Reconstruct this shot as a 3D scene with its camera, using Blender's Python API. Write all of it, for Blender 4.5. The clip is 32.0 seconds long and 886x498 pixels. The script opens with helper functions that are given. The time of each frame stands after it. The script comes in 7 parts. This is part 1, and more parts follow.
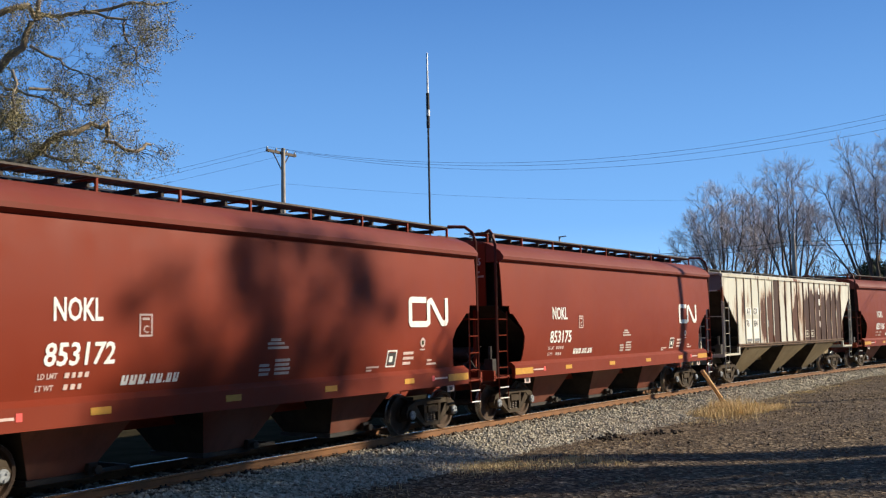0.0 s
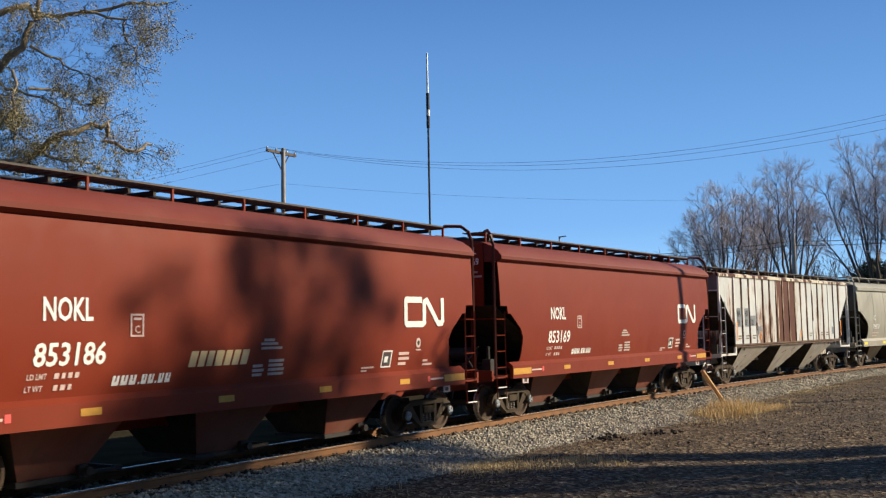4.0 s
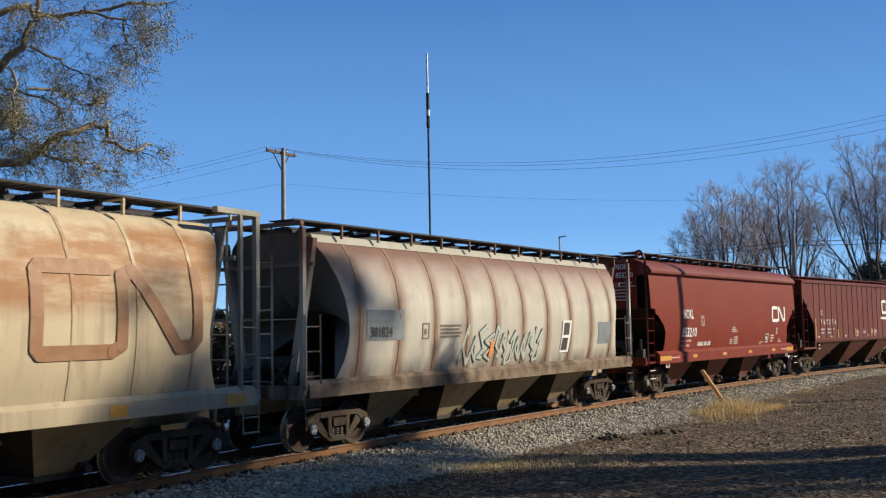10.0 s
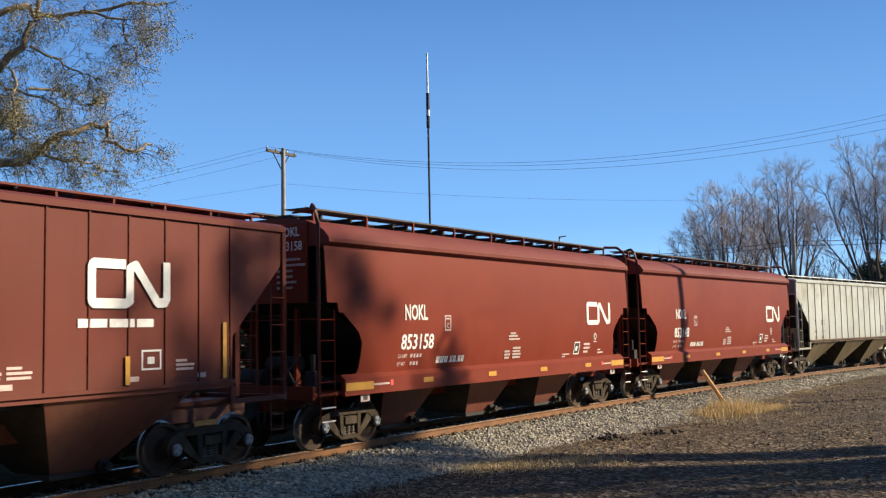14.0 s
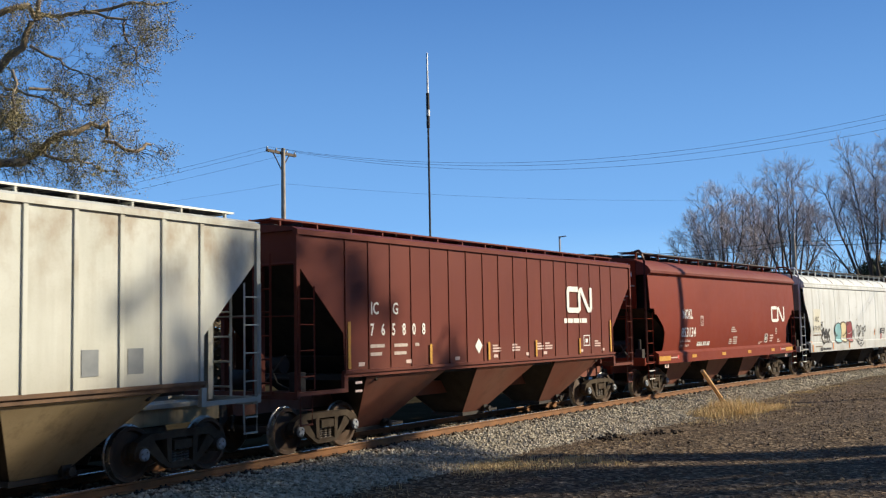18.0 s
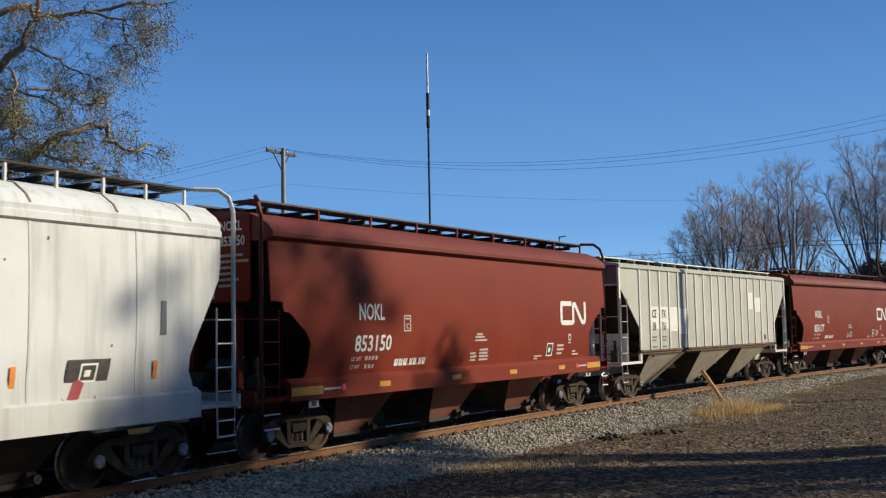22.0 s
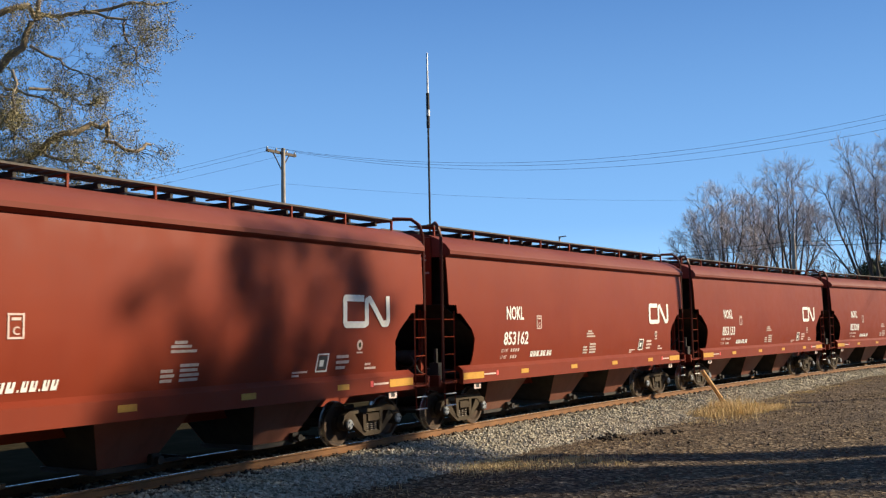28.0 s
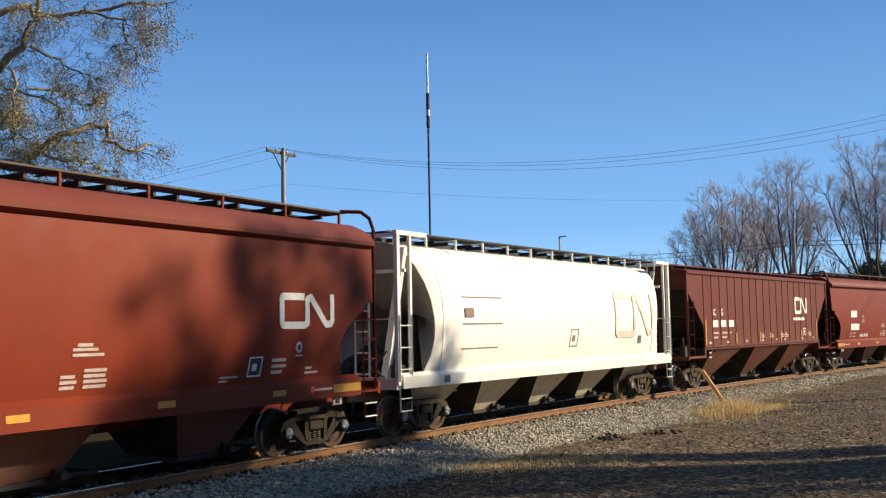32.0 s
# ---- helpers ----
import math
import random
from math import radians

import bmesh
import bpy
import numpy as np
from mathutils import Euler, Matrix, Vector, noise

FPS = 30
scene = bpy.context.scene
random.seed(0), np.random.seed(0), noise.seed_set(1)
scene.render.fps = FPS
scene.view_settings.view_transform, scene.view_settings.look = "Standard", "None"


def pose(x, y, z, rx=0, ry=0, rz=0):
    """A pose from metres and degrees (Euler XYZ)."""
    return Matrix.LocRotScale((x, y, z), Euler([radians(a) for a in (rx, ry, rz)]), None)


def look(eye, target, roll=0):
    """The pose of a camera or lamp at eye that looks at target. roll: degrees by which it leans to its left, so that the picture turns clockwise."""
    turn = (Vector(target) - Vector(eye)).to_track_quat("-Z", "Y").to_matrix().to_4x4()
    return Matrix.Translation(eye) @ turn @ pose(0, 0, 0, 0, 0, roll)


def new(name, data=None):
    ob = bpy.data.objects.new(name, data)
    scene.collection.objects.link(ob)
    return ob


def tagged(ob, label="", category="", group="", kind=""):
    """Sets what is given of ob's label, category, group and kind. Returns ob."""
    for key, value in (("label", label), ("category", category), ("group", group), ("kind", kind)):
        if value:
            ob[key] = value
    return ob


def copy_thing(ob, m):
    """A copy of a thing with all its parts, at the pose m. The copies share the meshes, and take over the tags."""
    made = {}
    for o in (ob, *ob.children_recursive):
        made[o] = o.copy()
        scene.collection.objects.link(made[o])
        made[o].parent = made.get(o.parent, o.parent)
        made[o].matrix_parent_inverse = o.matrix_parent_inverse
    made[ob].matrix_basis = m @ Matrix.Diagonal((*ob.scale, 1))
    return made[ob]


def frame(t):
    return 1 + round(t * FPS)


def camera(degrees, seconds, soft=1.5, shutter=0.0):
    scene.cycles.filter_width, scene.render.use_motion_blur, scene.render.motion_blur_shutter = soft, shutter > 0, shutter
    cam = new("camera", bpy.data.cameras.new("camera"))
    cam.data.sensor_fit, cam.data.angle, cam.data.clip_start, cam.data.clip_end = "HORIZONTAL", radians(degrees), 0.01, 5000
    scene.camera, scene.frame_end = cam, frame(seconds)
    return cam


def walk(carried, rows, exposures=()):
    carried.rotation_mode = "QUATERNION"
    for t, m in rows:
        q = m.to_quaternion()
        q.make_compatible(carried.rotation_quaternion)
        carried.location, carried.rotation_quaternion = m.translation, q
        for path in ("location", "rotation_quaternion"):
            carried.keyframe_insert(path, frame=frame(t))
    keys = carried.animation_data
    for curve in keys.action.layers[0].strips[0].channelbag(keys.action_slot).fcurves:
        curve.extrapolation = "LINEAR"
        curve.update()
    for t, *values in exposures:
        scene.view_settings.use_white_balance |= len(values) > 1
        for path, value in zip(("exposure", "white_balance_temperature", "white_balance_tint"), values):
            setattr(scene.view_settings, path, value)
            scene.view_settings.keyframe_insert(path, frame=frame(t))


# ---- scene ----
# ---- camera: it stands still beside the line ----
EYE = Vector((0.0, 0.0, 2.392))
YAW, PITCH, ROLL = radians(61.829), radians(4.562), -1.094
cam = camera(47.08, 32.0, soft=1.25, shutter=0.06)
AIM = EYE + Vector((math.sin(YAW) * math.cos(PITCH), math.cos(YAW) * math.cos(PITCH), math.sin(PITCH)))
walk(cam, [(0.0, look(EYE, AIM, ROLL)), (32.0, look(EYE, AIM, ROLL))],
     exposures=[(0.0, 0.94, 6500, 10), (1.0, 0.94, 6550, 10), (3.0, 0.88, 6700, 10), (6.0, 0.86, 6750, 10), (7.0, 0.74, 6550, 10), (9.0, 0.72, 6350, 10), (11.0, 0.72, 6350, 10),
                (12.0, 0.86, 6500, 10), (13.0, 1.02, 6600, 10), (14.0, 1.04, 6750, 10), (17.0, 0.97, 6850, 10), (18.0, 0.86, 6650, 10), (20.0, 0.88, 6700, 10), (21.0, 0.78, 6700, 10),
                (22.0, 0.53, 6400, 10), (23.0, 0.70, 6600, 10), (24.0, 0.80, 6550, 10), (25.0, 0.74, 6500, 10), (28.0, 1.04, 7050, 10), (29.0, 1.10, 7100, 10), (31.0, 1.08, 7100, 10), (32.0, 0.98, 7050, 10)])

# ---- light: clear autumn day, low sun behind the viewer's right shoulder ----
SUN_AZ, SUN_EL = math.atan2(0.62, -0.78), radians(27.0)       # azimuth clockwise from +Y
SUN_DIR = Vector((math.sin(SUN_AZ) * math.cos(SUN_EL), math.cos(SUN_AZ) * math.cos(SUN_EL), math.sin(SUN_EL)))
world = bpy.data.worlds.new("world")
scene.world = world
world.use_nodes = True
wt = world.node_tree
sky = wt.nodes.new("ShaderNodeTexSky")
sky.sky_type, sky.sun_disc = "NISHITA", False
sky.sun_elevation, sky.sun_rotation = SUN_EL, SUN_AZ
sky.altitude, sky.air_density, sky.dust_density, sky.ozone_density = 200, 0.95, 0.0, 2.0
clear = wt.nodes.new("ShaderNodeHueSaturation")
clear.inputs["Saturation"].default_value = 1.3
clear.inputs["Hue"].default_value = 0.512
wt.links.new(sky.outputs[0], clear.inputs["Color"])
up = wt.nodes.new("ShaderNodeTexCoord")          # the clear sky deepens from the horizon to the zenith
axes = wt.nodes.new("ShaderNodeSeparateXYZ")
wt.links.new(up.outputs["Generated"], axes.inputs[0])
deep = wt.nodes.new("ShaderNodeValToRGB")
for at, shade in ((0.0, (0.235, 0.45, 0.68)), (0.10, (0.118, 0.280, 0.555)), (0.33, (0.049, 0.139, 0.348)), (1.0, (0.046, 0.096, 0.19))):
    stop = deep.color_ramp.elements[0] if at == 0 else deep.color_ramp.elements[-1] if at == 1 else deep.color_ramp.elements.new(at)
    stop.color = (*shade, 1)
wt.links.new(axes.outputs["Z"], deep.inputs[0])
bright = wt.nodes.new("ShaderNodeVectorMath")
bright.operation = "SCALE"
bright.inputs["Scale"].default_value = 10.0
wt.links.new(deep.outputs[0], bright.inputs[0])
even = wt.nodes.new("ShaderNodeMix")
even.data_type = "RGBA"
even.inputs[0].default_value = 0.97
wt.links.new(bright.outputs[0], even.inputs[7])
wt.links.new(clear.outputs[0], even.inputs[6])
wt.links.new(even.outputs[2], wt.nodes["Background"].inputs[0])
wt.nodes["Background"].inputs[1].default_value = 0.094
sun_data = bpy.data.lights.new("sun", "SUN")
sun_data.energy, sun_data.angle, sun_data.color = 4.2, radians(0.55), (1.0, 0.88, 0.68)
sun = new("sun", sun_data)
sun.matrix_world = look(SUN_DIR * 60, (0, 0, 0))


# ---- materials ----
def material(name, rough=0.6, metal=0.0):
    m = bpy.data.materials.new(name)
    m.use_nodes = True
    b = m.node_tree.nodes["Principled BSDF"]
    b.inputs["Roughness"].default_value, b.inputs["Metallic"].default_value = rough, metal
    return m, m.node_tree, b


def node(t, kind, **values):
    n = t.nodes.new(kind)
    for key, value in values.items():
        n.inputs[key].default_value = value
    return n


def coords(t, scale=(1, 1, 1), shift=True):
    """Object coordinates, moved by the object's own random number so that repeats differ."""
    c = t.nodes.new("ShaderNodeTexCoord")
    mp = t.nodes.new("ShaderNodeMapping")
    mp.inputs["Scale"].default_value = scale
    t.links.new(c.outputs["Object"], mp.inputs["Vector"])
    if shift:
        info = t.nodes.new("ShaderNodeObjectInfo")
        mul = t.nodes.new("ShaderNodeMath")
        mul.operation = "MULTIPLY"
        mul.inputs[1].default_value = 31.7
        t.links.new(info.outputs["Random"], mul.inputs[0])
        t.links.new(mul.outputs[0], mp.inputs["Location"])
    return mp.outputs[0]


def noise_at(t, vec, scale, detail=4.0, rough=0.55):
    n = node(t, "ShaderNodeTexNoise", Scale=scale, Detail=detail, Roughness=rough)
    t.links.new(vec, n.inputs["Vector"])
    return n.outputs["Fac"]


def ramp(t, fac, lo, hi):
    r = t.nodes.new("ShaderNodeMapRange")
    r.inputs["From Min"].default_value, r.inputs["From Max"].default_value = lo, hi
    t.links.new(fac, r.inputs["Value"])
    return r.outputs[0]


def mix(t, fac, a, b):
    m = t.nodes.new("ShaderNodeMix")
    m.data_type = "RGBA"
    if isinstance(fac, float):
        m.inputs[0].default_value = fac
    else:
        t.links.new(fac, m.inputs[0])
    for i, c in ((6, a), (7, b)):
        if isinstance(c, tuple):
            m.inputs[i].default_value = (*c, 1)
        else:
            t.links.new(c, m.inputs[i])
    return m.outputs[2]


def times(t, a, b, op="MULTIPLY"):
    m = t.nodes.new("ShaderNodeMath")
    m.operation, m.use_clamp = op, True
    for i, v in enumerate((a, b)):
        if isinstance(v, (int, float)):
            m.inputs[i].default_value = v
        else:
            t.links.new(v, m.inputs[i])
    return m.outputs[0]


def bump(t, b, fac, strength=0.2, dist=0.01):
    n = node(t, "ShaderNodeBump", Strength=strength, Distance=dist)
    t.links.new(fac, n.inputs["Height"])
    t.links.new(n.outputs[0], b.inputs["Normal"])


def rough_by(t, b, fac, lo, hi):
    r = t.nodes.new("ShaderNodeMapRange")
    r.inputs["To Min"].default_value, r.inputs["To Max"].default_value = lo, hi
    t.links.new(fac, r.inputs["Value"])
    t.links.new(r.outputs[0], b.inputs["Roughness"])


def height(t, lo, hi):
    """0 at the height lo of the thing, 1 at hi."""
    c = t.nodes.new("ShaderNodeTexCoord")
    s = t.nodes.new("ShaderNodeSeparateXYZ")
    t.links.new(c.outputs["Object"], s.inputs[0])
    return ramp(t, s.outputs["Z"], lo, hi)


def paint(name, base, other, stain=(0.10, 0.055, 0.03), rust=0.0, streak=0.3, dust=0.25, dust_col=(0.20, 0.15, 0.11),
          rough=0.5, soot=0.0, soot_col=(0.12, 0.07, 0.05), soot_z=(3.0, 4.4), soot_even=0.2, smear=None, rust_col=(0.13, 0.042, 0.018), rust_scale=0.7, streak_at=(0.5, 0.78)):
    """Weathered railcar paint: faded patches, vertical streaks, rust blooms, road dust low down, dirt washed from the roof."""
    m, t, b = material(name, rough)
    v = coords(t)
    vs = coords(t, (2.6, 2.6, 0.16))
    col = mix(t, ramp(t, noise_at(t, v, 0.55, 5), 0.35, 0.7), base, other)
    st = ramp(t, noise_at(t, vs, 1.5, 6, 0.65), *streak_at)
    col = mix(t, times(t, st, streak), col, stain)
    if soot:
        z = height(t, *soot_z)
        col = mix(t, times(t, times(t, z, ramp(t, noise_at(t, coords(t, (1.3, 1.3, 0.9)), 1.2, 5, 0.62), soot_even, soot_even + 0.3)), soot), col, soot_col)
    if rust:
        patch_v = coords(t, (2.0, 2.0, 0.8))
        drips = times(t, ramp(t, noise_at(t, vs, 1.6, 5, 0.6), 0.3, 0.7), 0.16)
        r = times(t, noise_at(t, patch_v, rust_scale, 8, 0.62), drips, "ADD")
        r = ramp(t, r, 0.76 - 0.36 * rust, 0.785 - 0.36 * rust)
        col = mix(t, r, col, mix(t, noise_at(t, v, 9, 4), rust_col, tuple(c * 1.5 for c in rust_col)))
    if smear:
        lo, hi, smear_col = smear
        band = times(t, height(t, lo, lo + 0.35), height(t, hi, hi - 0.25))
        sm = ramp(t, noise_at(t, coords(t, (0.5, 0.5, 2.2)), 0.8, 6, 0.66), 0.38, 0.58)
        col = mix(t, times(t, times(t, sm, band), 0.85), col, smear_col)
    if dust:
        low = height(t, 2.3, 1.0)
        col = mix(t, times(t, times(t, low, noise_at(t, vs, 0.9, 5)), dust * 1.6), col, dust_col)
    fine = noise_at(t, v, 38, 3)
    col = mix(t, times(t, ramp(t, fine, 0.52, 0.75), 0.10), col, stain)
    t.links.new(col, b.inputs["Base Color"])
    rough_by(t, b, noise_at(t, v, 2.2, 5), rough - 0.12, rough + 0.22)
    bump(t, b, noise_at(t, v, 1.6, 3), 0.12, 0.02)
    b.inputs["Specular IOR Level"].default_value = 0.15
    return m


def weeping(name, cream, brown, amount=0.0, right=0.0, edge=0.0, top=0.0, low=0.0, soft=0.04):
    """Sheet paint from which rust weeps: crisp brown patches with tan rims. right, edge, top and low say where on a panel it gathers or stays away."""
    m, t, b = material(name, 0.6)
    v = coords(t)
    c = t.nodes.new("ShaderNodeTexCoord")
    sep = t.nodes.new("ShaderNodeSeparateXYZ")
    t.links.new(c.outputs["Generated"], sep.inputs[0])
    score = noise_at(t, coords(t, (1.5, 1.5, 0.42)), 1.1, 8, 0.62)
    score = times(t, times(t, score, times(t, noise_at(t, coords(t, (7, 7, 0.35)), 1.4, 4), 0.28), "ADD"), 0.14, "SUBTRACT")
    score = times(t, score, 0.2 + amount, "ADD")
    score = times(t, score, times(t, sep.outputs["X"], right), "ADD")
    if edge:
        far = times(t, times(t, ramp(t, sep.outputs["X"], 0.22, 0.0), ramp(t, sep.outputs["X"], 0.78, 1.0), "ADD"), edge)
        score = times(t, score, far, "ADD")
    if top:
        score = times(t, score, times(t, ramp(t, sep.outputs["Z"], 0.55, 0.95), top), "SUBTRACT")
    if low:
        score = times(t, score, times(t, ramp(t, sep.outputs["Z"], 0.35, 0.02), low), "SUBTRACT")
    col = mix(t, ramp(t, noise_at(t, v, 0.8, 5), 0.35, 0.7), cream, tuple(x * 0.82 for x in cream))
    col = mix(t, times(t, ramp(t, noise_at(t, coords(t, (5, 5, 0.2)), 1.3, 5), 0.5, 0.75), 0.4), col, (0.33, 0.22, 0.13))
    col = mix(t, times(t, ramp(t, score, 0.62, 0.72), 0.75), col, (0.26, 0.115, 0.045))
    dark = mix(t, ramp(t, noise_at(t, coords(t, (4, 4, 0.6)), 1.2, 6), 0.3, 0.7), brown, tuple(x * 0.5 for x in brown))
    col = mix(t, ramp(t, score, 0.70, 0.70 + soft), col, dark)
    t.links.new(col, b.inputs["Base Color"])
    bump(t, b, noise_at(t, v, 3, 4), 0.15, 0.02)
    b.inputs["Specular IOR Level"].default_value = 0.2
    return m


def stained_cylinder(name, white, brown):
    """White paint browned from the roof down and round each hoop seam, dirty along the bottom."""
    m, t, b = material(name, 0.55)
    v = coords(t, shift=False)
    c = t.nodes.new("ShaderNodeTexCoord")
    sep = t.nodes.new("ShaderNodeSeparateXYZ")
    t.links.new(c.outputs["Object"], sep.inputs[0])
    soft_noise = noise_at(t, coords(t, (0.9, 0.9, 0.7), False), 1.0, 5, 0.6)
    col = mix(t, ramp(t, noise_at(t, v, 0.7, 5), 0.3, 0.7), white, tuple(x * 0.8 for x in white))
    wobble = times(t, soft_noise, 0.12)
    saw = t.nodes.new("ShaderNodeMath")
    saw.operation = "PINGPONG"
    saw.inputs[1].default_value = 0.70
    shift = t.nodes.new("ShaderNodeMath")
    shift.operation = "ADD"
    shift.inputs[1].default_value = 6.3
    t.links.new(sep.outputs["X"], shift.inputs[0])
    t.links.new(shift.outputs[0], saw.inputs[0])
    near = ramp(t, times(t, saw.outputs[0], wobble, "SUBTRACT"), 0.22, 0.0)
    col = mix(t, times(t, near, 0.8), col, (0.19, 0.088, 0.040))
    up = times(t, ramp(t, sep.outputs["Z"], 2.7, 4.15), times(t, soft_noise, 0.5, "SUBTRACT"), "ADD")
    col = mix(t, ramp(t, up, 0.25, 0.95), col, brown)
    low = times(t, ramp(t, sep.outputs["Z"], 1.85, 1.35), ramp(t, noise_at(t, coords(t, (3, 3, 0.5), False), 1.0, 5), 0.25, 0.6))
    col = mix(t, low, col, (0.075, 0.045, 0.03))
    col = mix(t, times(t, ramp(t, noise_at(t, coords(t, (3, 3, 0.2), False), 1.2, 6), 0.5, 0.8), 0.35), col, (0.24, 0.16, 0.11))
    t.links.new(col, b.inputs["Base Color"])
    rough_by(t, b, noise_at(t, v, 2.2, 5), 0.4, 0.75)
    bump(t, b, noise_at(t, v, 1.2, 3), 0.14, 0.03)
    b.inputs["Specular IOR Level"].default_value = 0.25
    return m


def plain(name, base, other=None, scale=6.0, rough=0.6, metal=0.0, bmp=0.15, dist=0.01, detail=5):
    m, t, b = material(name, rough, metal)
    v = coords(t)
    other = other or tuple(c * 0.6 for c in base)
    t.links.new(mix(t, ramp(t, noise_at(t, v, scale, detail), 0.3, 0.7), base, other), b.inputs["Base Color"])
    rough_by(t, b, noise_at(t, v, scale * 2.3, 4), max(rough - 0.12, 0.05), min(rough + 0.15, 1))
    if bmp:
        bump(t, b, noise_at(t, v, scale * 4, 4), bmp, dist)
    if not metal:
        b.inputs["Specular IOR Level"].default_value = 0.06 if rough >= 0.8 else 0.3
    return m


RED = paint("red_oxide_paint", (0.170, 0.0215, 0.0068), (0.195, 0.028, 0.0095), stain=(0.11, 0.025, 0.016), streak=0.16, dust=0.14, dust_col=(0.16, 0.055, 0.04))
RED_ROOF = paint("red_roof_paint", (0.16, 0.034, 0.022), (0.18, 0.05, 0.036), streak=0.2, dust=0)
MAROON = paint("maroon_paint", (0.125, 0.027, 0.017), (0.145, 0.034, 0.022), stain=(0.07, 0.02, 0.014), streak=0.22, dust=0.2)
CREAM_OLD = paint("old_cream_paint", (0.58, 0.56, 0.47), (0.50, 0.47, 0.38), stain=(0.30, 0.18, 0.10), streak=0.3, rust=0.22)
CREAM_RUST = paint("rusting_cream_paint", (0.66, 0.60, 0.47), (0.56, 0.49, 0.37), stain=(0.22, 0.10, 0.05), streak=0.3, rust=0.56, rust_col=(0.075, 0.026, 0.014))
RUSTED = paint("rusted_brown_panel", (0.105, 0.034, 0.018), (0.085, 0.028, 0.016), stain=(0.62, 0.52, 0.38), streak=0.95, streak_at=(0.60, 0.64), dust=0.1)
WHITE_OLD = paint("old_white_paint", (0.72, 0.72, 0.68), (0.62, 0.62, 0.58), stain=(0.33, 0.22, 0.14), streak=0.3, rust=0.25, rust_col=(0.10, 0.04, 0.022))
TLC = paint("dirty_white_paint", (0.53, 0.55, 0.51), (0.41, 0.425, 0.38), stain=(0.19, 0.145, 0.095), streak=0.22, streak_at=(0.46, 0.76), soot=0.85, soot_col=(0.24, 0.165, 0.095), soot_z=(2.7, 4.0), soot_even=0.46, dust=0.55, dust_col=(0.20, 0.16, 0.11))
CEF = paint("pale_grey_paint", (0.50, 0.51, 0.45), (0.42, 0.43, 0.37), stain=(0.24, 0.21, 0.155), streak=0.5, rust=0.06, rust_col=(0.12, 0.09, 0.06))
CEF_POST = paint("weathered_white_post", (0.78, 0.78, 0.73), (0.68, 0.67, 0.61), stain=(0.28, 0.24, 0.18), streak=0.5)
GREY = paint("warm_grey_paint", (0.36, 0.345, 0.285), (0.30, 0.29, 0.235), stain=(0.17, 0.15, 0.12), streak=0.4, dust=0.3)
WHITE = paint("white_paint", (0.64, 0.67, 0.67), (0.52, 0.545, 0.53), stain=(0.24, 0.225, 0.185), streak=0.6, dust=0.4, dust_col=(0.26, 0.23, 0.18))
WHITE_CLEAN = paint("bright_white_paint", (0.80, 0.80, 0.76), (0.74, 0.73, 0.68), stain=(0.5, 0.45, 0.34), streak=0.2, dust=0.3, dust_col=(0.5, 0.45, 0.33))
CREAM_CYL = paint("weathered_cream_paint", (0.52, 0.43, 0.29), (0.42, 0.35, 0.24), stain=(0.15, 0.11, 0.075), streak=0.6, dust=0.5, dust_col=(0.12, 0.09, 0.065), smear=(2.6, 4.3, (0.27, 0.115, 0.038)))
BROWN_CYL = stained_cylinder("soot_topped_white_paint", (0.50, 0.465, 0.39), (0.17, 0.09, 0.064))
CREAM = (0.60, 0.60, 0.52)
RUST = (0.105, 0.036, 0.018)
WEEP_CLEAN = weeping("clean_cream_panel", CREAM, RUST, -0.15, edge=0.22)
WEEP_SIDE = weeping("cream_panel_rusting_from_one_edge", CREAM, RUST, -0.09, right=0.36, edge=0.05, top=0.22, low=0.12, soft=0.03)
WEEP_LOW = weeping("cream_panel_rusted_below", CREAM, RUST, 0.14, top=0.35, low=0.0)
WEEP_FULL = weeping("rusted_panel_with_cream_top", CREAM, (0.068, 0.026, 0.016), 0.27, top=0.36, soft=0.025)
WEEP_ALL = weeping("rusted_panel", CREAM, (0.072, 0.028, 0.016), 0.26, edge=0.06, top=0.10, soft=0.025)
WEEP_STREAK = weeping("cream_panel_with_rust_streaks", CREAM, RUST, -0.02, edge=0.10, top=0.05, soft=0.1)
WHITE_WEEP = weeping("white_panel_with_rusty_edges", (0.55, 0.58, 0.575), RUST, -0.17, edge=0.22, soft=0.08)
WHITE_WEEP_LOW = weeping("white_panel_rusty_below", (0.54, 0.565, 0.55), RUST, -0.09, edge=0.20, top=0.1, soft=0.08)
POST_RUST = weeping("rust_stained_post", (0.60, 0.55, 0.44), (0.075, 0.03, 0.018), 0.10, soft=0.1)
SILL_RUST = plain("rusty_side_sill", (0.16, 0.095, 0.055), (0.07, 0.042, 0.028), 3, 0.75)
SILL_DARK = plain("dirt_stained_sill", (0.085, 0.06, 0.043), (0.26, 0.20, 0.145), 2.5, 0.8)
SEAM_BROWN = plain("brown_stained_seam", (0.15, 0.085, 0.06), (0.28, 0.19, 0.14), 3, 0.7)
CHUTE_TAN = paint("dusty_tan_steel", (0.36, 0.29, 0.18), (0.24, 0.185, 0.11), stain=(0.06, 0.042, 0.028), streak=0.6, dust=0)
CHUTE_RED = paint("dusty_red_steel", (0.19, 0.062, 0.042), (0.22, 0.11, 0.08), stain=(0.07, 0.035, 0.025), streak=0.45, dust=0)
# two darkened paints that hold the shade on the car ends
END_DEEP_SHADE = paint("deep_shaded_car_end_paint", (0.075, 0.072, 0.068), (0.05, 0.048, 0.046), stain=(0.03, 0.028, 0.026), streak=0.5, dust=0.2)
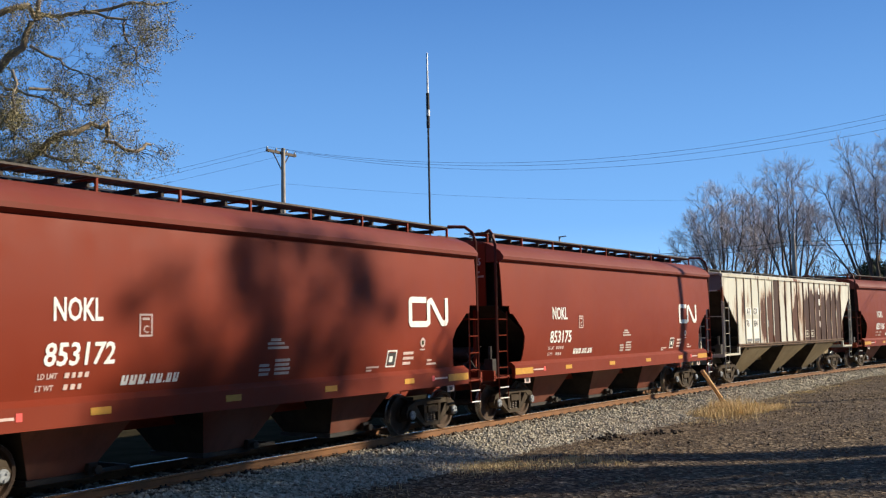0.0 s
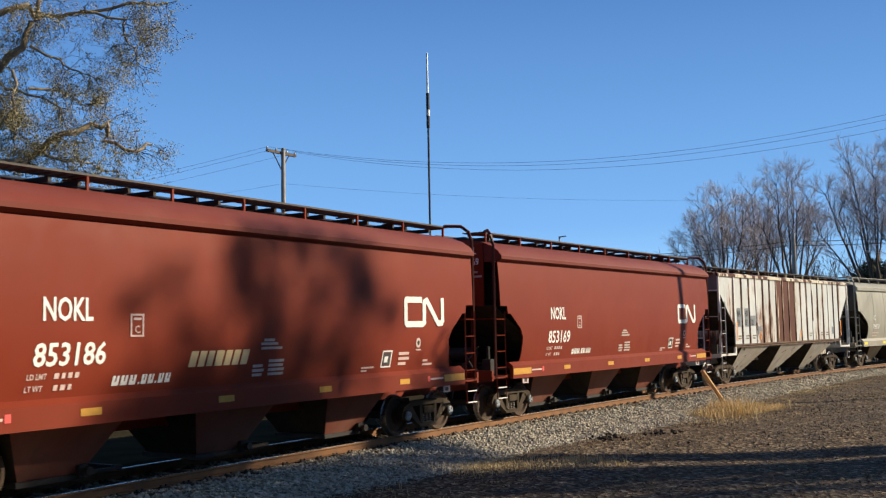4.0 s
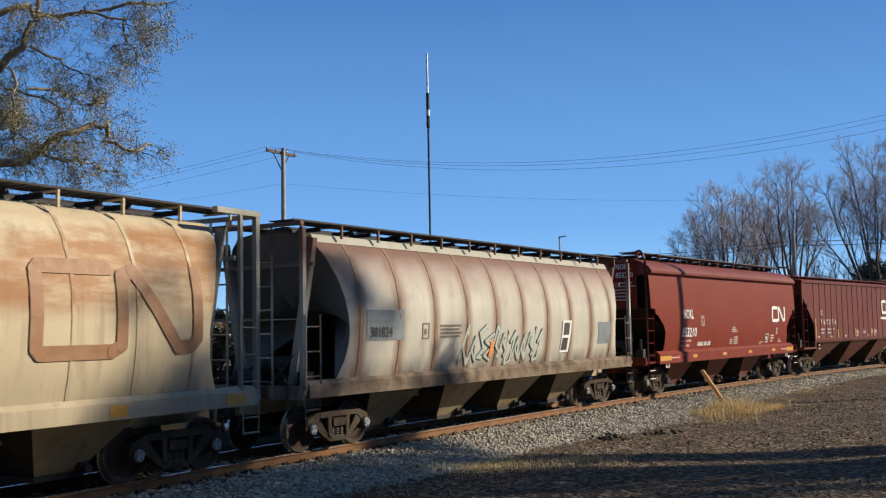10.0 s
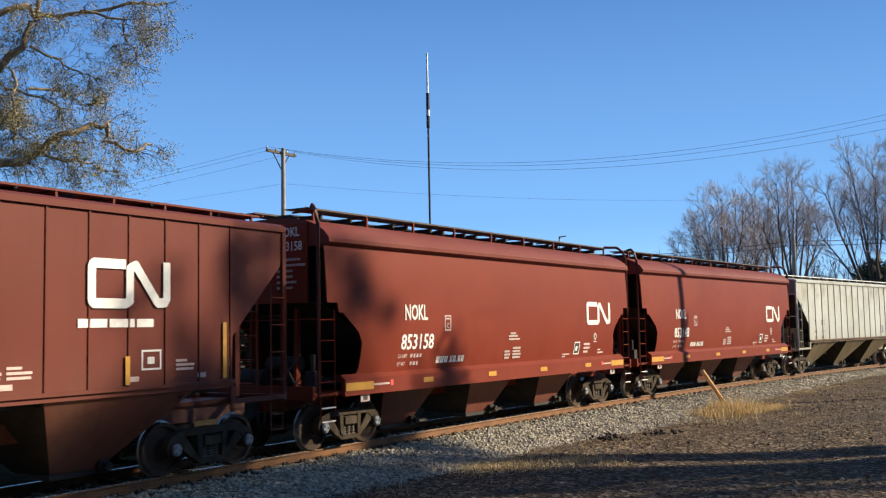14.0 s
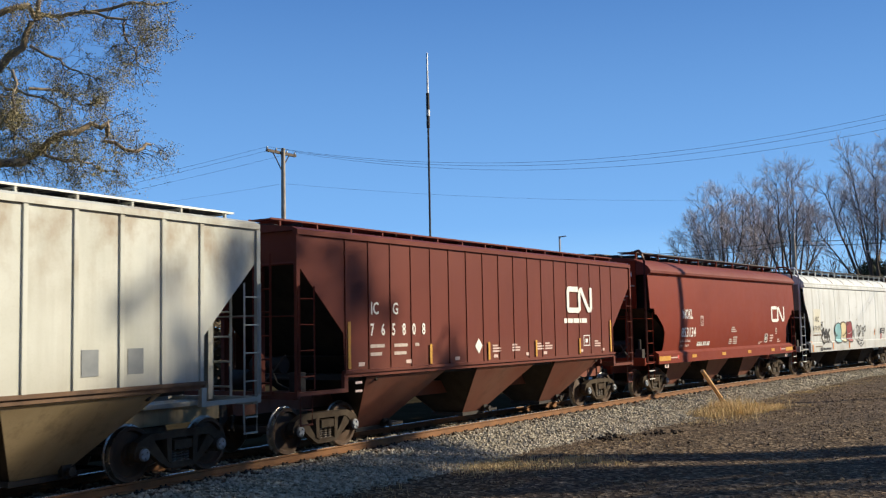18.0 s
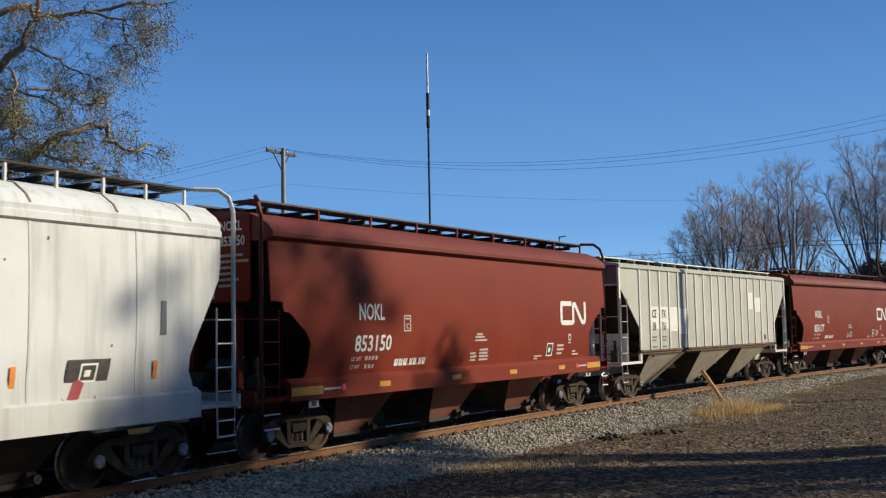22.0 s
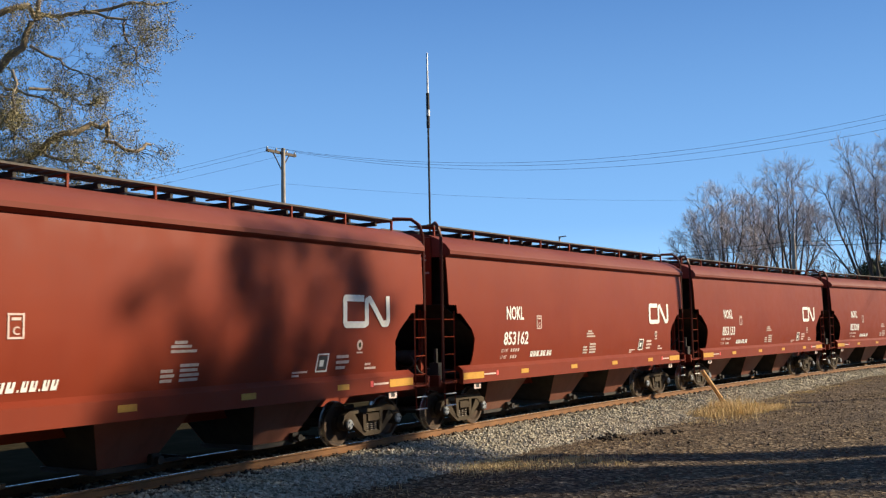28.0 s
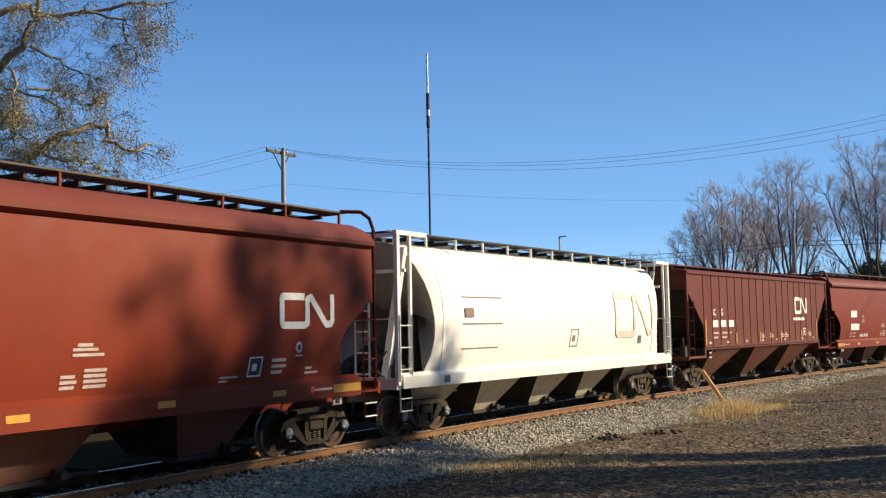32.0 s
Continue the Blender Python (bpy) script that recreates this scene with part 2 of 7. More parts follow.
END_SHADE = paint("shaded_car_end_paint", (0.24, 0.235, 0.215), (0.17, 0.165, 0.15), stain=(0.08, 0.07, 0.06), streak=0.5, dust=0.3)
TRUCK = plain("grimy_cast_steel", (0.082, 0.066, 0.048), (0.046, 0.033, 0.024), 3.5, 0.8)
WHEEL = plain("rusty_wheel_steel", (0.05, 0.032, 0.022), (0.085, 0.052, 0.032), 4, 0.7)
TREAD = plain("polished_tread_steel", (0.5, 0.48, 0.45), (0.35, 0.33, 0.3), 10, 0.28, 0.9, 0.05)
# near-black, mostly standing in for shade under cars and inside their ends
SHADE_GRIME = plain("shade_dark_grime", (0.03, 0.025, 0.022), (0.05, 0.042, 0.034), 3, 0.8)
# for sooty black parts, and for shade painted between the bays
BLACK = plain("sooty_and_shade_black_steel", (0.022, 0.02, 0.019), (0.04, 0.034, 0.03), 5, 0.7)
GRATE_DARK = plain("sooty_steel_grating", (0.055, 0.045, 0.04), (0.10, 0.085, 0.075), 8, 0.7)
HOOP = paint("sooty_red_tube", (0.10, 0.022, 0.014), (0.06, 0.018, 0.013), stain=(0.03, 0.015, 0.012), streak=0.5, dust=0)
GRATE = plain("dusty_steel_grating", (0.27, 0.25, 0.22), (0.18, 0.165, 0.145), 8, 0.65)
LETTER = plain("white_stencil_paint", (0.80, 0.80, 0.76), (0.66, 0.64, 0.60), 9, 0.55, 0, 0)
LETTER_DIM = plain("faded_white_stencil", (0.50, 0.44, 0.40), (0.36, 0.28, 0.25), 14, 0.6, 0, 0)
LETTER_PINK = plain("small_white_stencil", (0.62, 0.50, 0.46), (0.5, 0.36, 0.32), 14, 0.6, 0, 0)
DARK_INK = plain("black_stencil_paint", (0.035, 0.035, 0.038), (0.07, 0.065, 0.06), 9, 0.6, 0, 0)
FADED_INK = plain("faded_brown_stencil", (0.13, 0.10, 0.08), (0.22, 0.17, 0.13), 7, 0.6, 0, 0)
BROWN_MARK = plain("rusty_brown_mark", (0.24, 0.12, 0.06), (0.31, 0.18, 0.10), 4, 0.6, 0, 0)
PINK_MARK = plain("faded_pink_mark", (0.62, 0.46, 0.42), (0.72, 0.64, 0.58), 3, 0.6, 0, 0)
YELLOW = plain("yellow_reflector", (0.58, 0.31, 0.045), (0.46, 0.23, 0.04), 9, 0.45, 0, 0)
LEMON = plain("bright_yellow_reflector", (0.88, 0.72, 0.05), (0.75, 0.58, 0.06), 9, 0.45, 0, 0)
PINKRED = plain("red_reflector", (0.75, 0.10, 0.09), (0.6, 0.09, 0.08), 9, 0.45, 0, 0)
ORANGE = plain("orange_stripe", (0.75, 0.27, 0.05), (0.6, 0.22, 0.06), 6, 0.5, 0, 0)
PATCH_GREY = plain("grey_paint_patch", (0.15, 0.17, 0.185), (0.21, 0.23, 0.24), 3, 0.55, 0, 0)
PATCH_WHITE = plain("white_paint_patch", (0.76, 0.75, 0.71), (0.68, 0.66, 0.6), 3, 0.55, 0, 0)
PATCH_TAN = plain("yellowed_paint_patch", (0.56, 0.54, 0.42), (0.62, 0.61, 0.54), 2, 0.55, 0, 0)
TEAL = plain("teal_spray_paint", (0.16, 0.38, 0.42), (0.25, 0.46, 0.48), 3, 0.5, 0, 0)
STRAW = plain("straw_spray_paint", (0.66, 0.58, 0.34), (0.6, 0.5, 0.3), 3, 0.5, 0, 0)
CRIMSON = plain("crimson_spray_paint", (0.24, 0.035, 0.04), (0.30, 0.055, 0.055), 3, 0.5, 0, 0)
SILVER = plain("silver_spray_paint", (0.55, 0.58, 0.50), (0.42, 0.46, 0.38), 6, 0.4, 0.2, 0)
SLATE = plain("slate_spray_paint", (0.09, 0.11, 0.12), (0.15, 0.17, 0.18), 3, 0.5, 0, 0)
RAIL = plain("rusty_rail_side", (0.235, 0.112, 0.046), (0.14, 0.07, 0.034), 3, 0.75)
RAILTOP = plain("polished_rail_head", (0.55, 0.52, 0.48), (0.4, 0.36, 0.32), 9, 0.25, 0.9, 0)
TIE = plain("creosoted_tie", (0.12, 0.085, 0.06), (0.07, 0.05, 0.038), 4, 0.9, 0, 0.4)
STONE = plain("ballast_stone", (0.55, 0.50, 0.40), (0.15, 0.13, 0.10), 7, 0.9, 0, 0.3)
STRAWGRASS = plain("dry_grass_blades", (0.76, 0.60, 0.34), (0.56, 0.42, 0.22), 2, 0.8, 0, 0)
POLEWOOD = plain("weathered_pole_wood", (0.44, 0.39, 0.33), (0.30, 0.26, 0.21), 3, 0.85)
STAKE = plain("weathered_stake_wood", (0.66, 0.40, 0.20), (0.52, 0.31, 0.15), 4, 0.85)
STEEL = plain("galvanised_mast_steel", (0.45, 0.46, 0.47), (0.34, 0.35, 0.36), 3, 0.45, 0.7)
WIRE = plain("black_cable", (0.03, 0.03, 0.032), (0.05, 0.05, 0.05), 4, 0.6, 0, 0)
BARK = plain("brown_bark", (0.38, 0.31, 0.225), (0.22, 0.175, 0.125), 5, 0.9, 0, 0.4)
BARK_GREY = plain("grey_brown_bark", (0.15, 0.125, 0.105), (0.09, 0.075, 0.065), 5, 0.9, 0, 0.3)
TWIG = plain("pinkish_grey_twigs", (0.52, 0.45, 0.43), (0.40, 0.345, 0.325), 5, 0.9, 0, 0)
LEAF_OLD = plain("fading_willow_leaf", (0.34, 0.29, 0.14), (0.20, 0.175, 0.09), 0.9, 0.7, 0, 0)
SKY_BLOCK = plain("sky_block_brown", (0.13, 0.085, 0.045), (0.08, 0.06, 0.035), 0.4, 0.85, 0, 0)
SCRUB = plain("brown_far_scrub", (0.11, 0.082, 0.048), (0.05, 0.04, 0.026), 0.6, 0.9, 0, 0)
HEDGE = plain("evergreen_foliage", (0.05, 0.06, 0.035), (0.08, 0.08, 0.05), 2, 0.8, 0, 0)


# ---- mesh helpers ----
class Geo:
    """Vertices and faces gathered for one mesh."""
    def __init__(self):
        self.v, self.f = [], []

    def add(self, verts, faces):
        n = len(self.v)
        self.v += [tuple(p) for p in verts]
        self.f += [tuple(i + n for i in f) for f in faces]
        return self

    def box(self, x0, x1, y0, y1, z0, z1):
        return self.add([(x, y, z) for z in (z0, z1) for y in (y0, y1) for x in (x0, x1)],
                        [(0, 2, 3, 1), (4, 5, 7, 6), (0, 1, 5, 4), (2, 6, 7, 3), (0, 4, 6, 2), (1, 3, 7, 5)])

    def tube(self, pts, r, n=6, r1=None):
        pts = [Vector(p) for p in pts]
        r1 = r if r1 is None else r1
        rings, k = [], len(pts)
        for i, p in enumerate(pts):
            d = (pts[min(i + 1, k - 1)] - pts[max(i - 1, 0)]).normalized()
            a = d.cross(Vector((0.31, 0.17, 0.93)) if abs(d.z) < 0.9 else Vector((1, 0, 0))).normalized()
            b = d.cross(a)
            rad = r + (r1 - r) * i / max(k - 1, 1)
            rings += [p + (a * math.cos(2 * math.pi * j / n) + b * math.sin(2 * math.pi * j / n)) * rad for j in range(n)]
        faces = [(i * n + j, i * n + (j + 1) % n, (i + 1) * n + (j + 1) % n, (i + 1) * n + j) for i in range(k - 1) for j in range(n)]
        faces += [tuple(range(n - 1, -1, -1)), tuple(range((k - 1) * n, k * n))]
        return self.add(rings, faces)

    def prism(self, poly, axis, a, b):
        """A flat outline pushed from a to b along an axis: 'y' takes (x, z), 'x' takes (y, z), 'z' takes (x, y)."""
        n = len(poly)
        put = {"y": lambda p, c: (p[0], c, p[1]), "x": lambda p, c: (c, p[0], p[1]), "z": lambda p, c: (p[0], p[1], c)}[axis]
        faces = [tuple(range(n)), tuple(range(2 * n - 1, n - 1, -1))]
        faces += [(i, i + n, (i + 1) % n + n, (i + 1) % n) for i in range(n)]
        return self.add([put(p, a) for p in poly] + [put(p, b) for p in poly], faces)

    def lathe(self, prof, n=28, centre=(0, 0, 0)):
        """A closed outline of (radius, y) turned about the y axis."""
        k = len(prof)
        verts = [(centre[0] + r * math.cos(2 * math.pi * j / n), centre[1] + y, centre[2] + r * math.sin(2 * math.pi * j / n)) for j in range(n) for r, y in prof]
        return self.add(verts, [(j * k + i, j * k + (i + 1) % k, ((j + 1) % n) * k + (i + 1) % k, ((j + 1) % n) * k + i) for j in range(n) for i in range(k)])

    def sweep(self, prof, x0, x1, nx=1):
        """An outline of (y, z) pushed along x, closed."""
        return self.prism(prof, "x", x0, x1)

    def skin(self, rows, thick):
        """A sheet with thickness: rows of equally many points; thick is a vector from outside to inside."""
        m, n = len(rows), len(rows[0])
        out = [Vector(p) for row in rows for p in row]
        t = Vector(thick)
        verts = out + [p + t for p in out]
        o = m * n
        faces = []
        for i in range(m - 1):
            for j in range(n - 1):
                a, b, c, d = i * n + j, i * n + j + 1, (i + 1) * n + j + 1, (i + 1) * n + j
                faces += [(a, b, c, d), (a + o, d + o, c + o, b + o)]
        rim = [(0, j) for j in range(n)] + [(i, n - 1) for i in range(1, m)] + [(m - 1, j) for j in range(n - 2, -1, -1)] + [(i, 0) for i in range(m - 2, 0, -1)]
        rim = [i * n + j for i, j in rim]
        for a, b in zip(rim, rim[1:] + rim[:1]):
            faces.append((a, a + o, b + o, b))
        return self.add(verts, faces)

    def mesh(self, name, mat, smooth=None):
        me = bpy.data.meshes.new(name)
        me.from_pydata(self.v, [], self.f)
        bm = bmesh.new()
        bm.from_mesh(me)
        bmesh.ops.recalc_face_normals(bm, faces=bm.faces)
        bm.to_mesh(me)
        bm.free()
        me.materials.append(mat)
        if smooth:
            me.shade_smooth()
            me.set_sharp_from_angle(angle=radians(smooth))
        return me


def part(name, geo, mat, parent, label="", smooth=None, at=None):
    """One mesh under a thing or a part."""
    me = geo.mesh(name, mat, smooth) if isinstance(geo, Geo) else geo
    ob = new(name, me)
    ob.parent = parent
    if at is not None:
        ob.matrix_basis = at
    return tagged(ob, label=label) if label else ob


def thing(name, label, category, group="", kind=""):
    return tagged(new(name), label, category, group, kind)


def solid(name, geo, mat, label, category, group="", kind="", smooth=None):
    return tagged(new(name, geo.mesh(name, mat, smooth)), label, category, group, kind)


def text_outline(string, size, wide=1.0, slant=0.0, bold=0.026):
    """Flat letters as vertices (x, y) and faces, the lower left corner at 0, 0, of that capital height."""
    cu = bpy.data.curves.new("letters", "FONT")
    cu.body, cu.size, cu.resolution_u = string, size / 0.73, 2
    cu.shear, cu.offset = slant, size * bold
    ob = bpy.data.objects.new("letters", cu)
    me = bpy.data.meshes.new_from_object(ob)
    v = [(p.co.x * wide, p.co.y) for p in me.vertices]
    f = [tuple(q.vertices) for q in me.polygons]
    bpy.data.objects.remove(ob)
    bpy.data.meshes.remove(me)
    bpy.data.curves.remove(cu)
    return v, f


# ---- the line: an even curve in view, straight beyond ----
CURVE, LATERAL = 0.0035877, 13.672
ARC0, ARC1 = -25.0, 95.0
SPEED = 12.70


def line(s):
    """The place and heading of the line's middle at s metres along it."""
    c = min(max(s, ARC0), ARC1)
    a = -CURVE * c
    x, y = math.sin(CURVE * c) / CURVE, LATERAL - (1 - math.cos(CURVE * c)) / CURVE
    return x + (s - c) * math.cos(a), y + (s - c) * math.sin(a), a


def beside(s, off, z=0.0):
    """A point off metres to the far side of the line (near side: negative)."""
    x, y, a = line(s)
    return Vector((x - off * math.sin(a), y + off * math.cos(a), z))


def bearing(az, rise, dist):
    """A point by its bearing from the viewpoint, clockwise from +Y in degrees, its rise per metre, and distance."""
    return Vector((math.sin(radians(az)) * dist, math.cos(radians(az)) * dist, EYE.z + rise * dist))


# ---- ground and line ----
def ground_material():
    m, t, b = material("gravel_and_dirt", 0.95)
    v = coords(t, shift=False)
    big = ramp(t, noise_at(t, v, 0.16, 5, 0.6), 0.4, 0.62)
    col = mix(t, big, (0.086, 0.059, 0.037), (0.108, 0.077, 0.050))
    streaks = coords(t, (0.10, 0.55, 1), shift=False)
    col = mix(t, ramp(t, noise_at(t, streaks, 1.0, 5, 0.6), 0.48, 0.66), col, (0.085, 0.066, 0.055))
    pebbles = t.nodes.new("ShaderNodeTexVoronoi")
    pebbles.inputs["Scale"].default_value = 12
    t.links.new(v, pebbles.inputs["Vector"])
    sep = t.nodes.new("ShaderNodeSeparateColor")
    t.links.new(pebbles.outputs["Color"], sep.inputs[0])
    col = mix(t, times(t, ramp(t, sep.outputs[0], 0.5, 0.95), 0.8), col, (0.33, 0.255, 0.175))
    col = mix(t, times(t, ramp(t, sep.outputs[1], 0.45, 0.9), 0.9), col, (0.028, 0.022, 0.018))
    col = mix(t, times(t, ramp(t, noise_at(t, v, 1.3, 6, 0.7), 0.5, 0.62), 0.7), col, (0.055, 0.043, 0.034))
    t.links.new(col, b.inputs["Base Color"])
    b.inputs["Specular IOR Level"].default_value = 0.05
    bump(t, b, pebbles.outputs["Distance"], 0.9, 0.05)
    return m


def ballast_material():
    m, t, b = material("crushed_ballast", 0.95)
    v = coords(t, shift=False)
    cells = t.nodes.new("ShaderNodeTexVoronoi")
    cells.inputs["Scale"].default_value = 14
    t.links.new(v, cells.inputs["Vector"])
    sep = t.nodes.new("ShaderNodeSeparateColor")
    t.links.new(cells.outputs["Color"], sep.inputs[0])
    col = mix(t, sep.outputs[0], (0.08, 0.068, 0.05), (0.53, 0.475, 0.365))
    col = mix(t, times(t, ramp(t, noise_at(t, v, 0.5, 4), 0.45, 0.7), 0.5), col, (0.16, 0.115, 0.075))
    t.links.new(col, b.inputs["Base Color"])
    b.inputs["Specular IOR Level"].default_value = 0.05
    bump(t, b, cells.outputs["Distance"], 0.9, 0.05)
    return m


GROUND_Z = -0.45


def build_ground():
    fine = [i * 0.8 for i in range(-10, 91)]
    far = [8, 16, 30, 60, 120, 300, 800, 2500]
    xs = [-8 - d for d in reversed(far)] + fine + [72 + d for d in far]
    ys = [-20 - d for d in reversed(far)] + [i * 0.8 for i in range(-25, 51)] + [40 + d for d in far]
    verts = []
    for y in ys:
        for x in xs:
            near = max(0.0, 1 - max(abs(x - 30) / 60, abs(y) / 60))
            verts.append((x, y, GROUND_Z + near * 0.09 * noise.fractal((x * 0.16, y * 0.3, 1.7), 0.9, 2.2, 4)))
    n = len(xs)
    g = Geo().add(verts, [(j * n + i, j * n + i + 1, (j + 1) * n + i + 1, (j + 1) * n + i) for j in range(len(ys) - 1) for i in range(n - 1)])
    solid("ground", g, ground_material(), "brown dirt and gravel ground with dry weeds", "ground", kind="structure", smooth=60)


def near_edge(s):
    """How far the ballast reaches from the line's middle on the near side."""
    return 3.2 + 1.0 * math.exp(-((s - 30) / 12) ** 2) - 1.1 * min(max((s - 38) / 30, 0), 1) + 0.25 * noise.noise((s * 0.4, 3.1, 0))


def ballast_z(o, s):
    a = abs(o)
    if a < 1.45:
        return -0.20
    e = near_edge(s) if o < 0 else 3.6
    return -0.20 - 0.36 * min((a - 1.45) / (e - 1.45), 1.3)


def build_ballast():
    offs = [-4.6, -4.2, -3.8, -3.4, -3.0, -2.7, -2.4, -2.1, -1.8, -1.5, -1.2, -0.9, -0.5, 0, 0.5, 0.9, 1.2, 1.5, 1.8, 2.2, 2.7, 3.2, 3.8]
    ss = [-60 + 0.35 * i for i in range(600)]
    verts = []
    for s in ss:
        for o in offs:
            p = beside(s, o, ballast_z(o, s))
            p.z += 0.035 * noise.noise((p.x * 2.3, p.y * 2.3, 0)) + 0.02 * noise.noise((p.x * 6, p.y * 6, 5))
            verts.append(p)
    n = len(offs)
    g = Geo().add(verts, [(i * n + j, i * n + j + 1, (i + 1) * n + j + 1, (i + 1) * n + j) for i in range(len(ss) - 1) for j in range(n - 1)])
    solid("ballast_bed", g, ballast_material(), "bed of pale grey crushed stone under the railway", "ballast", kind="structure", smooth=50)
    # loose stones on the bed and spilling onto the dirt
    rng = random.Random(5)
    g = Geo()
    for _ in range(20000):
        s = rng.uniform(9, 62) if rng.random() < 0.8 else rng.uniform(9, 30)
        o = -rng.uniform(0.85, 3.9) if rng.random() < 0.85 else rng.uniform(-0.7, 0.7)
        if o < -near_edge(s) - rng.random() * 0.5:
            continue
        p = beside(s, o, ballast_z(o, s) + 0.012)
        pebble(g, p, rng.uniform(0.024, 0.062), rng)
    solid("ballast_stones", g, STONE, "loose grey crushed stones beside the rail", "stones", kind="stuff")
    g = Geo()
    for k in range(17000):
        x, y = (rng.uniform(12, 44), rng.uniform(-2, 10)) if k < 7000 else (rng.uniform(16, 68), rng.uniform(-3, 9))
        if rng.random() > 0.45 + 0.75 * noise.noise((x * 0.3, y * 0.5, 8)):
            continue
        pebble(g, Vector((x, y, GROUND_Z + 0.01 + 0.09 * noise.fractal((x * 0.16, y * 0.3, 1.7), 0.9, 2.2, 4) * max(0, 1 - max(abs(x - 30) / 60, abs(y) / 60)))), rng.uniform(0.012, 0.035) if k < 7000 else rng.uniform(0.02, 0.05), rng)
    solid("gravel", g, plain("brown_gravel", (0.30, 0.235, 0.165), (0.085, 0.066, 0.048), 3, 0.9), "scattered brown and grey gravel on the dirt", "gravel", kind="stuff")


def pebble(g, p, r, rng):
    v = [(1, 0, 0), (-1, 0, 0), (0, 1, 0), (0, -1, 0), (0, 0, 0.8), (0, 0, -0.8)]
    a = rng.uniform(0, 6.28)
    c, s = math.cos(a), math.sin(a)
    k = [rng.uniform(0.6, 1.3) * r for _ in range(6)]
    g.add([(p.x + (x * c - y * s) * q, p.y + (x * s + y * c) * q, p.z + z * q + rng.uniform(-0.2, 0.2) * r) for (x, y, z), q in zip(v, k)],
          [(0, 2, 4), (2, 1, 4), (1, 3, 4), (3, 0, 4), (2, 0, 5), (1, 2, 5), (3, 1, 5), (0, 3, 5)])


def build_rails():
    track = thing("railway_track", "single curved railway track with rusty rails on wooden ties", "railway track", kind="structure")
    ss = [-120 + 2.0 * i for i in range(301)]
    for side in (-1, 1):
        for name, prof, mat, label in (("rail", [(-0.07, -0.17), (0.07, -0.17), (0.07, -0.155), (0.012, -0.135), (0.012, -0.05), (0.036, -0.036), (0.036, -0.004), (-0.036, -0.004), (-0.036, -0.036), (-0.012, -0.05), (-0.012, -0.135), (-0.07, -0.155)], RAIL, "rusty steel rail"),
                                       ("rail_head", [(-0.03, -0.006), (0.03, -0.006), (0.026, 0.0), (-0.026, 0.0)], RAILTOP, "polished running surface")):
            k = len(prof)
            verts = [beside(s, side * 0.753 + o, z) for s in ss for o, z in prof]
            g = Geo().add(verts, [(i * k + j, i * k + (j + 1) % k, (i + 1) * k + (j + 1) % k, (i + 1) * k + j) for i in range(len(ss) - 1) for j in range(k)])
            part(name, g, mat, track, label)
    tie = Geo().prism([(-1.3, -0.36), (1.3, -0.36), (1.3, -0.185), (1.29, -0.175), (-1.29, -0.175), (-1.3, -0.185)], "x", -0.11, 0.11).mesh("tie", TIE)
    plate_g = Geo()
    for side in (-1, 1):
        plate_g.box(-0.09, 0.09, side * 0.753 - 0.17, side * 0.753 + 0.17, -0.175, -0.16)
        for dx in (-0.06, 0.06):
            for dy in (-0.10, 0.10):
                plate_g.box(dx - 0.012, dx + 0.012, side * 0.753 + dy - 0.014, side * 0.753 + dy + 0.014, -0.16, -0.13)
    plates = plate_g.mesh("tie_plate", BLACK)
    rng = random.Random(2)
    for i in range(165):
        s = -8 + i * 0.53
        x, y, a = line(s)
        m = pose(x, y, rng.uniform(-0.006, 0.006), 0, 0, math.degrees(a) + rng.uniform(-1.2, 1.2))
        part("tie", tie, TIE, track, at=m)
        part("tie_plate", plates, BLACK, track, at=pose(x, y, 0.002, 0, 0, math.degrees(a)))


def build_verge():
    """A ground sheet on the far side of the line, its colour darkened for the train's shade."""
    offs = [1.5, 1.75, 2.6, 3.6, 5, 8, 14, 25, 45]
    ss = [-80 + 2.5 * i for i in range(90)]
    verts = []
    for s in ss:
        for o in offs:
            p = beside(s, o, GROUND_Z + 0.06)
            p.z += 0.05 * noise.noise((p.x * 0.5, p.y * 0.5, 2)) - (0.12 if o in (1.5, 45) else 0) + (0.36 * (3.6 - o) / 2.1 if o < 3.6 else 0)
            verts.append(p)
    n = len(offs)
    g = Geo().add(verts, [(i * n + j, i * n + j + 1, (i + 1) * n + j + 1, (i + 1) * n + j) for i in range(len(ss) - 1) for j in range(n - 1)])
    far_ground = plain("shade_dark_ground", (0.024, 0.021, 0.013), (0.04, 0.032, 0.02), 1.2, 0.95, 0, 0.6, 0.05)
    far_ground.node_tree.nodes["Principled BSDF"].inputs["Specular IOR Level"].default_value = 0.0
    solid("far_verge", g, far_ground, "far ground sheet, darkened for the train's shade", "verge", kind="structure", smooth=60)


build_ground()
build_verge()
build_ballast()
build_rails()


# ---- railcars ----
K_YAW = math.degrees(CURVE)


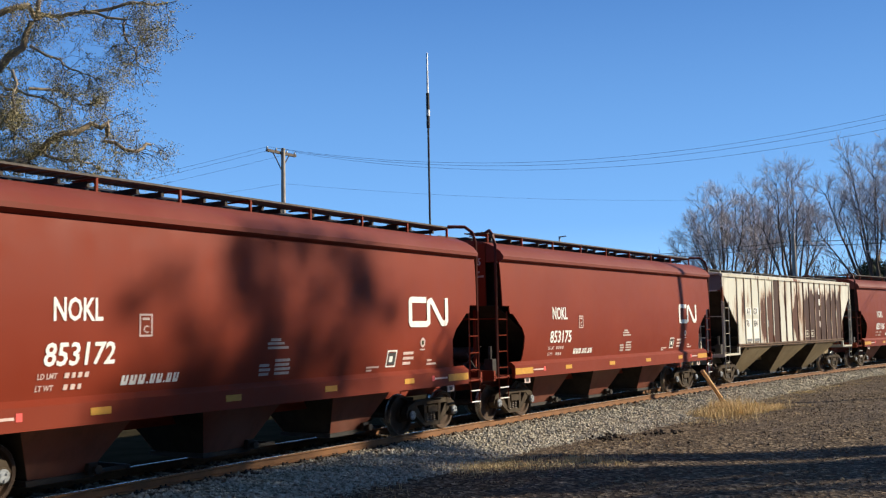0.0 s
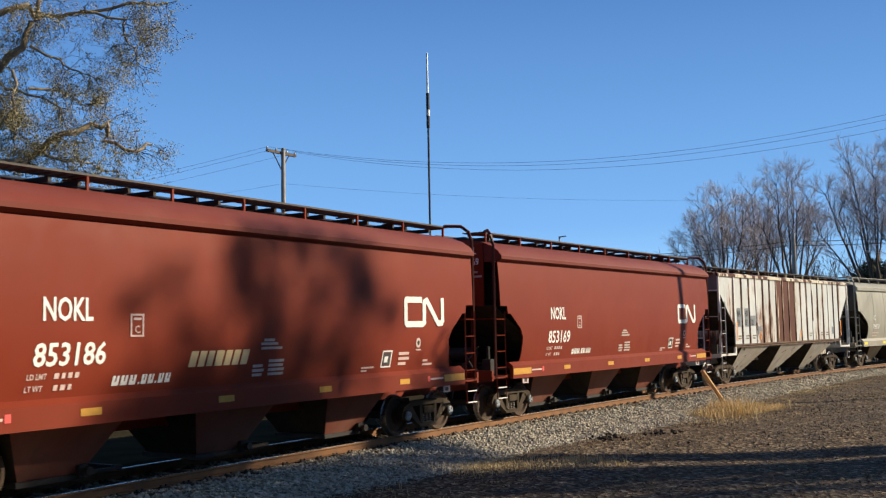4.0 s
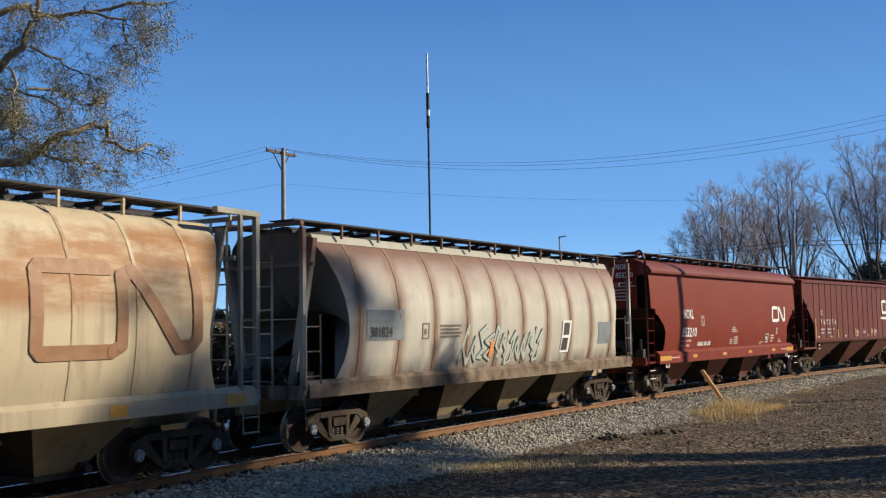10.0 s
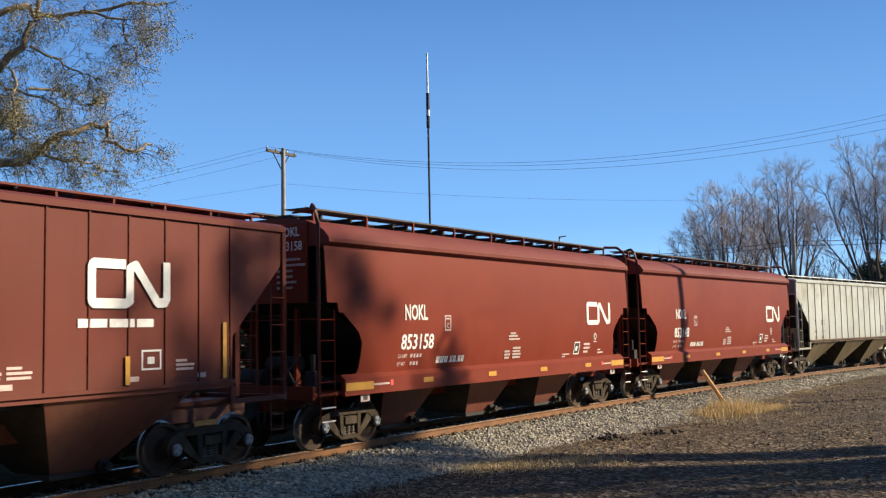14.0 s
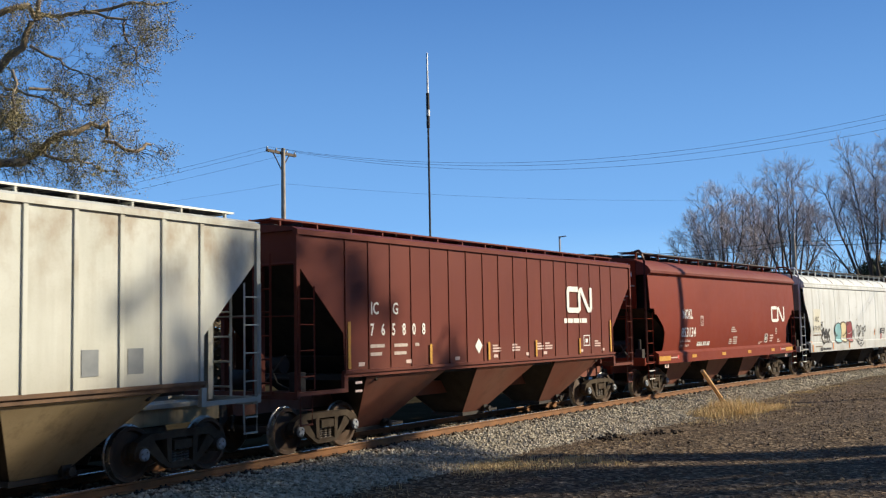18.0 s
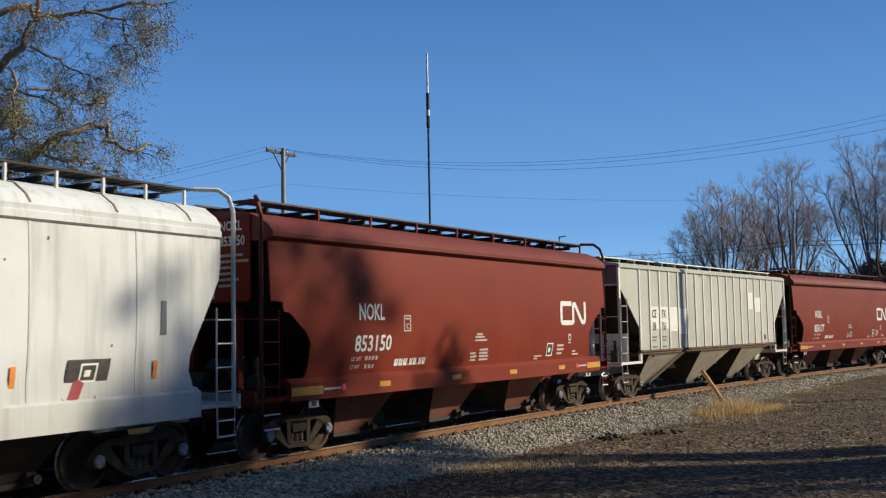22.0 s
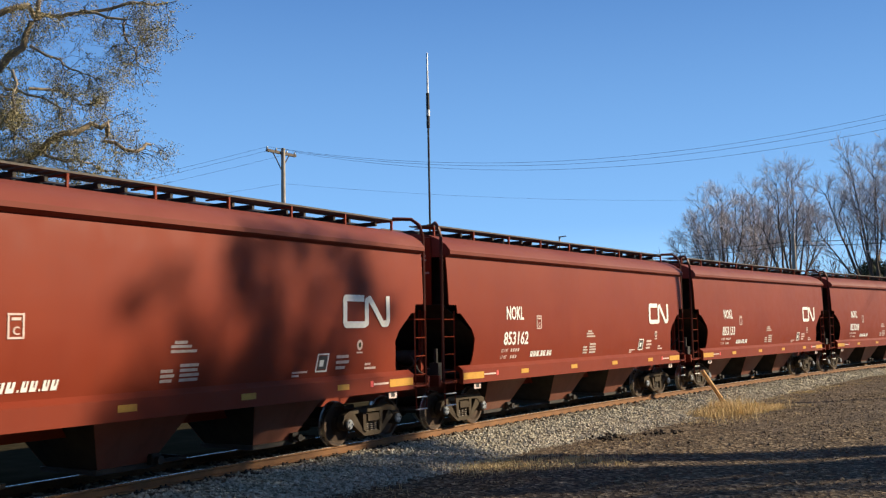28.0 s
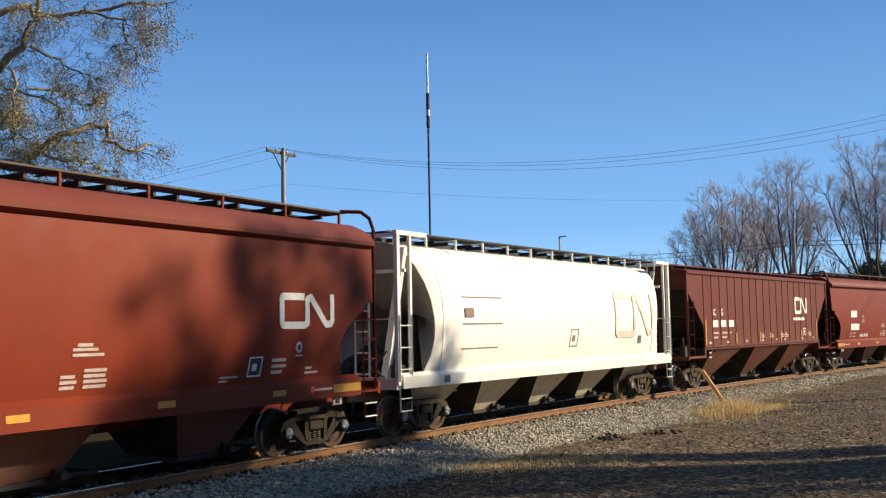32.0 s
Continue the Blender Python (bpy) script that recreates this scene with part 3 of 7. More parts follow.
def truck_meshes():
    frame_g = Geo()
    for sx in (-1, 1):
        q = lambda pts: [(sx * x, z) for x, z in pts]
        frame_g.prism(q([(0.0, 0.79), (0.70, 0.77), (0.98, 0.66), (1.06, 0.50), (1.04, 0.40), (0.98, 0.40), (0.97, 0.52), (0.80, 0.53), (0.70, 0.62), (0.62, 0.66), (0.0, 0.665)]), "y", 0.93, 1.09)
        frame_g.prism(q([(0.0, 0.16), (0.27, 0.16), (0.50, 0.30), (0.80, 0.53), (0.78, 0.40), (0.76, 0.36), (0.80, 0.34), (0.84, 0.44), (0.90, 0.60), (0.72, 0.66), (0.62, 0.66), (0.38, 0.36), (0.24, 0.26), (0.0, 0.26)]), "y", 0.945, 1.075)
        frame_g.prism(q([(0.24, 0.24), (0.34, 0.30), (0.36, 0.68), (0.25, 0.68)]), "y", 0.92, 1.10)
    frame = frame_g.mesh("side_frame", TRUCK)
    spring_g = Geo()
    for cx in (-0.15, 0.0, 0.15):
        pts = [(cx + 0.058 * math.cos(a), 1.0 + 0.058 * math.sin(a), 0.255 + 0.22 * k / 40) for k in range(41) for a in (2 * math.pi * 5 * k / 40,)]
        spring_g.tube(pts, 0.015, 4)
    spring = spring_g.mesh("spring", plain("spring_steel", (0.16, 0.13, 0.10), (0.09, 0.07, 0.055), 6, 0.6), 40)
    bolster = Geo()
    bolster.prism([(-1.12, 0.47), (-0.75, 0.42), (0.75, 0.42), (1.12, 0.47), (1.12, 0.62), (0.6, 0.70), (-0.6, 0.70), (-1.12, 0.62)], "x", -0.2, 0.2)
    bolster.box(-0.33, 0.33, -0.33, 0.33, 0.68, 0.78)
    for sx in (-1, 1):
        bolster.prism([(-0.78, 0.36), (0.78, 0.36), (0.6, 0.5), (-0.6, 0.5)], "x", sx * 0.36 - 0.05, sx * 0.36 + 0.05)
    bolster = bolster.mesh("truck", TRUCK)
    bearing = Geo().lathe([(0.0, 0.90), (0.125, 0.90), (0.135, 0.94), (0.135, 1.10), (0.115, 1.13), (0.0, 1.13)], 16, (0, 0, 0)).mesh("bearing", TRUCK, 40)
    w = Geo()
    prof = [(0.10, 0.65), (0.10, 0.87), (0.17, 0.87), (0.19, 0.80), (0.36, 0.765), (0.388, 0.825), (0.450, 0.825), (0.457, 0.815), (0.463, 0.72), (0.487, 0.712), (0.487, 0.69), (0.47, 0.683), (0.388, 0.683), (0.36, 0.715), (0.19, 0.73), (0.17, 0.65)]
    w.lathe(prof, 36)
    w.lathe([(r, -y) for r, y in prof], 36)
    w.lathe([(0.0, -1.13), (0.08, -1.13), (0.085, 1.13), (0.0, 1.13)], 12)
    for sy in (-1, 1):
        w.lathe([(0.0, sy * 1.12), (0.105, sy * 1.12), (0.105, sy * 1.155), (0.09, sy * 1.17), (0.0, sy * 1.17)], 16)
        for a in (0, 2.094, 4.189):
            w.lathe([(0.0, sy * 1.165), (0.022, sy * 1.165), (0.022, sy * 1.19), (0.0, sy * 1.19)], 6, (0.058 * math.cos(a), 0, 0.058 * math.sin(a)))
    wheel = w.mesh("wheelset", WHEEL, 35)
    wheel.materials.append(TREAD)
    wheel.materials.append(plain("bearing_cap_steel", (0.30, 0.33, 0.36), (0.18, 0.19, 0.20), 9, 0.5, 0.3))
    for f in wheel.polygons:
        c = f.center
        if math.hypot(c.x, c.z) > 0.451:
            f.material_index = 1
        elif abs(c.y) > 1.115:
            f.material_index = 2
    return frame, spring, bolster, bearing, wheel


TM = truck_meshes()
flip = Matrix.Diagonal((1, -1, 1, 1))


def add_trucks(car, tc):
    """Two three-piece trucks, turned a little for the curve."""
    frame, spring, bolster, bearing, wheel = TM
    for sgn in (-1, 1):
        tr = part("truck", bolster, TRUCK, car, "grimy cast steel truck", at=pose(sgn * tc / 2, 0, 0, 0, 0, -sgn * K_YAW * tc / 2))
        for side in (0, 180):
            m = pose(0, 0, 0, 0, 0, side)
            part("side_frame", frame, TRUCK, tr, at=m)
            part("spring", spring, TRUCK, tr, at=m)
            for ax in (-0.889, 0.889):
                part("bearing", bearing, TRUCK, tr, at=m @ pose(ax, 0, 0.457))
        for ax in (-0.889, 0.889):
            part("wheelset", wheel, WHEEL, tr, "rusty steel wheels with a bright tread", at=pose(ax, 0, 0.457))


def add_frame(car, half, mat, post_z=1.15):
    """Centre sill, end platforms, couplers and brake gear below."""
    g = Geo().box(-half + 0.25, half - 0.25, -0.26, 0.26, 0.80, 1.12)
    part("centre_sill", g, mat, car)
    for sgn in (-1, 1):
        g = Geo()
        x = lambda v: sgn * v
        g.prism([(x(half - 0.30), 0.74), (x(half - 0.02), 0.74), (x(half), 0.80), (x(half), 0.98), (x(half - 0.30), 0.98)], "y", -0.12, 0.12)
        g.prism([(x(half - 0.16), 0.66), (x(half + 0.03), 0.70), (x(half + 0.03), 1.02), (x(half - 0.16), 1.06)], "y", -0.20 * sgn, 0.02 * sgn)
        part("coupler", g, BLACK, car, "black knuckle coupler", smooth=30)
        g = Geo()
        g.tube([(x(half - 0.1), -0.45, 0.85), (x(half - 0.05), -0.42, 0.62), (x(half + 0.0), -0.40, 0.55)], 0.03, 6)
        part("air_hose", g, BLACK, car, smooth=30)


def add_bay(car, c, ht, hb, zt, zb, yt, yb, mat, gate=True):
    v = [(c - ht, -yt, zt), (c + ht, -yt, zt), (c + ht, yt, zt), (c - ht, yt, zt), (c - hb, -yb, zb), (c + hb, -yb, zb), (c + hb, yb, zb), (c - hb, yb, zb)]
    g = Geo().add(v, [(0, 1, 2, 3), (4, 7, 6, 5), (1, 5, 6, 2), (3, 7, 4, 0), (0, 4, 5, 1), (2, 6, 7, 3)])
    # the shade between the bays is put into the slopes' near-black colour
    bay = part("hopper_bay", g, SHADE_GRIME, car, "sloping discharge bay, near-black to hold its shade")
    for s in (-1, 1):
        rows = [[(c - ht, s * (yt + 0.012), zt), (c + ht, s * (yt + 0.012), zt)], [(c - hb, s * (yb + 0.012), zb), (c + hb, s * (yb + 0.012), zb)]]
        part("side_plate", Geo().skin(rows, (0, -s * 0.01, 0)), mat, bay, "dusty sloping side plate")
    if gate:
        g = Geo().box(c - hb - 0.06, c + hb + 0.06, -yb - 0.06, yb + 0.06, zb - 0.08, zb + 0.003)
        g.tube([(c + hb * 0.9, -yb - 0.30, zb + 0.05), (c + hb * 0.9, yb + 0.30, zb + 0.05)], 0.028, 6)
        for k in (-1, 1):
            g.box(c + hb, c + hb + 0.95, k * yb * 0.75 - 0.03, k * yb * 0.75 + 0.03, zb - 0.06, zb - 0.005)
            g.lathe([(0.0, k * (yb + 0.30)), (0.075, k * (yb + 0.30)), (0.075, k * (yb + 0.22)), (0.0, k * (yb + 0.22))], 8, (c + hb * 0.9, 0, zb + 0.05))
            g.box(c + hb + 0.88, c + hb + 0.95, -yb * 0.8, yb * 0.8, zb - 0.07, zb + 0.0)
            g.box(c + hb * 0.9 - 0.09, c + hb * 0.9 + 0.09, k * (yb + 0.12) - 0.05, k * (yb + 0.12) + 0.05, zb - 0.03, zb + 0.15)
        part("outlet_gate", g, BLACK, bay, "black sliding outlet gate")


def add_ladder(car, x0, x1, y, z0, z1, mat, rungs, r=0.016, name="ladder", side="x"):
    """Two stiles bent from one bar, with rungs between them."""
    at = (lambda a, z: (a, y, z)) if side == "x" else (lambda a, z: (y, a, z))
    ladder = part(name, Geo().tube([at(x0, z1), at(x0, z0), at(x1, z0), at(x1, z1)], r * 1.35, 4), mat, car)
    for i in range(rungs):
        z = z0 + (z1 - z0) * (i + 0.5) / rungs
        part("rung", Geo().tube([at(x0, z), at(x1, z)], r * 0.8, 4), mat, ladder)
    return ladder


def add_step(car, x0, x1, y, z0, z1, mat, white=True):
    """A stirrup below the ladder."""
    g = Geo()
    g.tube([(x0, y, z1), (x0 + 0.02, y, z0), (x1 - 0.02, y, z0), (x1, y, z1)], 0.018, 4)
    part("stirrup_step", g, mat, car)
    for z in (z0, (z0 + z1) / 2):
        g = Geo().box(x0 + 0.02, x1 - 0.02, y - 0.03, y + 0.03, z, z + 0.022)
        part("step_tread", g, LETTER if white else mat, car, "white-edged step tread" if white else "")


def add_brake_gear(car, x, mat, sgn=-1):
    """Air tank, valve, rods and hand wheel on the end platform."""
    # tank, cylinder and valve are black, painting in the shaded end's dark
    g = Geo().tube([(x + 0.25, -0.55, 1.75), (x + 0.25, 0.25, 1.75)], 0.17, 14)
    part("air_tank", g, BLACK, car, "air tank, black to hold the shade of the car end", smooth=40)
    g = Geo().tube([(x + 0.05, 0.15, 1.45), (x + 0.05, 0.75, 1.45)], 0.21, 14)
    part("brake_cylinder", g, BLACK, car, smooth=40)
    g = Geo()
    g.tube([(x - 0.1, -0.9, 1.95), (x - 0.15, -0.6, 1.6), (x - 0.1, -0.2, 1.3), (x, 0.3, 1.22)], 0.022, 5)
    g.tube([(x - 0.02, -0.4, 1.78), (x - 0.1, -0.7, 1.4), (x, -1.1, 1.22)], 0.02, 5)
    g.tube([(x + 0.2, -1.2, 1.5), (x + 0.2, 1.0, 1.5)], 0.02, 5)
    part("brake_pipe", g, plain_cached("grey"), car)
    g = Geo().box(x - 0.1, x + 0.1, -1.25, -1.0, 1.22, 1.62)
    g.tube([(x, -1.12, 1.62), (x, -1.12, 1.95)], 0.05, 8)
    part("brake_valve", g, BLACK, car)


PLAIN = {}


def plain_cached(key):
    if key not in PLAIN:
        PLAIN[key] = {"grey": lambda: plain("dusty_grey_steel", (0.07, 0.062, 0.055), (0.045, 0.04, 0.036), 5, 0.7)}[key]()
    return PLAIN[key]


def add_walkway(car, half, y0, y1, z, mat, post_mat, roof_z, posts, side, thick=0.05, tilt=0.0, edge_mat=None):
    """A running board on brackets along the roof, on the near (-1) or far (1) side."""
    ya, yb = sorted((side * y0, side * y1))
    g = Geo()
    rim = g if edge_mat is None else Geo()
    rim.box(-half, half, ya, ya + 0.02, z - thick * 0.7, z)
    rim.box(-half, half, yb - 0.02, yb, z - thick * 0.7, z)
    n = int(half * 2 / 0.24)
    for i in range(n):
        x = -half + 2 * half * (i + 0.5) / n
        g.box(x - 0.085, x + 0.085, ya + 0.03, yb - 0.03, z - 0.035, z - 0.008)
    board = part("running_board", g, mat, car, "steel grating running board")
    if edge_mat:
        part("board_edge", rim, edge_mat, board, "white edge bars")
    for i in range(posts):
        x = -half + 0.25 + (2 * half - 0.5) * i / (posts - 1)
        g = Geo()
        y = side * y1
        g.prism([(y - 0.025, z - thick), (y + 0.025, z - thick), (y + side * tilt + 0.025, roof_z), (y + side * tilt - 0.025, roof_z)], "x", x - 0.02, x + 0.02)
        g.box(x - 0.025, x + 0.025, min(side * y0, y), max(side * y0, y), z - thick - 0.03, z - thick - 0.002)
        part("bracket", g, post_mat, car)


def add_hatches(car, half, z, mat, n, w=0.30):
    for i in range(n):
        x = -half + 2 * half * (i + 0.5) / n
        l = half / n - 0.06
        g = Geo().prism([(-w, z - 0.02), (-w, z + 0.07), (-w * 0.6, z + 0.13), (w * 0.6, z + 0.13), (w, z + 0.07), (w, z - 0.02)], "x", x - l, x + l)
        for k in (-0.7, 0.7):
            g.box(x + l * k - 0.03, x + l * k + 0.03, -w - 0.55, w + 0.55, z + 0.0, z + 0.09)
        part("hatch_cover", g, mat, car)


def interp(table, z):
    if z <= table[0][0]:
        return table[0][1]
    for (a, b), (c, d) in zip(table, table[1:]):
        if z <= c:
            return b + (d - b) * (z - a) / max(c - a, 1e-6)
    return table[-1][1]


def stencil(car, string, u, z, size, mat, surf, wide=1.0, slant=0.0, name="lettering", off=0.012, label=""):
    """Letters laid on the near side, bent to the side's section."""
    v, f = text_outline(string, size, wide, slant)
    g = Geo().add([(u + x, -(interp(surf, z + y) + off), z + y) for x, y in v], f)
    return part(name, g, mat, car, label)


def end_stencil(car, string, x, y0, z, size, mat, wide=1.0):
    """Letters on the end that faces the viewer (the -x end)."""
    v, f = text_outline(string, size, wide)
    part("end_lettering", Geo().add([(x, y0 - a, z + b) for a, b in v], f), mat, car)


def quad_on(g, u0, u1, z0, z1, surf, off=0.012, lean=0.0, n=3):
    rows = [[(u + lean * (z0 + (z1 - z0) * k / n - z0), -(interp(surf, z0 + (z1 - z0) * k / n) + off), z0 + (z1 - z0) * k / n) for u in (u0, u1)] for k in range(n + 1)]
    g.skin(rows, (0, 0.004, 0))


def bars(car, u, z, widths, h, gap, mat, surf, name="small_stencil", lean=0.15):
    """Rows of small writing that is too fine to read, from the top down."""
    g = Geo()
    for i, w in enumerate(widths):
        x, zz = u, z - i * (h + gap)
        for piece in (w if isinstance(w, (list, tuple)) else [w]):
            if piece < 0:
                x += -piece
            else:
                quad_on(g, x, x + piece, zz - h, zz, surf, lean=lean, n=1)
                x += piece + 0.05
    return part(name, g, mat, car)


def patch(car, u0, u1, z0, z1, mat, surf, name="paint_patch", off=0.008, label="", lean=0.0):
    g = Geo()
    quad_on(g, u0, u1, z0, z1, surf, off, lean)
    return part(name, g, mat, car, label)


def ribbon(pts, w):
    """A flat band of width w along 2D points with rounded corners, as outline strips."""
    strips, k = [], 0
    for (a, b), (c, d) in zip(pts, pts[1:]):
        dx, dz = c - a, d - b
        l = math.hypot(dx, dz)
        nx, nz = -dz / l * w / 2, dx / l * w / 2
        strips.append([(a + nx, b + nz), (a - nx, b - nz), (c - nx, d - nz), (c + nx, d + nz)])
    for a, b in pts[1:-1]:
        strips.append([(a + w / 2 * math.cos(t * math.pi / 6), b + w / 2 * math.sin(t * math.pi / 6)) for t in range(12)])
    return strips


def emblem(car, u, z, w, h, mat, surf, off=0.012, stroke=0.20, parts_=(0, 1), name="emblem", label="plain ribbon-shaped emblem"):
    """A bent ribbon: an open bracket that runs on into a zigzag."""
    s = stroke * h
    a, b = s / 2, h - s / 2
    path = [(0.44 * w, b), (a + 0.05 * h, b), (a, b - 0.05 * h), (a, a + 0.05 * h), (a + 0.05 * h, a), (0.44 * w, a), (0.49 * w, a + 0.06 * h), (0.49 * w, b - 0.08 * h), (0.56 * w, b - 0.01 * h),
            (0.84 * w, a + 0.02 * h), (0.93 * w, a + 0.03 * h), (w - a, a + 0.12 * h), (w - a, b + s * 0.45)]
    g = Geo()
    for i, poly in enumerate(ribbon(path, s)):
        if len(poly) == 4:
            (p, q), n = ((poly[0], poly[3]), (poly[1], poly[2])), 5
            rows = []
            for k in range(n + 1):
                e = [(c0[0] + (c1[0] - c0[0]) * k / n, c0[1] + (c1[1] - c0[1]) * k / n) for c0, c1 in (p, q)]
                rows.append([(u + x, -(interp(surf, z + y) + off + i * 0.0004), z + y) for x, y in e])
            m = len(rows)
            g.add([pt for r in rows for pt in r], [(2 * k, 2 * k + 1, 2 * k + 3, 2 * k + 2) for k in range(m - 1)])
        else:
            g.add([(u + x, -(interp(surf, z + y) + off + i * 0.0004), z + y) for x, y in poly], [tuple(range(len(poly)))])
    return part(name, g, mat, car, label)


def blob_on(g, pts, u, z, surf, off):
    g.add([(u + x, -(interp(surf, z + y) + off), z + y) for x, y in pts], [tuple(range(len(pts)))])


def side_sheet(car, zs, surf, ends, mat, side, seams=0, label="", thick=0.03, nu=12):
    rows = []
    for z in zs:
        e = interp(ends, z)
        rows.append([(-e + 2 * e * i / nu, side * interp(surf, z), z) for i in range(nu + 1)])
    return part("side_sheet", Geo().skin(rows, (0, -side * thick, 0)), mat, car, label, smooth=40)


def end_slope(car, x_top, z_top, z_knee, x_low, z_low, w, mat, sgn, sheet_w=None):
    """The end bulkhead and the slope sheet under it."""
    # the slope sheet is near-black to hold the shade inside the end
    for name, mt, line_ in (("end_sheet", mat, ((x_top, z_top), (x_top, z_knee))), ("slope_sheet", SHADE_GRIME, ((x_top - 0.01, z_knee), (x_low, z_low)))):
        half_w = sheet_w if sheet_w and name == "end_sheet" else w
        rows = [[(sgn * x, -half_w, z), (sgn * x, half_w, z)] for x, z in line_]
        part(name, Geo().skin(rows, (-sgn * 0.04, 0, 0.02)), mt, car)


def smooth_car(half, e, zs, surf, ends, paint_, roof_paint, sill, roof, walk_z, label, tc, chute, post=True, hatch_mat=BLACK, walk_mat=GRATE,
               posts=9, post_tilt=0.0, roof_post_z=4.50, seams=(), post_mat=None, name="covered_hopper_car", hoop_mat=None, knee=3.0, walk_y=(0.42, 0.98)):
    """A smooth-sided covered hopper car, standing at the origin along x."""
    car = thing(name, label, "hopper car", "train of covered hopper cars")
    post_mat = post_mat or paint_
    for side in (-1, 1):
        side_sheet(car, zs, surf, ends, paint_, side)
        g = Geo().prism([(side * y, z) for y, z in sill], "x", -e + 0.53, e - 0.53)
        part("side_sill", g, paint_, car)
        for x in seams:
            rows = []
            for z in [z for z in zs if abs(x) < interp(ends, z) - 0.05]:
                y = side * (interp(surf, z) + 0.008)
                rows.append([(x - 0.02, y, z), (x + 0.02, y, z)])
            part("seam", Geo().skin(rows, (0, -side * 0.02, 0)), paint_, car, smooth=40)
    rf = [(y, z) for y, z in roof] + [(-y, z) for y, z in reversed(roof)]
    part("roof", Geo().prism(rf, "x", -e + 0.02, e - 0.02), roof_paint, car, smooth=25)
    for sgn in (-1, 1):
        # all but the red ends get paint darkened for shade
        end_slope(car, e + 0.01, roof[3][1] + (0.20 if paint_ is RED else 0.0), knee, e - 3.6, 1.15, 1.42, paint_ if paint_ is RED else END_DEEP_SHADE if paint_ is GREY else END_SHADE, sgn, 1.12 if paint_ is RED else None)
        # a near-black plate paints the shade of the recess beside the end sheet
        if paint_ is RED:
            part("inner_bulkhead", Geo().box(min(sgn * (e - 0.45), sgn * (e - 0.42)), max(sgn * (e - 0.45), sgn * (e - 0.42)), -1.45, 1.45, knee - 0.05, roof[3][1]), SHADE_GRIME, car)
        # platform and corner posts
        g = Geo().box(min(sgn * (e - 0.75), sgn * (half - 0.28)), max(sgn * (e - 0.75), sgn * (half - 0.28)), -1.52, 1.52, 1.13, 1.20)
        g.box(min(sgn * (half - 0.36), sgn * (half - 0.28)), max(sgn * (half - 0.36), sgn * (half - 0.28)), -1.52, 1.52, 1.08, 1.34)
        part("end_platform", g, paint_, car)
        xo = half - 0.47
        for side in (-1, 1):
            g = Geo()
            g.tube([(sgn * xo, side * 1.52, 1.18), (sgn * xo, side * 1.52, walk_z - 0.40), (sgn * (xo - 0.03), side * 1.44, walk_z - 0.14), (sgn * (xo - 0.12), side * 1.28, walk_z)
                    , (sgn * (xo - 0.45), side * 0.98, walk_z)], 0.042, 6)
            part("corner_post", g, hoop_mat or post_mat, car, smooth=50)
        add_ladder(car, sgn * (xo - 0.01), sgn * (xo - 0.46), -1.545, 1.2, 2.85, post_mat, 4)
        add_ladder(car, sgn * (xo - 0.01), sgn * (xo - 0.46), 1.545, 1.2, 2.85, post_mat, 4)
        add_ladder(car, 0.25, 0.75, sgn * (xo + 0.04), 1.2, 3.05, post_mat, 5, name="end_ladder", side="y")
        add_step(car, min(sgn * xo, sgn * (xo - 0.46)), max(sgn * xo, sgn * (xo - 0.46)), -1.55, 0.62, 1.16, post_mat)
        g = Geo()
        g.tube([(sgn * xo, -1.5, 2.66), (sgn * xo, 1.5, 2.66)], 0.016, 5)
        part("grab_rail", g, post_mat, car)
        for side in (-1, 1):
            g = Geo().prism([(sgn * (e - 0.3), 1.2), (sgn * (e - 0.15), 1.2), (sgn * (e - 0.2), 3.0), (sgn * (e - 0.3), 3.0)], "y", side * 0.62 - 0.04, side * 0.62 + 0.04)
            # braces of the other cars share the shade-darkened paint
            part("end_brace", g, paint_ if paint_ is RED else END_DEEP_SHADE, car)
    for side in (-1, 1):
        add_walkway(car, e - 0.1, walk_y[0], walk_y[1], walk_z, walk_mat, post_mat, roof_post_z, posts, side, tilt=post_tilt)
    add_hatches(car, e - 0.5, roof[-1][1], hatch_mat, 9)
    # an added black box stands in for the shaded slopes between bays
    part("underframe", Geo().box(-e + 1.5, e - 1.5, -1.2, 1.2, 1.28, 1.40), BLACK, car)
    add_frame(car, half, paint_)
    for c in (-3.95, -0.3, 3.4):
        add_bay(car, c, 1.16, 0.57, 1.30, 0.26, 1.20, 0.62, chute)
    add_brake_gear(car, -half + 0.75, paint_)
    add_trucks(car, tc)
    return car


RED_SURF = [(1.45, 1.50), (1.9, 1.565), (2.4, 1.595), (2.9, 1.60), (3.4, 1.59), (3.9, 1.565), (4.2, 1.54)]
ENDS_A = [(1.45, 6.53), (1.64, 6.43), (2.17, 6.36), (2.40, 6.50), (2.785, 7.0), (2.79, 7.14), (2.985, 7.18), (2.99, 7.50), (4.2, 7.53)]
ZS_A = [1.45, 1.64, 1.9, 2.17, 2.40, 2.6, 2.785, 2.79, 2.985, 2.99, 3.3, 3.6, 3.9, 4.18]
SILL_A = [(1.40, 1.52), (1.50, 1.53), (1.63, 1.43), (1.63, 1.10), (1.53, 1.10), (1.53, 1.36), (1.40, 1.44)]
ROOF_A = [(1.56, 4.14), (1.665, 4.20), (1.67, 4.28), (1.56, 4.42), (1.35, 4.56), (1.05, 4.68), (0.6, 4.75), (0.0, 4.77)]


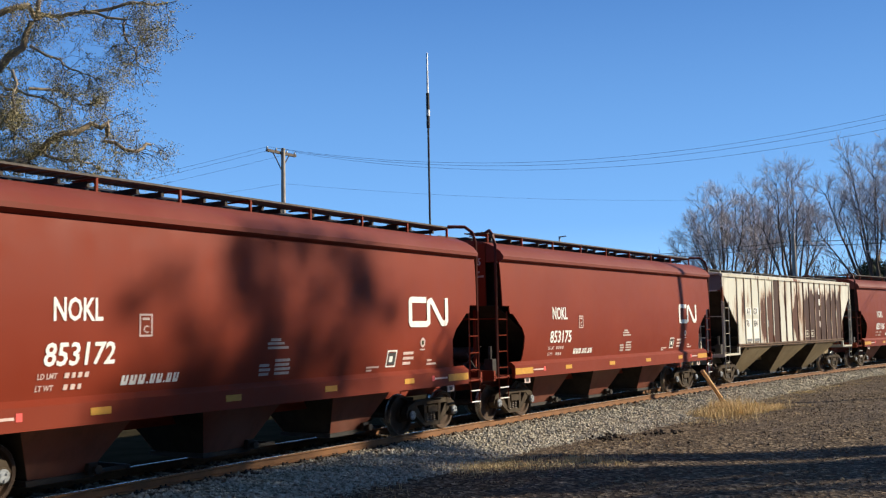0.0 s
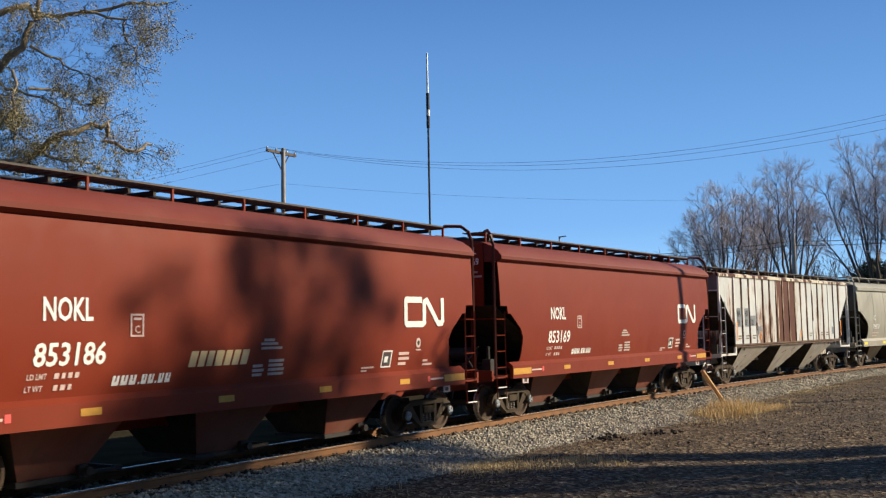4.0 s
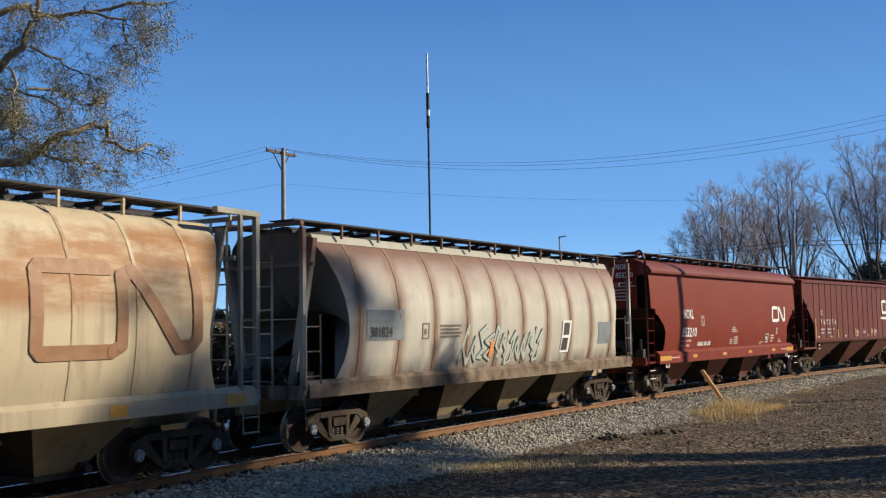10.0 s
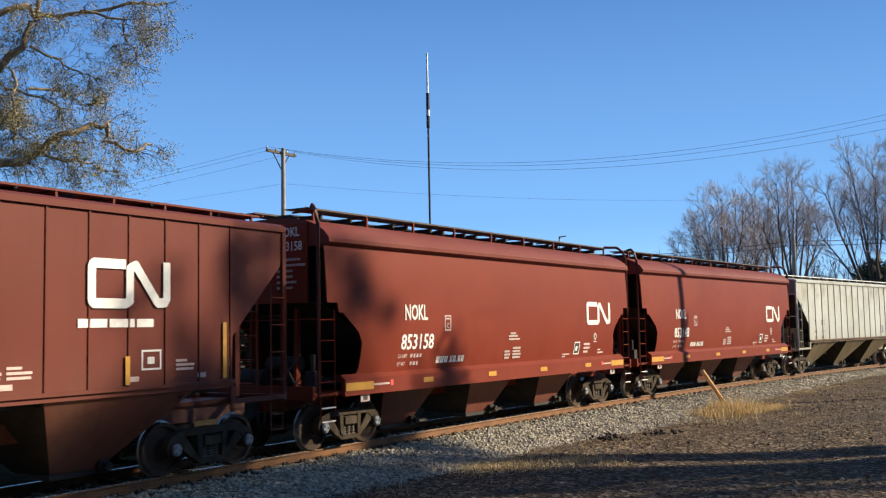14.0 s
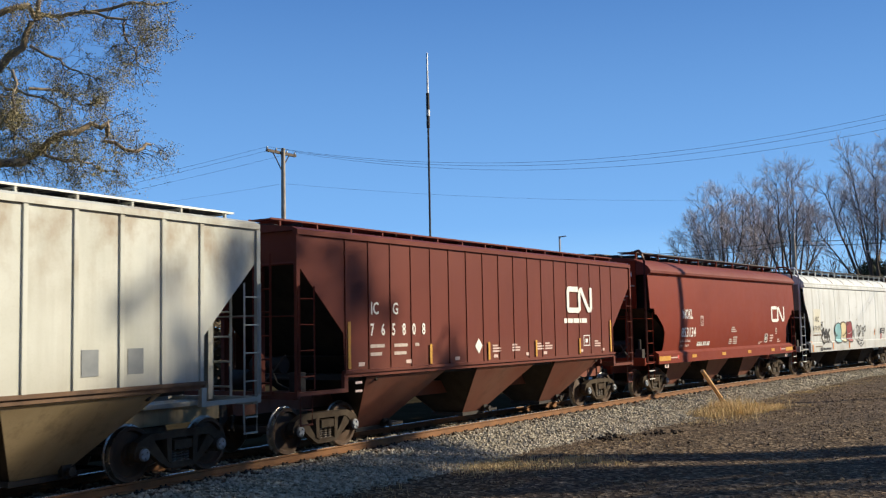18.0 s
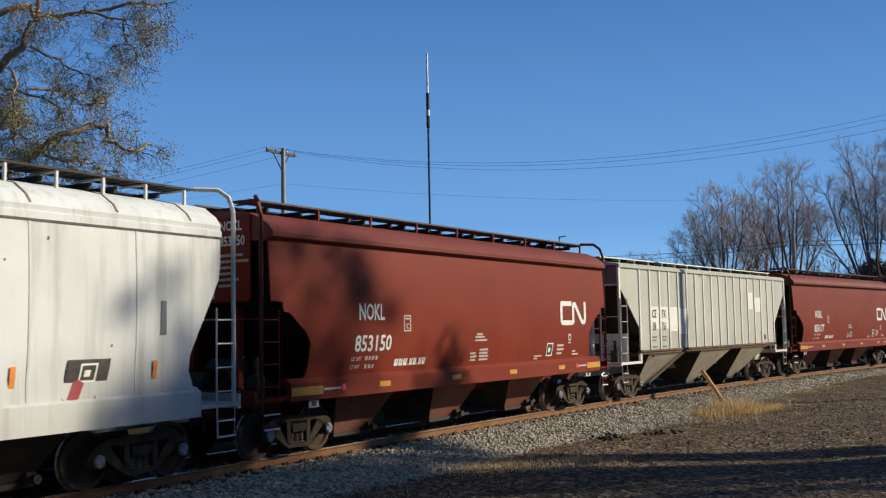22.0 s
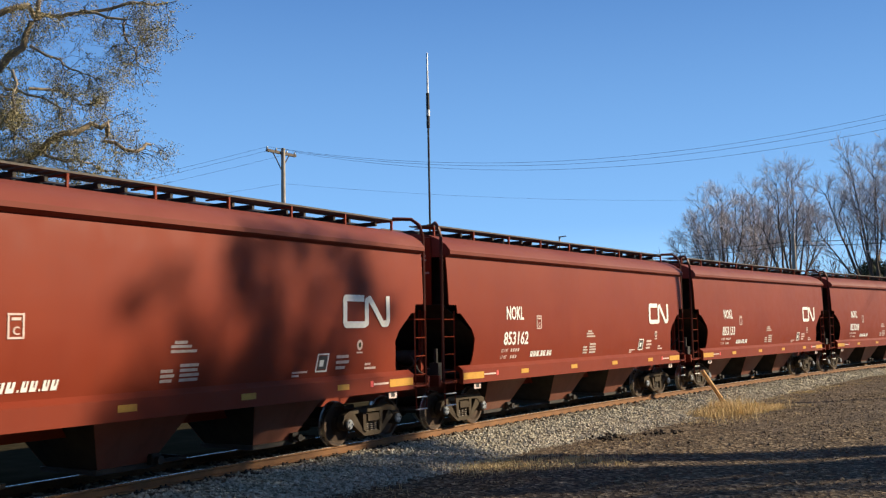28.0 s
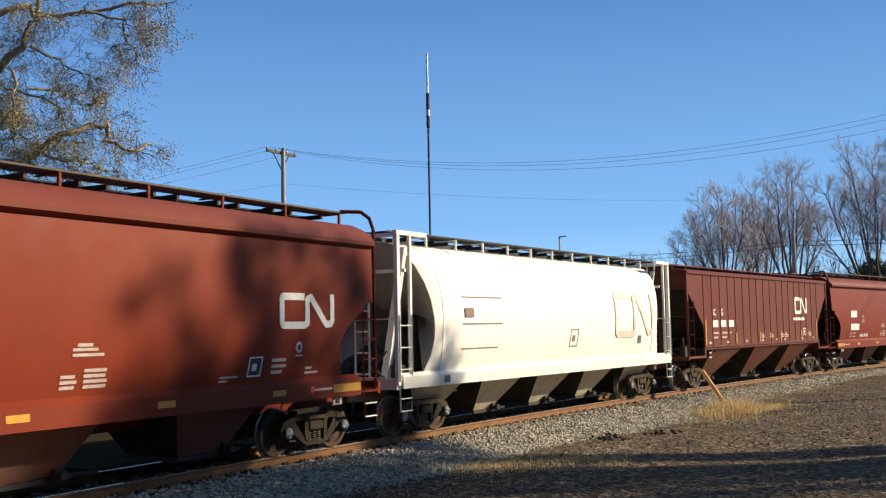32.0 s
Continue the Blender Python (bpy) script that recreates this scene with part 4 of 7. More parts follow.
def red_car():
    car = smooth_car(8.145, 7.53, ZS_A, RED_SURF, ENDS_A, RED, RED_ROOF, SILL_A, ROOF_A, 4.96,
                     "smooth-sided red-oxide covered hopper car with white stencils", 12.39, CHUTE_RED, hoop_mat=HOOP, walk_mat=GRATE_DARK, roof_post_z=4.68)
    S = RED_SURF
    emblem(car, 4.44, 2.47, 1.68, 0.68, LETTER, S)
    flat = [(0, 1.63), (9, 1.63)]
    for u, w in ((-6.98, 0.92), (6.05, 0.92)):
        patch(car, u, u + w, 1.20, 1.36, YELLOW, flat, "reflector")
    for u in (-4.2, -1.35, 1.4, 4.2):
        patch(car, u, u + 0.38, 1.235, 1.345, YELLOW, flat, "reflector")
    for u, w in ((-6.04, 0.55), (5.45, 0.55)):
        patch(car, u, u + w, 1.27, 1.31, LETTER_PINK, flat, "caution_stripe")
    patch(car, -5.46, -5.36, 1.24, 1.36, PINKRED, flat, "red_reflector")
    patch(car, 5.33, 5.43, 1.24, 1.36, PINKRED, flat, "red_reflector")
    stencil(car, "LD LMT", -5.08, 1.80, 0.085, LETTER_PINK, S, 0.85, 0.1)
    stencil(car, "LT WT", -5.10, 1.63, 0.085, LETTER_PINK, S, 0.85, 0.1)
    bars(car, -4.62, 1.88, [[0.08, 0.06, 0.07, 0.07], [0.07, 0.08, 0.06]], 0.08, 0.09, LETTER_PINK, S, name="weight_bar")["kind"] = "stuff"
    g = Geo()
    for k, (w, gap) in enumerate(((0.15, 0.02), (0.15, 0.02), (0.15, 0.03), (0.03, 0.03), (0.11, 0.03), (0.12, 0.03), (0.03, 0.03), (0.11, 0.03), (0.12, 0.03))):
        u = -3.57 + sum((0.17, 0.17, 0.18, 0.06, 0.14, 0.15, 0.06, 0.14)[:k])
        h = 0.035 if w < 0.05 else 0.15
        for a, b in ((0.0, 0.35), (0.55, 0.85)) if w > 0.13 else ((0.0, 0.4), (0.62, 0.9)) if w > 0.05 else ((0.0, 1.0),):
            quad_on(g, u + a * w, u + b * w, 1.64, 1.64 + h, S, lean=0.2, n=1)
        if w > 0.05:
            quad_on(g, u + 0.3 * w, u + 0.6 * w, 1.64, 1.70, S, off=0.0125, lean=0.2, n=1)
    tagged(part("web_address_bar", g, LETTER, car), kind="stuff")
    for u in (-6.42, 6.1):
        part("placard", Geo().box(u, u + 0.30, -1.575, -1.56, 0.95, 1.11), LETTER_PINK, car, "small white placard")
        part("placard_mark", Geo().box(u + 0.08, u + 0.22, -1.579, -1.575, 0.98, 1.07), DARK_INK, car)
    patch(car, 3.66, 3.95, 1.67, 1.93, DARK_INK, S, "label_face", off=0.010, lean=0.15)
    frame_box(car, -3.25, 2.38, 0.27, 0.36, LETTER_PINK, S, mark=False)
    stencil(car, "C", -3.17, 2.44, 0.12, LETTER_PINK, S)
    bars(car, -3.19, 2.68, [0.15], 0.04, 0.03, LETTER_PINK, S)
    bars(car, -0.14, 2.30, [0.28], 0.05, 0.04, LETTER_DIM, S)
    bars(car, -0.22, 2.23, [0.46, 0.58], 0.045, 0.035, LETTER_DIM, S)
    bars(car, 0.0, 1.92, [0.42, 0.4, 0.44, 0.42], 0.05, 0.03, LETTER_DIM, S)
    bars(car, -0.42, 1.84, [0.26, 0.3, 0.26], 0.05, 0.03, LETTER_DIM, S)
    frame_box(car, 3.6, 1.62, 0.36, 0.36, LETTER, S, lean=0.15)
    bars(car, 4.25, 1.93, [0.4, 0.42, 0.3], 0.06, 0.05, LETTER_PINK, S)
    g = Geo()
    blob_on(g, [(0.10 * math.cos(a * math.pi / 8), 0.11 * math.sin(a * math.pi / 8)) for a in range(16)], 5.03, 2.12, S, 0.012)
    part("round_sticker", g, LETTER_PINK, car, "pale round sticker with a green middle")
    g = Geo()
    blob_on(g, [(0.05 * math.cos(a * math.pi / 6), 0.055 * math.sin(a * math.pi / 6)) for a in range(12)], 5.03, 2.12, S, 0.015)
    part("sticker_middle", g, HEDGE, car)
    bars(car, 4.93, 1.98, [0.2], 0.03, 0.03, LETTER_PINK, S)
    bars(car, 5.25, 1.74, [0.2, 0.4], 0.045, 0.04, LETTER_PINK, S)
    bars(car, 2.9, 1.66, [0.45, 0.2], 0.035, 0.03, LETTER_PINK, S)
    for i, w in enumerate((0.75, 0.9, 0.5, 0.5, 0.62, 0.5)):
        part("end_stencil_bar", Geo().box(-7.562, -7.56, -0.32 - w * 0.85, -0.32, 3.86 - i * 0.115, 3.91 - i * 0.115), LETTER_DIM, car)
    return car


def frame_box(car, u, z, w, h, mat, surf, lean=0.0, t=0.03, mark=True):
    g = Geo()
    quad_on(g, u, u + w, z, z + t, surf, 0.011, lean, 1)
    quad_on(g, u + lean * (h - t), u + w + lean * (h - t), z + h - t, z + h, surf, 0.011, lean, 1)
    quad_on(g, u, u + t, z + t, z + h - t, surf, 0.011, lean, 3)
    quad_on(g, u + w - t, u + w, z + t, z + h - t, surf, 0.011, lean, 3)
    if mark:
        quad_on(g, u + w * 0.3, u + w * 0.65, z + h * 0.3, z + h * 0.65, surf, 0.011, lean, 1)
    part("stencil_box", g, mat, car)


def number_red(car, digits):
    stencil(car, "NOKL", -4.86, 2.64, 0.35, LETTER, RED_SURF, wide=0.68)
    stencil(car, digits, -5.0, 1.99, 0.34, LETTER, RED_SURF, wide=0.92, slant=0.12)
    end_stencil(car, "NOKL", -7.56, -0.34, 4.36, 0.19, LETTER, 0.82)
    end_stencil(car, digits, -7.56, -0.34, 4.07, 0.19, LETTER, 0.85)


def ribbed_car(label, panel_mat, rib_mat, n_ribs=18, chute=CHUTE_TAN, top_mat=None, post_mat=None, walk_mat=GRATE, walk_z=4.72, half=8.75, walk_y=(0.35, 0.95), sheet_ribs=False, side_rust=True, low_end=None, edge_mat=None):
    """A three-bay covered hopper car with upright outside posts. panel_mat(i) gives each panel's paint."""
    car = thing("ribbed_hopper_car", label, "hopper car", "train of covered hopper cars")
    top_mat, post_mat = top_mat or rib_mat, post_mat or rib_mat
    sill_mat = rib_mat(0) if callable(rib_mat) else rib_mat
    zt, zb, y = 4.30, 1.60, 1.56
    span = 6.62
    ribs = [-span + 2 * span * i / (n_ribs - 1) for i in range(n_ribs)]
    for side in (-1, 1):
        for i in range(n_ribs - 1):
            g = Geo()
            dish = 0.007 * ((i * 7) % 3 - 1)
            rows = [[(ribs[i] + 0.03, side * y, z), ((ribs[i] + ribs[i + 1]) / 2, side * (y + (dish if zb < z < zt else 0)), z), (ribs[i + 1] - 0.03, side * y, z)] for z in (zb, 2.3, 3.2, zt)]
            part("side_panel", g.skin(rows, (0, -side * 0.02, 0)), panel_mat(i), car, smooth=40)
        for x in ribs:
            w, d = (0.05, 0.032) if not sheet_ribs else (0.018, 0.02)
            g = Geo().prism([(x - w, side * y), (x - w * 0.8, side * (y + d)), (x + w * 0.8, side * (y + d)), (x + w, side * y)], "z", zb - 0.02, zt + 0.02)
            part("side_post", g, rib_mat(ribs.index(x)) if callable(rib_mat) else rib_mat, car)
        for sgn in (-1, 1):
            g = Geo().prism([(sgn * (span + 0.03), zb), (sgn * (span + 0.03), zt), (sgn * 8.10, zt), (sgn * 8.02, 3.66), (sgn * (span + 0.06), 2.36)], "y", side * y, side * (y - 0.02))
            part("end_panel", g, panel_mat(-1 if sgn < 0 else n_ribs), car)
        g = Geo().prism([(side * (y - 0.03), zt - 0.01), (side * (y + 0.05), zt - 0.01), (side * (y + 0.05), zt + 0.09), (side * (y - 0.10), zt + 0.15), (side * (y - 0.12), zt + 0.11)], "x", -8.12, 8.12)
        part("top_chord", g, top_mat, car)
        g = Geo().prism([(side * (y - 0.05), zb - 0.13), (side * (y + 0.015), zb - 0.13), (side * (y + 0.015), zb - 0.05), (side * (y + 0.06), zb - 0.05), (side * (y + 0.06), zb + 0.01), (side * (y - 0.05), zb + 0.01)], "x", -6.7, 6.7)
        part("side_sill", g, SILL_RUST if side_rust else sill_mat, car)
        for sgn in (-1, 1):
            g = Geo().box(min(sgn * 8.04, sgn * 8.14), max(sgn * 8.04, sgn * 8.14), side * y - 0.035, side * y + 0.035, 1.15, zt - 0.02)
            part("corner_post", g, post_mat, car)
            g = Geo().box(min(sgn * 6.6, sgn * 8.1), max(sgn * 6.6, sgn * 8.1), side * y - 0.04, side * y + 0.05, 1.18, 1.26)
            g.box(min(sgn * 6.6, sgn * 6.72), max(sgn * 6.6, sgn * 6.72), side * y - 0.04, side * y + 0.04, 1.24, 1.50)
            part("end_sill", g, post_mat, car)
            add_ladder(car, sgn * 8.09, sgn * 7.66, side * (y + 0.06), 1.3, 3.3, post_mat, 4)
            if side < 0:
                add_step(car, min(sgn * 8.05, sgn * 7.68), max(sgn * 8.05, sgn * 7.68), side * (y + 0.02), 0.62, 1.18, post_mat, False)
    rp = [(1.50, zt + 0.08), (1.46, zt + 0.13), (0.9, zt + 0.22), (0.0, zt + 0.26)]
    part("roof", Geo().prism(rp + [(-a, b) for a, b in reversed(rp)], "x", -8.08, 8.08), top_mat, car, smooth=25)
    for sgn in (-1, 1):
        # the upper end sheet has its shade painted in, except on maroon cars
        end_slope(car, 7.98, zt + 0.10, 3.74, 5.5, 1.35, 1.5, panel_mat(-1) if sheet_ribs else END_SHADE, sgn)
        g = Geo()
        g.box(min(sgn * 6.5, sgn * 8.3), max(sgn * 6.5, sgn * 8.3), -0.35, 0.35, 1.10, 1.18)
        g.box(min(sgn * 8.02, sgn * 8.12), max(sgn * 8.02, sgn * 8.12), -1.52, 1.52, 1.12, 1.26)
        part("end_platform", g, post_mat, car)
        add_ladder(car, -0.9, -0.45, sgn * 8.12, 1.2, 3.95, post_mat, 6, 0.024, "end_ladder", "y")
        g = Geo()
        for k in (-1, 1):
            g.box(min(sgn * 7.9, sgn * 8.02), max(sgn * 7.9, sgn * 8.02), k * 0.5 - 0.05, k * 0.5 + 0.05, 1.2, 3.8)
        g.tube([(sgn * 8.1, -1.5, 2.72), (sgn * 8.1, 1.5, 2.72)], 0.016, 5)
        g.tube([(sgn * 8.1, -1.5, 3.74), (sgn * 8.1, 1.5, 3.74)], 0.03, 5)
        part("end_post", g, post_mat, car)
        if low_end and sgn < 0:
            part("end_bulkhead", Geo().box(min(sgn * 7.38, sgn * 7.40), max(sgn * 7.38, sgn * 7.40), -1.46, 1.46, 1.24, 2.17), low_end, car, "stained lower end bulkhead")
    for side in (-1, 1):
        add_walkway(car, 8.15, walk_y[0], walk_y[1], walk_z, walk_mat, top_mat, zt + 0.20, 15, side, edge_mat=edge_mat)
    add_hatches(car, 7.4, zt + 0.26, BLACK, 9)
    # added black box, painting the shade above the bays
    part("underframe", Geo().box(-6.4, 6.4, -1.4, 1.4, 1.40, 1.52), BLACK, car)
    add_frame(car, half, chute)
    for c in (-4.4, 0.05, 4.25):
        add_bay(car, c, 1.5, 0.48, 1.46, 0.26, 1.52, 0.42, chute)
        # black to hold the shade of the ridges between bays
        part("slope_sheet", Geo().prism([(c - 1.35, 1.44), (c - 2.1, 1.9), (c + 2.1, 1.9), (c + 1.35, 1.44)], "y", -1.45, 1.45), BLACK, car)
    add_brake_gear(car, -7.6, post_mat)
    add_trucks(car, 13.4)
    return car


FLAT = [(0, 1.56), (9, 1.56)]
POST = [(0, 1.62), (9, 1.62)]
CYL_SURF = [(1.40, 1.44), (1.8, 1.53), (2.2, 1.585), (2.7, 1.61), (3.1, 1.585), (3.5, 1.50), (3.9, 1.35), (4.2, 1.15), (4.36, 0.95), (4.44, 0.75), (4.50, 0.35), (4.51, 0.0)]
CYL_ENDS = [(1.40, 6.98), (1.7, 6.80), (2.1, 6.68), (2.5, 6.66), (3.0, 6.76), (3.5, 6.92), (4.0, 7.14), (4.36, 7.30), (4.6, 7.34)]


def cylinder_car(label, paint_, ends_mat, post_mat, half=8.45, n_seams=11, seam_mat=None, tall_posts=True, chute=CHUTE_TAN, bays=4, shell_top=4.36, sill_mat=None):
    car = thing("cylindrical_hopper_car", label, "hopper car", "train of covered hopper cars")
    rows, nu = [], 14
    zs = [z for z, _ in CYL_SURF] + [2.0, 2.45, 3.3, 3.7, 4.05]
    zs = sorted(zs)
    sect = [(-interp(CYL_SURF, z), z) for z in zs] + [(interp(CYL_SURF, z), z) for z in reversed(zs[:-1])]
    for y, z in sect:
        e = interp(CYL_ENDS, z)
        rows.append([(-e + 2 * e * i / nu, y, z) for i in range(nu + 1)])
    part("shell", Geo().skin(rows, (0, 0, -0.012)), paint_, car, smooth=50)
    for k in range(n_seams):
        x = -6.3 + 12.6 * k / (n_seams - 1)
        g = Geo()
        r = [[(x - 0.035, y * 1.006, z + 0.006), (x + 0.035, y * 1.006, z + 0.006)] for y, z in sect]
        part("seam_band", g.skin(r, (0, 0, -0.03)), seam_mat or paint_, car, smooth=50)
    for sgn in (-1, 1):
        # domed end set inside the shell's rim, its shade put into the darker ends_mat
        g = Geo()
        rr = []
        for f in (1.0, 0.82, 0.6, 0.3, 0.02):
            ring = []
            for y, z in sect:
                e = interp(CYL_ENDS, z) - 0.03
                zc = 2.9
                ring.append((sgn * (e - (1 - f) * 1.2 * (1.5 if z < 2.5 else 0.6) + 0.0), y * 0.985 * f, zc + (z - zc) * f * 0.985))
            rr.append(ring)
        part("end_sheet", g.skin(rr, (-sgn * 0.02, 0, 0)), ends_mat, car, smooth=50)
        g = Geo().box(min(sgn * 6.9, sgn * 8.02), max(sgn * 6.9, sgn * 8.02), -1.5, 1.5, 1.12, 1.22)
        g.box(min(sgn * 7.95, sgn * 8.05), max(sgn * 7.95, sgn * 8.05), -1.5, 1.5, 1.10, 1.36)
        part("end_platform", g, post_mat, car)
        for side in (-1, 1):
            g = Geo()
            top = 4.58 if tall_posts else 4.45
            g.box(min(sgn * 7.94, sgn * 8.04), max(sgn * 7.94, sgn * 8.04), side * 1.5 - 0.05, side * 1.5 + 0.05, 1.2, top)
            if tall_posts:
                g.box(min(sgn * 7.5, sgn * 7.57), max(sgn * 7.5, sgn * 7.57), side * 1.52 - 0.035, side * 1.52 + 0.035, 1.2, top - 0.04)
                g.box(min(sgn * 6.9, sgn * 8.06), max(sgn * 6.9, sgn * 8.06), side * 1.5 - 0.06, side * 1.5 + 0.06, top - 0.05, top + 0.05)
            part("corner_post", g, post_mat, car)
            g = Geo()
            g.prism([(side * 0.55, 1.2), (side * 0.75, 1.2), (side * 1.30, 4.3), (side * 1.15, 4.3)], "x", sgn * 7.3, sgn * 7.42)
            part("end_brace", g, post_mat, car)
            add_ladder(car, sgn * 8.0, sgn * 7.54, side * 1.56, 1.3, 2.75, post_mat, 3)
            if side < 0:
                add_step(car, min(sgn * 8.0, sgn * 7.55), max(sgn * 8.0, sgn * 7.55), -1.55, 0.62, 1.16, post_mat, False)
        g = Geo()
        g.box(min(sgn * 7.94, sgn * 8.04), max(sgn * 7.94, sgn * 8.04), -1.5, 1.5, 4.50, 4.58)
        g.box(min(sgn * 7.5, sgn * 7.56), max(sgn * 7.5, sgn * 7.56), -1.4, 1.4, 3.72, 3.80)
        g.tube([(sgn * 8.0, -1.5, 2.66), (sgn * 8.0, 1.5, 2.66)], 0.016, 5)
        part("end_frame", g, post_mat, car)
        add_ladder(car, -0.75, -0.35, sgn * 8.05, 1.2, 4.5, post_mat, 7, 0.024, "end_ladder", "y")
    for side in (-1, 1):
        g = Geo().prism([(side * a, b) for a, b in ((1.36, 1.46), (1.50, 1.46), (1.58, 1.38), (1.58, 1.12), (1.48, 1.12), (1.48, 1.34), (1.36, 1.40))], "x", -7.9, 7.9)
        part("side_sill", g, sill_mat or paint_, car)
        add_walkway(car, 7.9, 0.55, 1.18, 4.66, BLACK, paint_, 4.34, 13, side)
    add_hatches(car, 7.0, 4.50, BLACK, 8)
    # added black box in place of the shaded floor between bays
    part("underframe", Geo().box(-6.3, 6.3, -1.15, 1.15, 1.26, 1.38), BLACK, car)
    add_frame(car, half, chute)
    for k in range(bays):
        c = (k - (bays - 1) / 2) * 2.95
        add_bay(car, c, 1.12, 0.42, 1.28, 0.28, 1.30, 0.50, chute)
    add_brake_gear(car, -7.5, post_mat)
    add_trucks(car, 12.9)
    return car


TRAIN = []          # (car, metres along the line of its middle at 0 s, truck spacing)
HOME = Matrix.Identity(4)


def in_train(car, s, tc):
    TRAIN.append((car, s, tc))
    return car


first_red = red_car()
RED_CARS = (("853172", 15.18), ("853175", 31.58), ("853186", 65.80), ("853169", 82.28), ("853210", 168.38), ("853158", 202.19), ("853148", 218.48),
            ("853134", 269.9), ("853150", 302.1), ("853177", 335.8), ("853166", 352.1), ("853120", 368.4), ("853162", 384.6), ("853133", 400.9), ("853208", 417.25), ("", 468.1))
red_copies = [first_red] + [copy_thing(first_red, HOME) for _ in RED_CARS[1:]]
for red, (digits, s) in zip(red_copies, RED_CARS):
    if digits:
        number_red(red, digits)
    else:
        bars(red, -4.9, 2.99, [0.85], 0.34, 0.1, LETTER, RED_SURF)
        bars(red, -4.95, 2.32, [1.2], 0.33, 0.1, LETTER, RED_SURF)
    in_train(red, s, 12.39)
    if digits == "853186":
        bars(red, -2.0, 2.12, [[0.16, 0.15, 0.14, 0.18, 0.15, 0.16, 0.17]], 0.26, 0.1, STRAWGRASS, RED_SURF, name="chalk_scrawl", lean=0.3)

# cream car, largely rusted through its paint
def rusty_panels(i):
    return {-1: WEEP_CLEAN, 0: WEEP_CLEAN, 1: WEEP_CLEAN, 2: WEEP_CLEAN, 3: WEEP_SIDE, 4: WEEP_LOW, 5: WEEP_ALL, 6: WEEP_CLEAN, 7: WEEP_CLEAN, 8: WEEP_SIDE, 9: WEEP_STREAK, 18: WEEP_CLEAN}.get(i, WEEP_FULL)


car = in_train(ribbed_car("cream ribbed hopper car with large rusted brown patches", rusty_panels, lambda i: CREAM_OLD if i < 6 else POST_RUST, top_mat=CREAM_OLD, post_mat=CREAM_OLD, chute=CHUTE_TAN, walk_mat=BLACK, walk_z=4.62), 48.77, 13.4)
patch(car, -5.83, -5.23, 2.78, 3.08, PATCH_WHITE, FLAT)
patch(car, -5.05, -4.45, 2.78, 3.08, PATCH_WHITE, FLAT)
patch(car, -5.83, -5.23, 1.78, 2.62, PATCH_WHITE, FLAT)
patch(car, -5.05, -4.45, 1.78, 2.62, PATCH_WHITE, FLAT)
stencil(car, "AT", -5.68, 2.80, 0.26, DARK_INK, FLAT, 0.8)
stencil(car, "GX", -4.98, 2.80, 0.26, DARK_INK, FLAT, 0.8)
stencil(car, "76", -5.76, 2.30, 0.27, DARK_INK, FLAT, 0.8)
stencil(car, "484", -5.02, 2.30, 0.27, DARK_INK, FLAT, 0.8)
for k in range(4):
    patch(car, 3.27, 3.48, 3.75 - 0.52 * k, 4.05 - 0.52 * k, LETTER if k < 2 else LETTER_DIM, FLAT, "name_bar", off=0.014)
patch(car, -3.55, -3.3, 2.25, 2.55, PATCH_GREY, FLAT)
for u in (-5.85, -5.0):
    patch(car, u, u + 0.62, 1.70, 1.80, PATCH_GREY, FLAT, "paint_band", off=0.01)
    bars(car, u + 0.05, 1.68, [[0.2, 0.2], [0.3]], 0.06, 0.06, FADED_INK, FLAT, lean=0)
for u in (1.35, 2.05):
    frame_box(car, u, 1.75, 0.4, 0.32, CREAM_OLD, FLAT)
part("end_placard", Geo().box(-8.005, -8.0, -0.95, -0.25, 3.92, 4.26), PATCH_WHITE, car)
end_stencil(car, "ATGX", -8.01, -0.32, 4.13, 0.11, DARK_INK, 0.8)
end_stencil(car, "76484", -8.01, -0.32, 3.96, 0.11, DARK_INK, 0.8)


# white car with a brown middle
def mixed_panels(i):
    return RUSTED if i in (6, 7, 8) else WHITE_WEEP_LOW if i in (3, 4, 5, 9, 12, 13) else WHITE_WEEP


car = in_train(ribbed_car("white ribbed hopper car with brown rusted middle panels", mixed_panels, lambda i: POST_RUST if i % 3 or 5 < i < 10 else WHITE_OLD, top_mat=CREAM_RUST, post_mat=WHITE_OLD, chute=paint("rust_streaked_white_chute", (0.80, 0.79, 0.73), (0.70, 0.68, 0.60), stain=(0.30, 0.17, 0.08), streak=0.6, rust=0.16, rust_scale=1.6, dust=0.5, dust_col=(0.30, 0.22, 0.14)), walk_mat=BLACK, low_end=WHITE_WEEP_LOW), 99.2, 13.4)
for u in (-6.45, -5.65):
    patch(car, u + 0.1, u + 0.62, 2.30, 3.05, PATCH_GREY, FLAT)
patch(car, -4.95, -4.4, 2.32, 2.75, PATCH_GREY, FLAT)
patch(car, -4.15, -3.75, 1.98, 2.3, PATCH_GREY, FLAT)
for w_, u in (("NA", -6.36), ("HX", -5.56)):
    stencil(car, w_, u, 2.72, 0.24, DARK_INK, FLAT, 0.7, off=0.016)
for w_, u in (("19", -6.36), ("07", -5.56), ("22", -4.9)):
    stencil(car, w_, u, 2.36, 0.24, DARK_INK, FLAT, 0.75, off=0.016)
for u in (-6.58, -3.95, 1.0, 6.66):
    patch(car, u, u + 0.1, 1.75, 2.5 if abs(u) > 6 else 2.1, ORANGE, FLAT, "orange_stripe", off=0.07 if abs(u) > 6 else 0.014)
patch(car, 5.5, 5.9, 1.85, 2.2, PATCH_GREY, FLAT)
